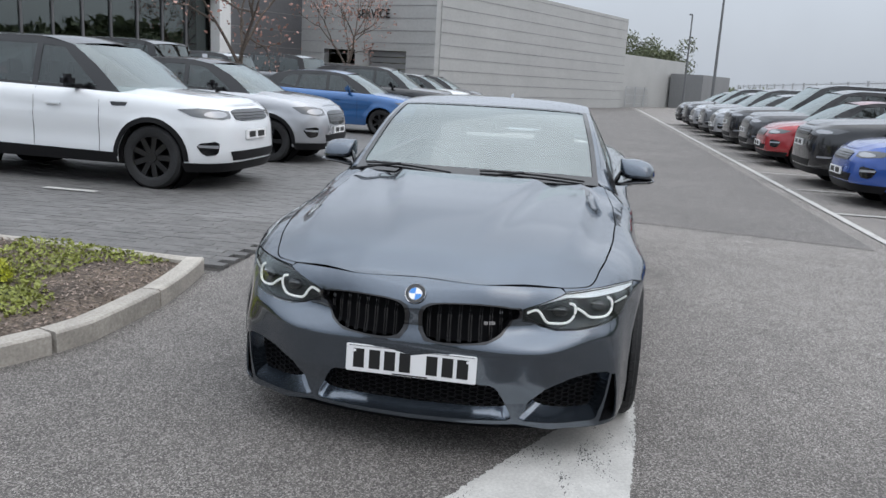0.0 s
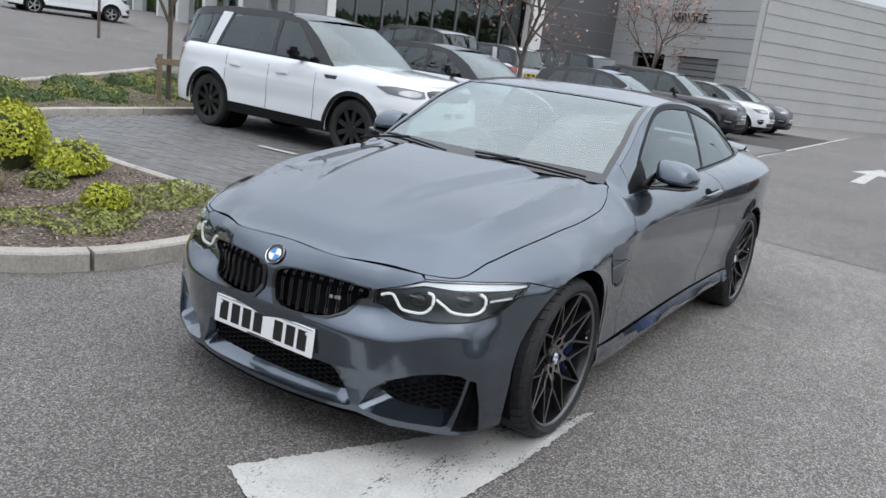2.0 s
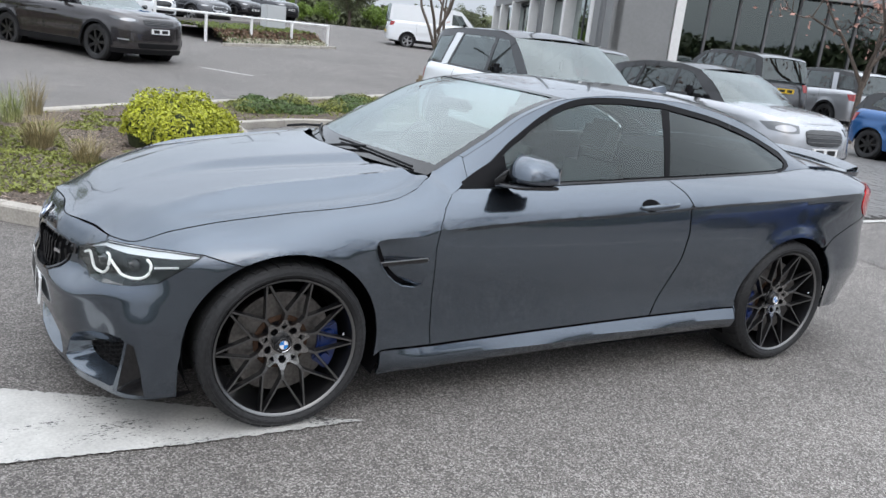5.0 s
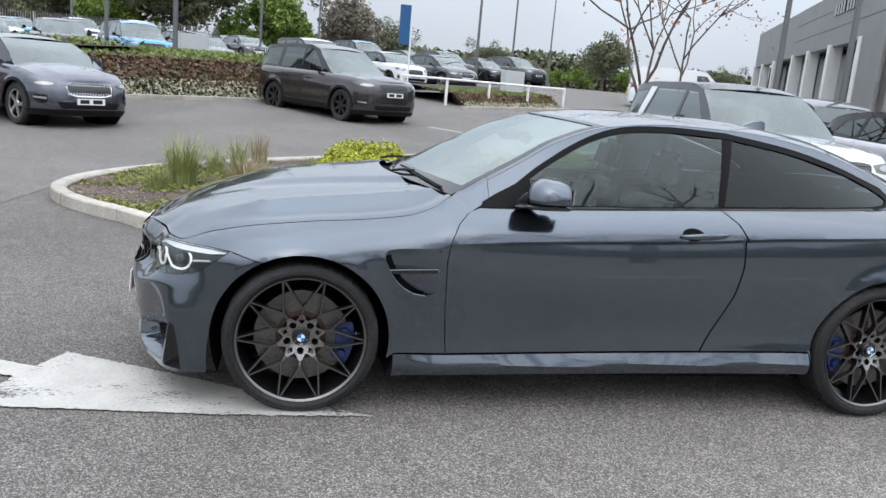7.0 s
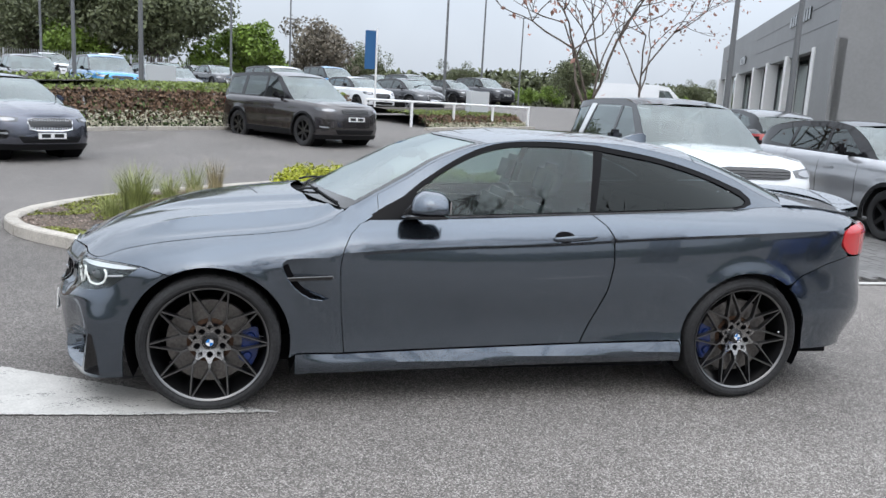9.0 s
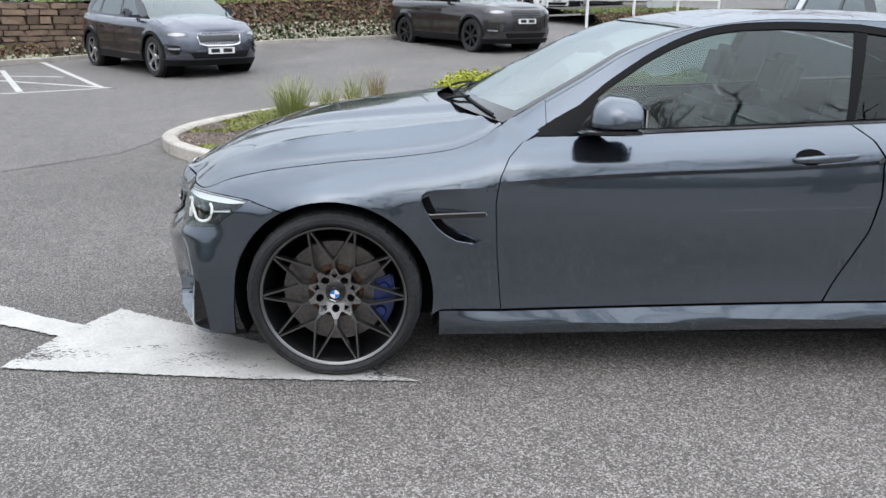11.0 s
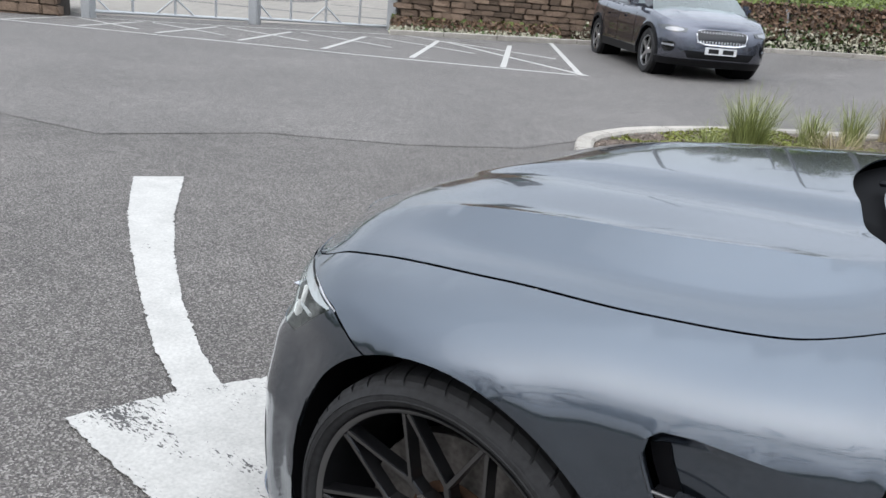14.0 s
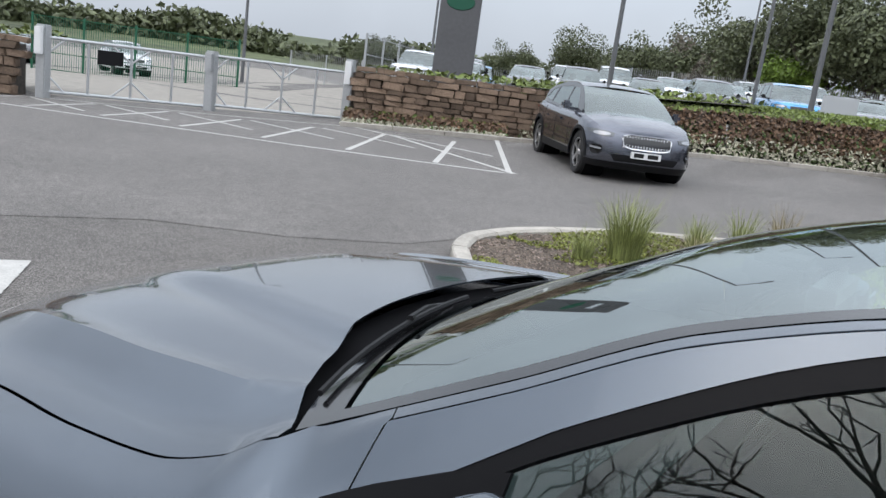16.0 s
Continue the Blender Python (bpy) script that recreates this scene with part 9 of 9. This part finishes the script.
# far woods and hedgerows; behind the viewer unseen ones are added to darken reflections
pts = []
for b in np.arange(0, 360, 0.4):
    ahead = 40 < b < 165
    dist = 170 + 35 * noise.noise((b * 0.05, 0, 0)) if ahead or b < 20 or b > 330 else 75 + 10 * noise.noise((b * 0.1, 2, 0))
    hgt = 4 + 2.5 * noise.noise((b * 0.13, 5, 0)) + 2.5 * noise.noise((b * 0.7, 9, 0))
    hgt *= 1.3 if ahead else (0.5 if b < 20 or b > 330 else 1.2)
    a = radians(b)
    x, y = 0.2 + dist * math.cos(a), -4.7 + dist * math.sin(a)
    for _ in range(190):
        pts.append((x + rs.normal() * 3, y + rs.normal() * 3, gz(x, y) + rs.uniform(-0.5, max(1.2, hgt))))
pts = np.array(pts)
v, f = leaves(rs, pts, rs.normal(size=(len(pts), 3)), 0.75, 0.6)
tagged(mesh_ob("far_woods", v, f, M_OAK, smooth=False), "distant dull green woods and hedgerows, those behind unseen and added", "woodland", kind="stuff")
# hillside beyond the gate
hv, hf = [], []
for i, b in enumerate(np.arange(100, 172, 2)):
    for j, (dist, z) in enumerate(((110, 0), (170, 2), (240, 6 + 4 * noise.noise((b * 0.06, 1, 1))), (330, 9))):
        a = radians(b)
        hv.append((dist * math.cos(a), dist * math.sin(a), z * (0.5 + 0.5 * math.sin(radians((b - 100) * 2.5 + 10))) + gz(dist * math.cos(a), dist * math.sin(a)) - 0.5))
for i in range(35):
    for j in range(3):
        hf.append((i * 4 + j, i * 4 + j + 1, i * 4 + j + 5, i * 4 + j + 4))
M_FIELD = mat("rough_hillside", (0.075, 0.09, 0.04), 0.95, grain=0.5, scale=0.25, vary=0.4)
tagged(mesh_ob("hillside", hv, hf, M_FIELD), "rough green hillside beyond the site", "hill", kind="structure")
sheet("gravel_road", [(-16.33, 7.85), (-12.92, 13.24), (-19.41, 24.61), (-23.09, 38.82), (-67.19, 60.7), (-77.48, 26.4)], 0.01, mat("pale_gravel", (0.27, 0.25, 0.22), 0.9, grain=0.2, scale=40, vary=0.15), "pale concrete road beyond the gate", "road", 4.0)
bed2 = hedge((6.0, 23.6), (10.5, 26.4), "planted_bank", "low planted strip with yellow-green shrubs", 0.5)

# ---- kerb stones and paving blocks ----
kerb = tagged(new("kerb"), "pale concrete kerb round the planted island", "kerb", kind="structure")


def kerb_run(pts, piece, width, height, lift=0.0):
    line, length = smooth_line(pts, 400)
    s = np.r_[0, np.cumsum(np.linalg.norm(np.diff(line, axis=0), axis=1))]
    n = int(length / piece)
    for k in range(n):
        t0, t1 = (k + 0.008) * length / n, (k + 0.992) * length / n
        ts = np.linspace(t0, t1, 5)
        c = np.stack([np.interp(ts, s, line[:, 0]), np.interp(ts, s, line[:, 1])], 1)
        d = np.gradient(c, axis=0)
        nn = np.stack([-d[:, 1], d[:, 0]], 1) / np.linalg.norm(d, axis=1)[:, None]
        vs, fs = [], []
        for p, q in zip(c, nn):
            z = gz(*p) + lift
            for o, zz in ((-width / 2, -0.05), (-width / 2, height * 0.8), (-width / 2 + 0.025, height), (width / 2 - 0.012, height), (width / 2, height - 0.012), (width / 2, -0.05)):
                vs.append((p[0] - q[0] * o, p[1] - q[1] * o, z + zz))
        m = 6
        for i in range(4):
            for j in range(m - 1):
                fs.append((i * m + j, (i + 1) * m + j, (i + 1) * m + j + 1, i * m + j + 1))
        fs += [tuple(range(m)), tuple(range(4 * m, 5 * m))[::-1]]
        mesh_ob("kerb_stone", vs, fs, M_KERB, kerb, smooth=False)


kerb_run(KERB_LOOP[::-1], 0.9, 0.15, 0.115)
kerb_run(INNER[:4], 0.9, 0.06, 0.10)
kerb_run(INNER[3:], 0.9, 0.14, 0.12)
kerb_run([(-11.15, 12), (-8.49, 14.4)], 0.9, 0.14, 0.11)
kerb_run([(-8.7, 14.2), (-4.5, 17.7), (-1.0, 19.7), (3.4, 21.9)], 0.9, 0.14, 0.1)
kerb_run([(5.6, 22.9), (10.6, 26.0)], 0.9, 0.14, 0.1)

bx, by, bz = 0.197, 0.097, 0.026
bm = bmesh.new()
box(bm, -bx / 2, bx / 2, -by / 2, by / 2, 0, bz)
for v in bm.verts:
    if v.co.z > 0.01:
        v.co.x *= 0.985
        v.co.y *= 0.97
o = part("paving_block", bm, M_BLOCK, None, smooth=False)
blk = o.data
bpy.data.objects.remove(o)
P = np.array([(1.72, 2.05), (30, 2.05), (30, 8.4), (8, 8.28), (6.2, 8.22), (4.8, 8.14), (3.2, 8.0), (2.06, 7.4)])
rest_v, rest_f = [], []
rs = np.random.RandomState(77)
cnt = 0
for i in range(32):
    y = 2.1 + i * 0.2
    for j in range(281):
        x = 1.78 + j * 0.1
        yy = y + (0.1 if j % 2 else 0.0)
        if x > 20 or not inside(P, np.array([[x, yy]]))[0]:
            continue
        z = 0.004 + rs.uniform(-0.002, 0.002)
        if x < 3.5 and yy < 6.2 and cnt < 300 and (yy < 4.2 or x < 2.6):
            o = new("paving_block", blk)
            o.parent = bed
            o.matrix_local = Matrix.Translation((x, yy, z)) @ Matrix.Rotation(math.pi / 2 + rs.normal() * 0.006, 4, "Z")
            cnt += 1
        else:
            n0 = len(rest_v)
            hx, hy = by / 2 * 0.97, bx / 2 * 0.985
            rest_v += [(x - hx, yy - hy, z + bz), (x + hx, yy - hy, z + bz), (x + hx, yy + hy, z + bz), (x - hx, yy + hy, z + bz), (x - hx, yy - hy, z), (x + hx, yy - hy, z), (x + hx, yy + hy, z), (x - hx, yy + hy, z)]
            rest_f += [(n0, n0 + 1, n0 + 2, n0 + 3)] + [(n0 + 4 + a, n0 + 4 + (a + 1) % 4, n0 + (a + 1) % 4, n0 + a) for a in range(4)]
M_BLOCKS = leaf_material("paving_block_rest", (0.145, 0.141, 0.137), 0.12)
o = mesh_ob("paving_blocks", rest_v, rest_f, M_BLOCKS, bed, smooth=False)
o["kind"] = "stuff"
